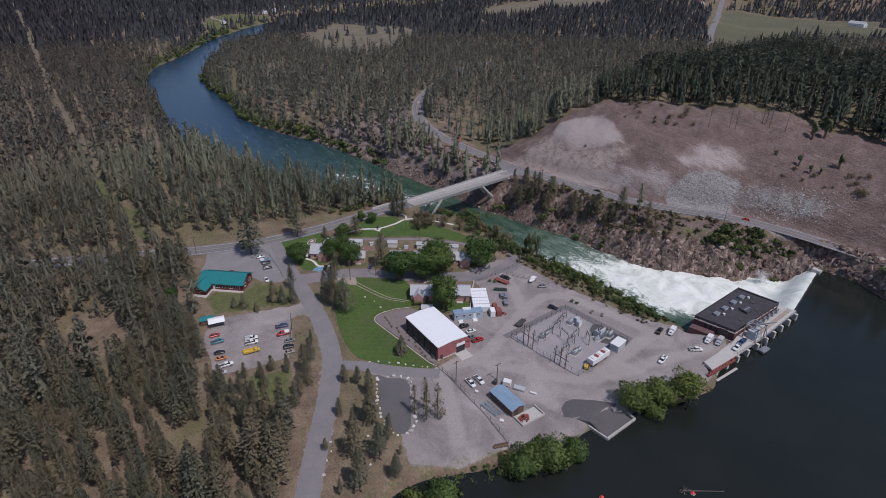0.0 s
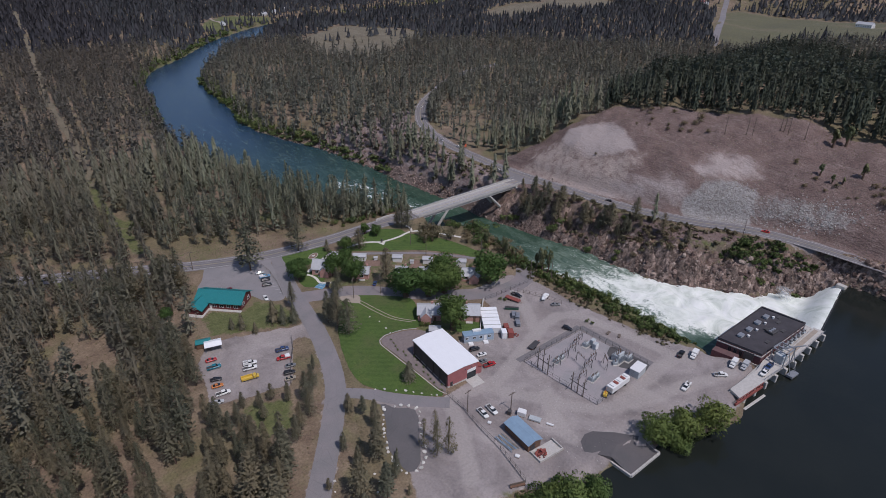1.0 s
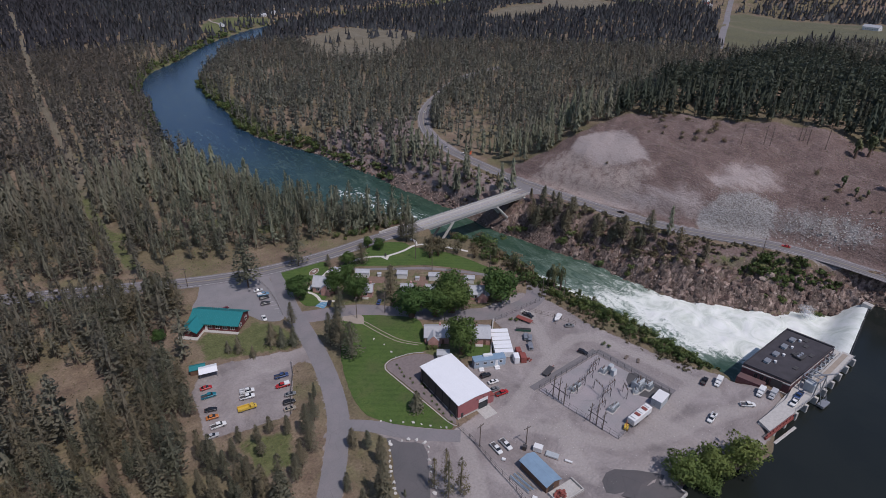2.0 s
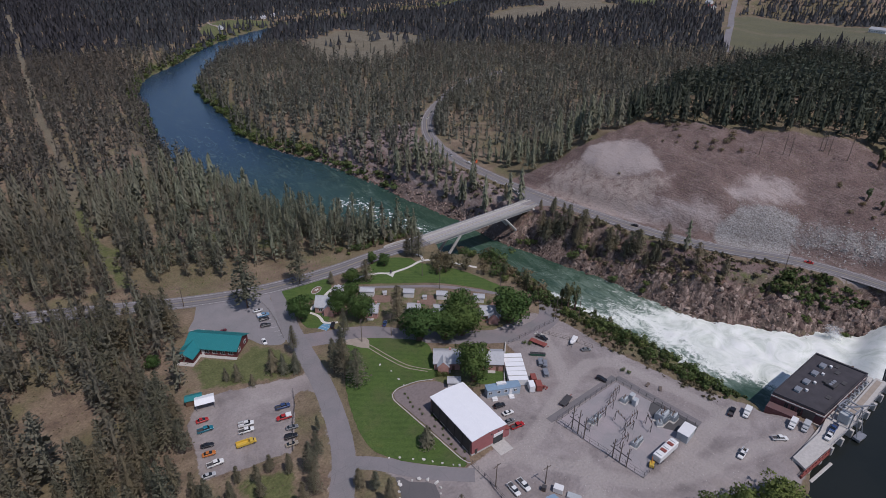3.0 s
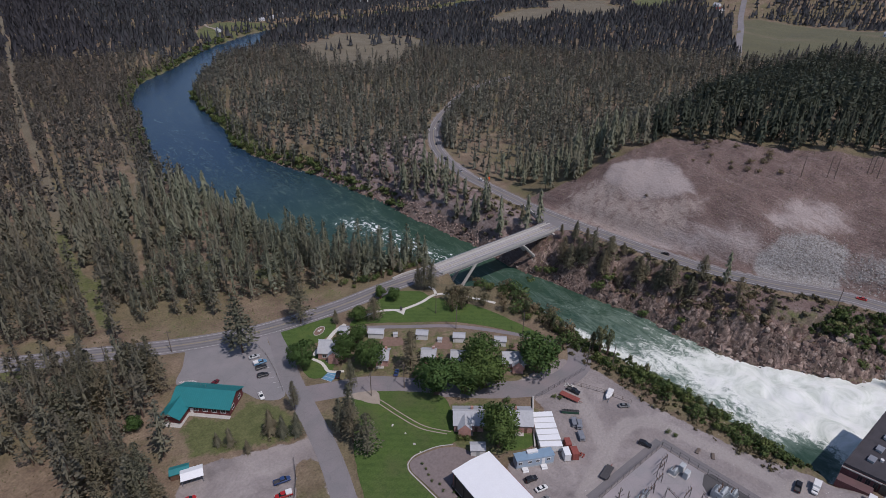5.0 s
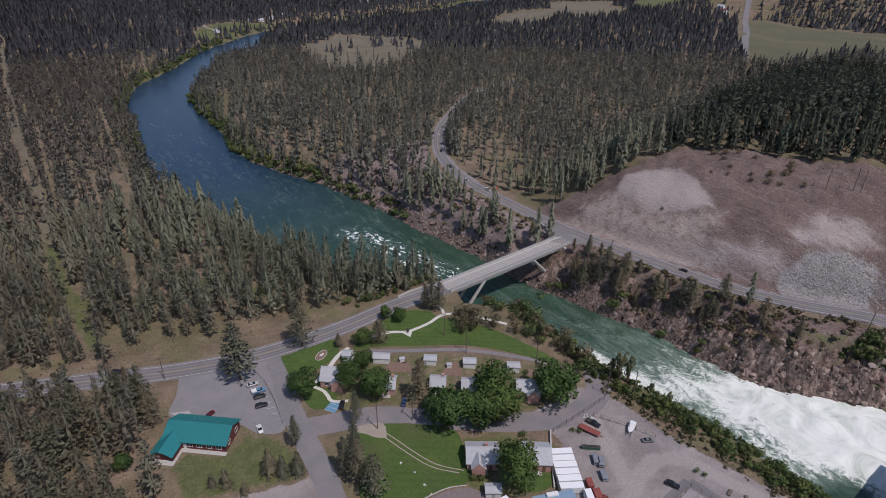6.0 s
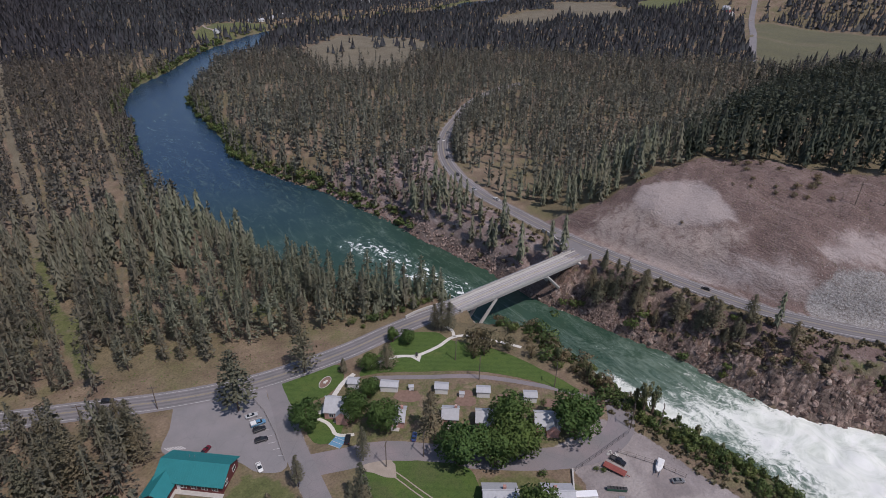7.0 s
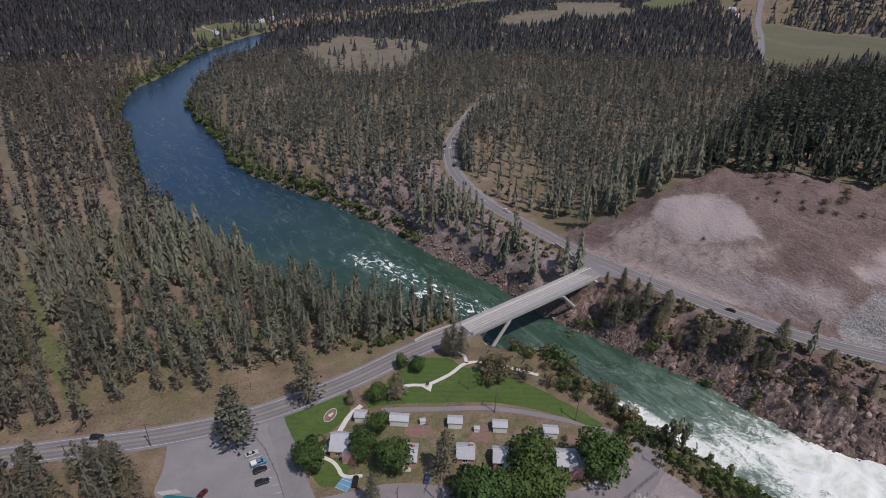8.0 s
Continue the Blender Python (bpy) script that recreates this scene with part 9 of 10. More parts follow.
def blocks(x, y, size):
    """A random value for each of many irregular blocks of about that size."""
    i, j = np.floor(x / size).astype(int), np.floor(y / size).astype(int)
    best, value = np.full(x.shape, 1e9), np.zeros(x.shape)
    for di in (-1, 0, 1):
        for dj in (-1, 0, 1):
            a, b = (i + di) % 64, (j + dj) % 64
            d = np.hypot((i + di + DICE[0, a, b]) * size - x, (j + dj + DICE[1, a, b]) * size - y)
            value = np.where(d < best, DICE[2, a, b], value)
            best = np.minimum(best, d)
    return value, best / size


across = np.linspace(-1.2, 15.0, 40)
CXX = CLIFF[:, None, 0] - way[:, None, 1] * across[None, :]
CYY = CLIFF[:, None, 1] + way[:, None, 0] * across[None, :]
rocky = np.clip(1 - sstep(112, 190, CYY) * 0.6, 0, 1)
t_ = np.clip(across / 12.0, 0, 1)[None, :]
hump = np.where(across < 0, 0.0, np.sin(np.pi * t_ ** 0.6)) * (0.3 + 0.7 * rocky)
base = sample(ZZ, CXX, CYY)
warp = 0.8 * ripple(CXX, CYY, 3)
big_v, big_d = blocks(CXX + warp, CYY - warp, 3.6)
mid_v, mid_d = blocks(CXX - warp * 0.5, CYY + warp * 0.5, 1.7)
tiny_v, tiny_d = blocks(CXX, CYY, 0.95)
crag = base + hump * ((big_v - 0.3) * 2.0 + (mid_v - 0.35) * 0.9 + (tiny_v - 0.5) * 0.35 + 0.3 * ripple(CXX, CYY + 9, 1.1))
crag = np.where(hump > 0.02, np.maximum(crag, base + 0.06), base - 0.3)
me, used = grid_mesh("cliff", CXX, CYY, crag)
give(me, "bare", (0.18 + 0.2 * rocky + (0.5 * rocky - 0.2) * (1 - sstep(0.35, 0.8, t_ + 0 * CXX))).ravel()[used])
give(me, "piece", (0.5 * mid_v + 0.5 * tiny_v).ravel()[used])
me.shade_flat()
me.materials.append(M["cliff_face"])
tagged(new("cliff", me), "rugged brown and tan rock bluff above the river", "cliff", kind="structure")
ICO = [(0, 0, 1)] + [(0.894 * math.cos(a * 1.2566), 0.894 * math.sin(a * 1.2566), 0.447) for a in range(5)] + [(0.894 * math.cos(a * 1.2566 + 0.628), 0.894 * math.sin(a * 1.2566 + 0.628), -0.447) for a in range(5)]
ICO_F = [(0, 1 + a, 1 + (a + 1) % 5) for a in range(5)] + [(1 + a, 6 + a, 1 + (a + 1) % 5) for a in range(5)] + [(6 + a, 6 + (a + 1) % 5, 1 + (a + 1) % 5) for a in range(5)]


def rock_field(name, x, y, z, size, material, label, seed):
    """Many angular rocks, sunk into a slope, in one mesh."""
    rng_ = np.random.default_rng(seed)
    n = len(x)
    v = np.tile(np.array(ICO)[None], (n, 1, 1)) * rng_.uniform(0.6, 1.4, (n, len(ICO), 1))
    v = v * rng_.uniform(0.6, 1.25, (n, 1, 3)) * size[:, None, None]
    a = rng_.uniform(0, 6.28, n)[:, None]
    vx, vy = v[..., 0] * np.cos(a) - v[..., 1] * np.sin(a), v[..., 0] * np.sin(a) + v[..., 1] * np.cos(a)
    v = np.stack([vx + x[:, None], vy + y[:, None], v[..., 2] * 0.9 + z[:, None]], -1).reshape(-1, 3)
    me = mesh_from(name, v, (np.array(ICO_F)[None] + len(ICO) * np.arange(n)[:, None, None]).reshape(-1, 3))
    me.shade_flat()
    me.materials.append(M[material])
    return tagged(new(name, me), label, "rocks", kind="stuff")


def rock_material():
    b = Mat("broken_rock", 0.95)
    c = b.ramp(b.island(), [(0.0, (0.06, 0.038, 0.032)), (0.35, (0.125, 0.083, 0.069)), (0.7, (0.205, 0.145, 0.118)), (0.95, (0.36, 0.29, 0.245))])
    c = b.mix(0.6, c, b.ramp(b.noise(0.9, 6, 0.7), [(0.3, 0.5), (0.7, 1.5)]), "MULTIPLY")
    b.color(c).bump(b.noise(2.5, 5, 0.7), 0.3, 0.8)
    return b.m


M["broken_rock"] = rock_material()
r_ = np.random.default_rng(44)
ii, jj = r_.integers(0, CXX.shape[0], 1700), (1 + 26 * r_.uniform(0, 1, 1700) ** 1.9).astype(int)
keep_ = r_.uniform(0, 1, 1700) < 0.35 + 0.65 * rocky[ii, jj]
ii, jj = ii[keep_], jj[keep_]
big_ = 0.3 + 1.1 * r_.uniform(0, 1, len(ii)) ** 3 * (0.5 + 0.5 * rocky[ii, jj])
rock_field("cliff_rocks", CXX[ii, jj], CYY[ii, jj], crag[ii, jj], big_, "broken_rock", "angular brown and tan rocks all over the bluff", 45)
pts_ = smooth_line(BANK_RIGHT[14:30], 1.0)
pk_ = pts_[r_.integers(0, len(pts_), 480)]
bx_, by_ = pk_[:, 0] + r_.uniform(0, 1, 480) ** 2 * 5 + 0.4, pk_[:, 1] + r_.uniform(-1, 1, 480)
rock_field("bank_rocks", bx_, by_, sample(ZZ, bx_, by_), r_.uniform(0.3, 0.9, 480), "broken_rock", "broken rocks along the water's edge", 46)
for i, p in enumerate(smooth_line([(201, 143), (204, 133), (208, 124), (216, 117), (221, 109), (232, 101), (240, 94), (247, 88), (253, 80), (255, 74), (253, 66)], 3.1)):
    x, y = p[0] + RNG.uniform(0.2, 3.0), p[1] + RNG.uniform(0.2, 2.0)
    outcrop(x, y, RNG.uniform(0.9, 1.9), RNG.uniform(1.2, 3.4), max(float(water_level(y)) if y > 88 else -2.2, hz(x, y) - 1.0) - 0.5)

M["pale_rubble"] = plain("pale_rubble", (0.37, 0.35, 0.325), 0.95, vary=0.25, scale=0.5)
M["hill_rubble"] = plain("hill_rubble", (0.3, 0.24, 0.2), 0.95, vary=0.35, scale=0.5)
strew("rubble_scatter", 3000, blob(249, 142, 13, 9, -52), 0.17, "pale_rubble", "pale crushed rock spilled down the bare hill", 21)
strew("rubble_scatter", 800, blob(267, 110, 20, 6, -62), 0.36, "pale_rubble", "white broken rock strewn on the lower hill", 22)
strew("rubble_scatter", 700, blob(262, 150, 14, 8, -40), 0.2, "pale_rubble", "thin scatter of pale stones on the hill", 23)
strew("rubble_scatter", 4000, lambda r, n: (r.uniform(232, 305, n), r.uniform(90, 235, n)), 0.2, "hill_rubble", "brown stones all over the bare hill", 24)
strew("rubble_scatter", 700, lambda r, n: (lambda k, w: (np.interp(k, [0, .2, .4, .6, .8, 1], [190, 196, 200, 201, 207, 222]) + w, np.interp(k, [0, .2, .4, .6, .8, 1], [208, 190, 172, 150, 130, 112]) + w * 0.4))(r.uniform(0, 1, n), r.uniform(0, 6, n)), 0.5, "stone", "broken rock on the river cliff", 25)
strew("gravel_bar", 900, lambda r, n: (lambda k, w: (187 + 9 * k + w, 217 - 27 * k + w * 0.4))(r.uniform(0, 1, n), r.uniform(-0.5, 3.0, n)), 0.42, "cliff", "pale gravel and cobbles at the river's edge", 27)
strew("cliff_rock", 260, lambda r, n: (lambda k, w: (np.interp(k, [0, .2, .4, .6, .8, 1], [193, 198, 202, 203, 209, 236]) + w, np.interp(k, [0, .2, .4, .6, .8, 1], [206, 190, 172, 150, 130, 106]) + w * 0.4))(r.uniform(0, 1, n), r.uniform(-1, 1, n) ** 2 * 9), 0.26, "cliff", "jagged brown rock of the river cliff", 28)
strew("bank_rock", 420, lambda r, n: (lambda k, w: (np.interp(k, [0, .3, .6, 1], [158, 169, 176, 183]) + w, np.interp(k, [0, .3, .6, 1], [392, 345, 300, 258]) + w * 0.2))(r.uniform(0, 1, n), r.uniform(0, 4, n)), 0.6, "cliff", "broken rock along the far river bank", 29)
strew("gravel_scatter", 900, lambda r, n: (r.uniform(86, 160, n), r.uniform(72, 120, n)), 0.09, "white_stone", "loose stones on the works yard", 26)

# ---- bushes ----
YOUNG = pair("pine", conifer_arrays(91, 160, 0.08, radius=0.17, bare=0.08, layers=4, spokes=4, core=0.6), "needle")
BUSH = "green riverside bush on the bank"
rng = np.random.default_rng(31)
for i in range(46):
    y = 98 + i * 1.45
    x = np.interp(y, [95, 110, 136, 165], [162, 160, 156, 153]) + rng.uniform(-6, 6)
    tree(SHRUB[i % 3], float(x), float(y), float(rng.uniform(1.8, 3.6)), float(rng.uniform(0.8, 1.2)), BUSH, "bush", "river bank bushes")
for i in range(34):
    y = 160 + i * 2.0
    x = np.interp(y, [160, 180, 205, 230], [152, 149, 150, 148]) + rng.uniform(-6, 6)
    if y > 221:
        continue
    kind = DRY[i % 2] if i % 3 else SHRUB[i % 3]
    tree(kind, float(x), float(y), float(rng.uniform(2.6, 5.6)), float(rng.uniform(0.75, 1.1)), "tangled olive brush on the bank below the park", "bush", "park brush")
for x, y, h in ((128, 208, 8), (133, 205, 7), (125, 203.5, 6), (131, 210, 6.5), (137, 200, 6.5), (141, 193, 5.5), (134, 209.5, 6), (129, 203, 6.5)):
    tree(DRY[int(x) % 2], x, y, h, 0.75, "half-leafless brown thicket beside the footpath", "bush", "park thicket")
for x, y, h in ((152, 156, 12.5), (153.6, 154, 11), (151, 158.4, 9), (147.5, 174, 8.5), (149.4, 171, 6), (162, 143.5, 8), (165, 137, 6.5), (158, 148, 5.5), (146.5, 186, 8), (150, 178, 7), (163, 121, 4)):
    tree(AIRY[int(x) % 3], x, y, h, 0.52, "thin airy grey-green tree on the steep river bank", group="bank trees")
for i in range(26):
    x, y = rng.uniform(222, 250), rng.uniform(88, 122)
    if abs(sample(DHW, x, y)) > 9:
        tree(SHRUB[i % 3], float(x), float(y), float(rng.uniform(1.4, 2.8)), 1.1, "low green thicket below the highway", "bush", "highway thicket")
for x, y, h in ((281.9, 117.7, 6.5), (280.6, 111.5, 5), (289.4, 103.7, 8), (302.6, 124.4, 10), (308.2, 121.3, 11), (283, 108, 4)):
    tree(AIRY[1], x, y, h, 0.9, "sparse half-dead tree on the bare hillside", "tree", "hill trees")
for x, y, h in ((280.2, 109.1, 2.6), (273, 119, 2.2), (278.6, 117.5, 2.4), (282.5, 129.2, 2.2), (284, 130, 1.8), (287.6, 97, 3), (282.2, 90.5, 3), (281.6, 88, 3.4), (275.7, 111.3, 1.8), (278.2, 102.5, 1.6), (279.8, 99.8, 1.6), (290.7, 91.3, 2.6), (285.3, 93.2, 2.2), (284, 95, 1.8), (289, 94, 2),
                (274.1, 170.7, 2.6), (267.6, 182.1, 2.6), (236, 208, 1.6), (270, 178, 2.2), (265, 188, 2.0), (268, 190, 1.8), (272, 184, 3.2), (276, 180, 3), (280, 180, 3), (284, 182, 3.4), (272, 206, 2.6), (276, 208, 3), (279, 204, 2.6), (275, 213, 3), (280, 196, 2.6), (262, 197, 1.6), (266, 199, 1.8), (259, 203, 1.6)):
    tree(DRY[int(x) % 2], x, y, h, 0.95, "dark scrub on the bare hillside", "bush", "hill scrub")
for x, y, h in ((193.8, 215.2, 13), (193, 210.3, 13), (196.3, 209, 12), (197, 205.8, 11), (199.7, 203.8, 12), (199, 196.7, 12), (201.8, 196.8, 12), (204.2, 197.7, 8.5), (204.4, 182.3, 12.5), (206.7, 180.9, 8), (205.4, 174.4, 9), (206.3, 172.5, 12), (207.8, 169.6, 12.5), (207.5, 194.1, 6),
                (215.4, 161.9, 10.5), (211.1, 161.2, 7), (208, 164.7, 7), (210.4, 162.7, 9), (214.7, 146.1, 10.5), (216.4, 134.3, 8.5), (213.7, 157.3, 5), (201.5, 189, 7)):
    tree(PINES[(0, 2, 4)[int(x * 3 + y) % 3]], x, y, h * 1.05, 1.75, "dark pine on the rocky slope below the highway", group="slope pines")
for x, y, h, k in ((211.3, 180.2, 3.2, 0), (214, 143, 3, 0), (208.6, 152.3, 3, 0), (203.1, 150.8, 3.4, 0), (212.2, 151.1, 4, 0), (217.9, 143.1, 2.4, 0), (209.4, 137.2, 3.6, 0), (208.6, 154.3, 3, 0), (214.1, 140, 2.2, 0), (206, 158, 2.4, 0), (205, 165, 2.6, 0), (209, 186, 2.4, 0), (203, 176, 2.2, 0), (219, 131, 2, 0), (222, 128, 2, 0), (207, 146, 2.2, 0), (210, 144, 1.8, 0),
                   (195, 194.4, 5.5, 1), (198.6, 173.2, 4.2, 1), (200.2, 158.2, 3.4, 1), (213, 166, 3, 1), (189, 219, 4.2, 1), (187, 223, 4, 1), (190.5, 216, 3.4, 1)):
    tree(SHRUB[int(x) % 3] if k else DRY[int(x) % 2], x, y, h, 0.9, "bright green bush low on the cliff" if k else "dark scrubby bush on the rocky slope", "bush", "slope scrub")
logs = thing("fallen_trunk", "bare bleached trunk fallen down the bank", "log", (199.2, 186.0, hz(199.2, 186.0)), 0)
part("trunk", rod(bmesh.new(), (-2.6, 1.0, -3.0), (2.2, -0.6, 1.4), 0.26, 0.14, 7), "dirt", logs)
part("branch", rod(bmesh.new(), (0.2, 0.1, -0.4), (1.6, 1.2, 0.9), 0.1, 0.04, 5), "dirt", logs)
for x, y, h in ((198.5, 222, 8), (201, 216, 10), (203, 211, 9), (205, 219, 7)):
    tree(PINES[int(x) % 5], x, y, h, 1.5, "dark pine beside the bridge end", group="slope pines")
for x, y, h, k in ((196, 246, 9, 0), (161, 381, 5, 1), (164, 376, 4.5, 1), (172, 330, 3, 1), (181.5, 222, 3.6, 1), (178, 226, 3.0, 1), (202, 158, 3.2, 1), (199, 193, 4, 1)):
    tree(SPRUCE[0] if k == 0 else SHRUB[1], x, y, h, 1.1, "green tree standing out on the river bank" if k else "dark spruce beside the bridge mouth", "tree" if k == 0 else "bush", "bank greenery")
for i in range(22):
    x = 98 + i * 1.9
    tree(SHRUB[i % 3] if i % 3 else AIRY[i % 2], x, 238.6 + rng.uniform(-0.6, 4.5), float(rng.uniform(2.0, 5.0)), 0.95, "green bush at the foot of the wood by the road", "bush", "roadside bushes")
bank = smooth_line(BANK_RIGHT[7:18], 9)
for i, p in enumerate(bank):
    tree(SHRUB[i % 3], float(p[0] + rng.uniform(0, 7)), float(p[1] + rng.uniform(-3, 3)), float(rng.uniform(4, 7.5)), 1.0, "bright green willow along the river bend", "bush", "river willows")
bank = smooth_line(BANK_LEFT[23:31], 11)
for i, p in enumerate(bank):
    tree(SHRUB[i % 3], float(p[0] - rng.uniform(0, 9)), float(p[1] + rng.uniform(-3, 3)), float(rng.uniform(4, 8)), 1.1, "bright green willow along the far river bend", "bush", "river willows")
for i in range(60):
    x, y = rng.uniform(10, 56), rng.uniform(72, 150)
    if woods_mask(np.array([x]), np.array([y]))[0] > 0 or (inside(np.array([x]), np.array([y]), [(30, 112), (52, 86), (60, 120), (44, 136)])[0]):
        if seg_distance(np.array([x]), np.array([y]), SOUTH_ROAD)[0][0] < 6:
            continue
        tree(YOUNG, float(x), float(y), float(rng.uniform(1.5, 4.5)), 1.3, "young pine sapling on dry grass", group="saplings")



def tufts(name, n, place, size, label, seed, material="brush"):
    """Low tufts of dry grass and weeds in one mesh."""
    r = np.random.default_rng(seed)
    x, y = place(r, n)
    lots = inside(x, y, [(29, 244), (28, 212), (46, 200), (56, 192), (64, 192), (66, 232)]) | inside(x, y, [(24, 182), (26, 200), (46, 200), (58, 190), (57, 174), (40, 178)]) | inside(x, y, [(57, 125), (57, 190), (100, 190), (100, 120)]) | inside(x, y, [(54, 128), (68, 118), (64, 106), (58, 96), (52, 97)])
    ok = ~lots & (sample(RIV, x, y) > 5) & (sample(LAK, x, y) > 3) & (seg_distance(x, y, SOUTH_ROAD)[0] > 4.2) & (seg_distance(x, y, WEST_ROAD)[0] > 5) & (sample(COVER["gravel"], x, y) < 0.3) & (sample(COVER["sand"], x, y) + sample(COVER["pale"], x, y) < 0.5)
    x, y = x[ok], y[ok]
    L = size * r.uniform(0.5, 1.5, len(x))
    c = np.stack([x, y, sample(ZZ, x, y) + L * 0.25], -1)
    v, q = kites(c, np.tile((0.0, 0.0, 1.0), (len(x), 1)), L, L * 1.2, r)
    me = mesh_from(name, v, q)
    me.materials.append(M[material])
    return tagged(new(name, me), label, "grass", kind="stuff")


tufts("dry_grass", 7000, lambda r, n: (r.uniform(-60, 64, n), r.uniform(70, 260, n)), 0.42, "tufts of dry grass and weeds under the pines", 61)
tufts("dry_grass", 9000, lambda r, n: (r.uniform(218, 316, n), r.uniform(60, 250, n)), 0.34, "sparse weeds on the bare hill", 62)
tufts("weeds", 700, lambda r, n: (r.uniform(20, 100, n), r.uniform(235, 262, n)), 0.38, "weeds along the road's edge", 63, "willow")

for x, y, h in ((249, 52, 4), (250, 55, 3.6), (251, 58, 4.4), (252.5, 60, 4), (250, 49, 4.2), (248, 46, 4.6), (253.5, 63, 3.4), (251.5, 54, 4), (253, 57, 3.6), (250.5, 46, 4)):
    tree(SHRUB[int(x) % 3] if int(y) % 2 else DRY[int(x) % 2], x, y, h, 1.0, "dark thicket at the foot of the road bank", "bush", "lake thicket")
for x, y, h in ((59.3, 77.6, 2.4), (63.2, 76.8, 2.2), (66.3, 75.0, 2.6), (70.9, 75.2, 3.0), (67.7, 77.4, 1.8), (61.0, 79.4, 1.6), (56.5, 80.0, 2.6), (73.2, 77.0, 2.4), (64.8, 79.0, 1.4), (92.6, 72.4, 2.0)):
    tree(SHRUB[int(x) % 3], x, y, h, 1.2, "low green thicket on the reservoir shore", "bush", "shore thicket")

# scrub all over the rocky river slopes
CLUMP = [leafy_arrays(s, 44, 0.38, 1.0, 0.8, 7, 0.0) for s in (101, 102, 103)]
r = np.random.default_rng(71)
k, w = r.uniform(0, 1, 330), r.uniform(0, 1, 330)
sx = np.interp(k, [0, .2, .4, .6, .8, 1], [191, 198, 202, 205, 212, 238]) + w * 20
sy = np.interp(k, [0, .2, .4, .6, .8, 1], [216, 190, 172, 150, 132, 108]) + w * 8
ok = (sample(DHW, sx, sy) > 5.5) & (sample(RIV, sx, sy) > 1.5) & (sample(EAST, sx, sy) < 0)
forest("slope_scrub", sx[ok], sy[ok], CLUMP, lambda g, x, y: g.uniform(0.7, 2.6, len(x)), 72, "olive and brown scrub over the rocky slope", 1.0, "scrub", "scrub")
k, w = r.uniform(0, 1, 260), r.uniform(0, 1, 260)
sx = np.interp(k, [0, .3, .6, 1], [160, 171, 178, 185]) + w * 28
sy = np.interp(k, [0, .3, .6, 1], [392, 345, 300, 250]) + w * 5
ok = (sample(DHW, sx, sy) > 6) & (sample(RIV, sx, sy) > 1.5) & (sample(EAST, sx, sy) < 0)
forest("slope_scrub", sx[ok], sy[ok], CLUMP, lambda g, x, y: g.uniform(0.7, 3.0, len(x)), 73, "olive scrub on the far bank below the road", 1.0, "scrub", "scrub")

THICK = [leafy_arrays(s, 80, 0.25, 1.0, 0.8, 8, 0.0) for s in (121, 122)]
tx, ty = r.uniform(218, 252, 420), r.uniform(86, 126, 420)
ok = inside(tx, ty, [(224, 124), (238, 120), (247, 106), (252, 95), (246, 95), (236, 103), (228, 113)]) & (sample(DHW, tx, ty) > 5.5)
forest("thicket", tx[ok], ty[ok], THICK, lambda g, x, y: g.uniform(1.2, 3.4, len(x)), 75, "dark green thicket on the slope below the highway", 1.0, "thicket", "bushes")
ty = r.uniform(92, 172, 430)
tx = np.interp(ty, [92, 104, 118, 136, 165], [164.5, 162.5, 160, 157, 154]) + r.uniform(-7.5, 7.5, 430)
ok = sample(RIV, tx, ty) > 0.6
forest("thicket", tx[ok], ty[ok], THICK, lambda g, x, y: g.uniform(0.7, 2.4, len(x)), 76, "dense green shrubs along the tailrace bank", 1.0, "thicket", "bushes")
by_ = r.uniform(95, 172, 260)
bx_ = np.interp(by_, [92, 104, 118, 136, 165], [158, 155, 152.5, 149, 147]) + r.uniform(-4, 5, 260)
forest("slope_scrub", bx_, by_, CLUMP, lambda g, x, y: g.uniform(0.3, 1.3, len(x)), 78, "dry brown weeds along the edge of the yard", 1.2, "scrub", "scrub")
ty = r.uniform(158, 218, 170)
tx = np.interp(ty, [158, 180, 205, 222], [156, 153, 154, 152]) + r.uniform(-6, 6, 170)
ok = sample(RIV, tx, ty) > 3.5
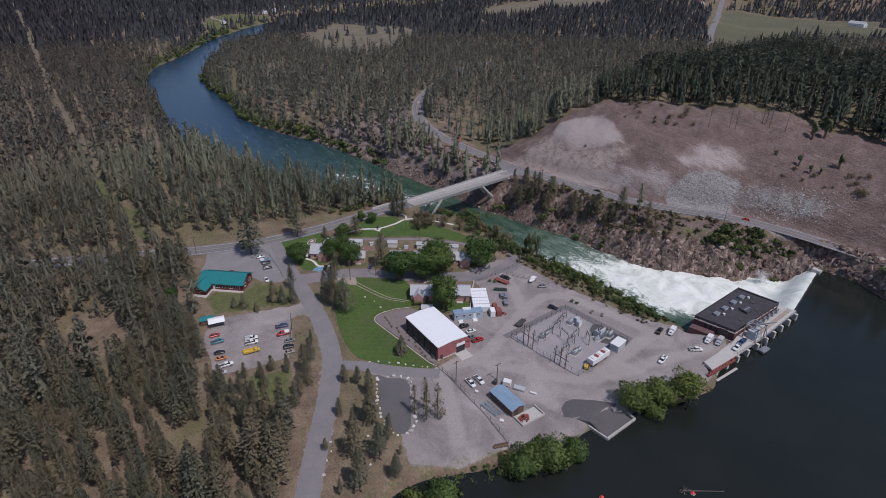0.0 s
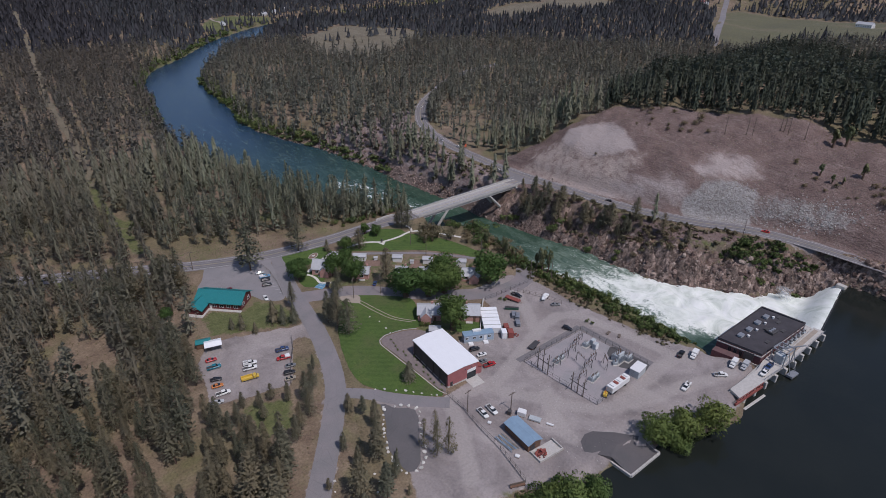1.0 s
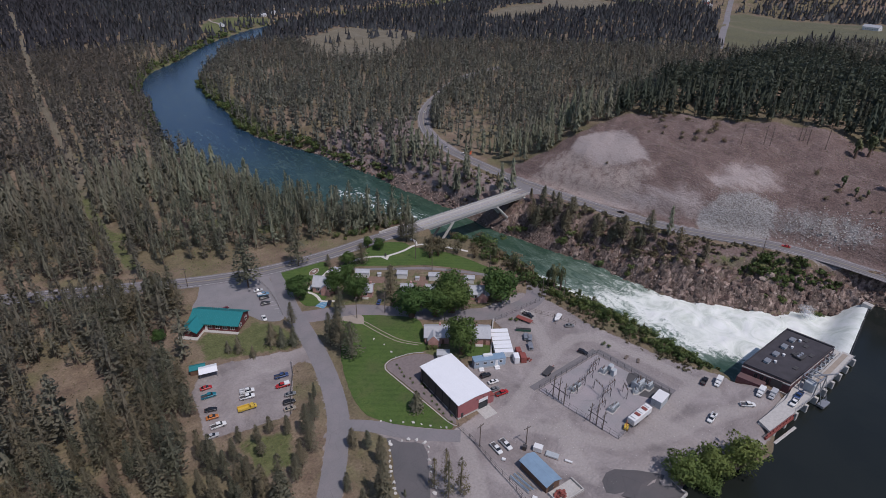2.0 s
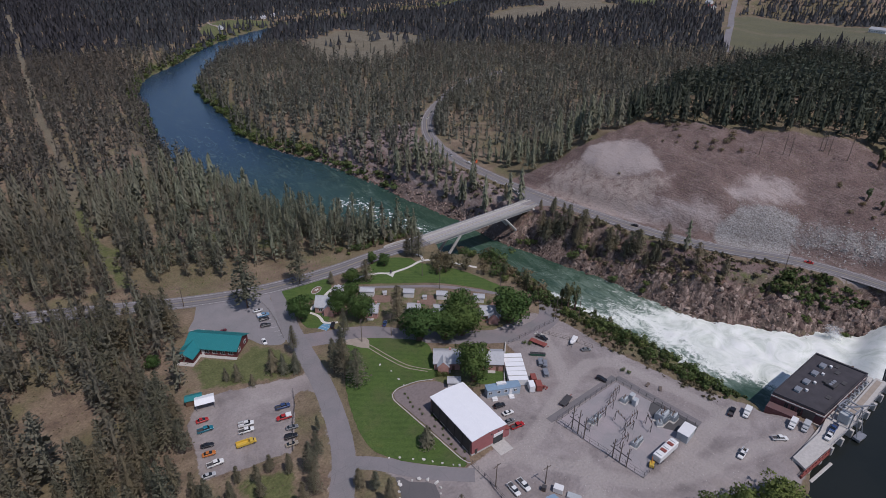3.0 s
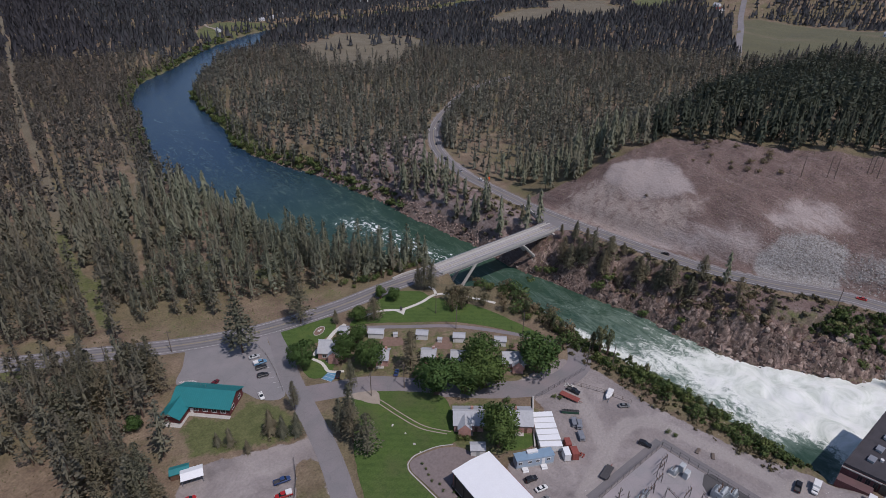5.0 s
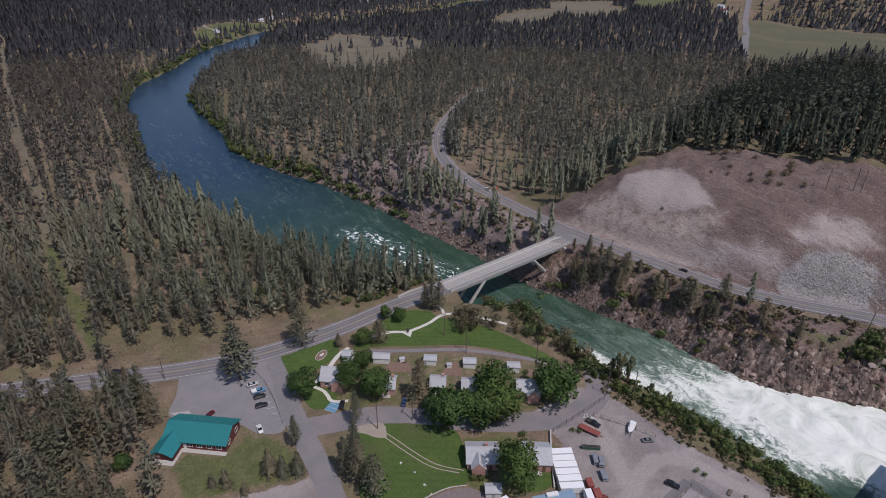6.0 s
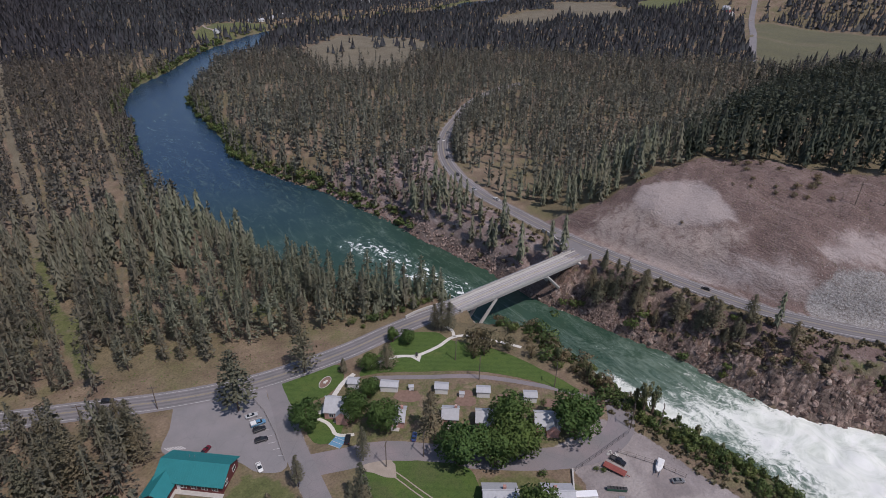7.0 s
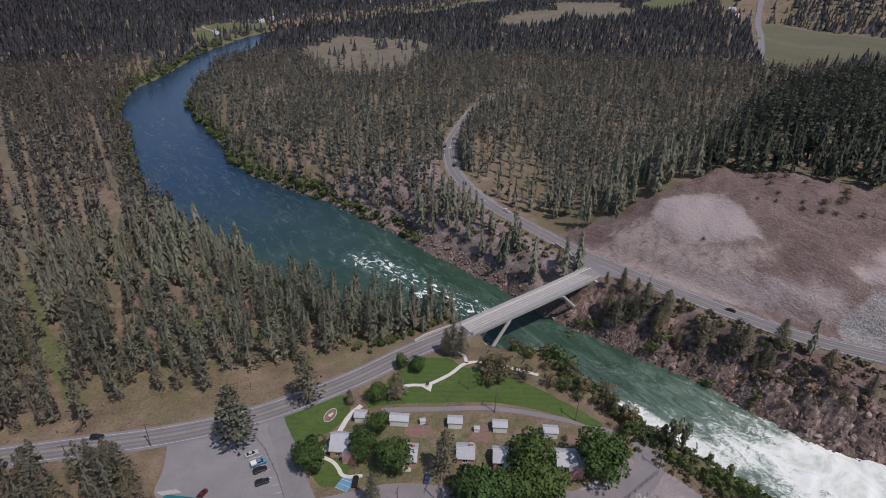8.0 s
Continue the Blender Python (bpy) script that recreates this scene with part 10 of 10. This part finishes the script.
forest("thicket", tx[ok], ty[ok], THICK, lambda g, x, y: g.uniform(0.7, 2.4, len(x)), 77, "tangled green brush on the bank below the park", 1.0, "thicket", "bushes")
WILLOW = [leafy_arrays(s, 64, 0.31, 1.0, 0.75, 8, 0.0) for s in (111, 112, 113)]
wx, wy = [], []
for line, count, reach in ((BANK_RIGHT[7:22], 280, 8.0), (BANK_LEFT[18:35], 300, 12.0)):
    pts = smooth_line(line, 3)
    pick = pts[r.integers(0, len(pts), count)]
    side = 1 if line[0] in BANK_RIGHT else -1
    wx.append(pick[:, 0] + side * r.uniform(0.5, reach, count))
    wy.append(pick[:, 1] + r.uniform(-3, 6, count) * (-1 if side > 0 else 1))
wx, wy = np.concatenate(wx), np.concatenate(wy)
ok = sample(RIV, wx, wy) > 0.8
forest("bank_willows", wx[ok], wy[ok], WILLOW, lambda g, x, y: g.uniform(1.5, 4.6, len(x)), 74, "bright green willows lining the river bend", 1.0, "bank_willow", "bushes")

# ---- far farm and road ----
ribbon("road", FAR_ROAD[1:], 9, 0.5, "highway", "distant road through the fields")
for x, y, w, d, h in ((1050, 700, 18, 10, 5), (1075, 722, 12, 8, 4), (1110, 735, 14, 9, 4), (1150, 738, 16, 9, 4), (985, 398, 22, 9, 4), (262, 1022, 10, 8, 3), (353, 1150, 9, 7, 3), (372, 1152, 10, 7, 3), (395, 1160, 9, 6, 3), (420, 1175, 11, 7, 3), (700, 1378, 16, 9, 4), (728, 1385, 26, 14, 5), (676, 1372, 12, 8, 4)):
    house("farm_building", (x, y, hz(x, y)), int(x) % 90, w, d, h, 3.0, "white", "rust" if x == 1050 else "grey_roof", "far farmhouse with rusty red roof" if x == 1050 else "pale distant farm building among trees", group="far farms")
ribbon("road", [(268, 1140), (262, 1100), (256, 1060), (259, 1026)], 3.5, 0.4, "dirt", "pale dirt drive to a house on the far bank")

# ---- plan units to metres ----
for ob in list(scene.objects):
    if ob.parent is None and ob.type in ("MESH", "EMPTY"):
        ob.matrix_world = Matrix.Scale(UNIT, 4) @ ob.matrix_world
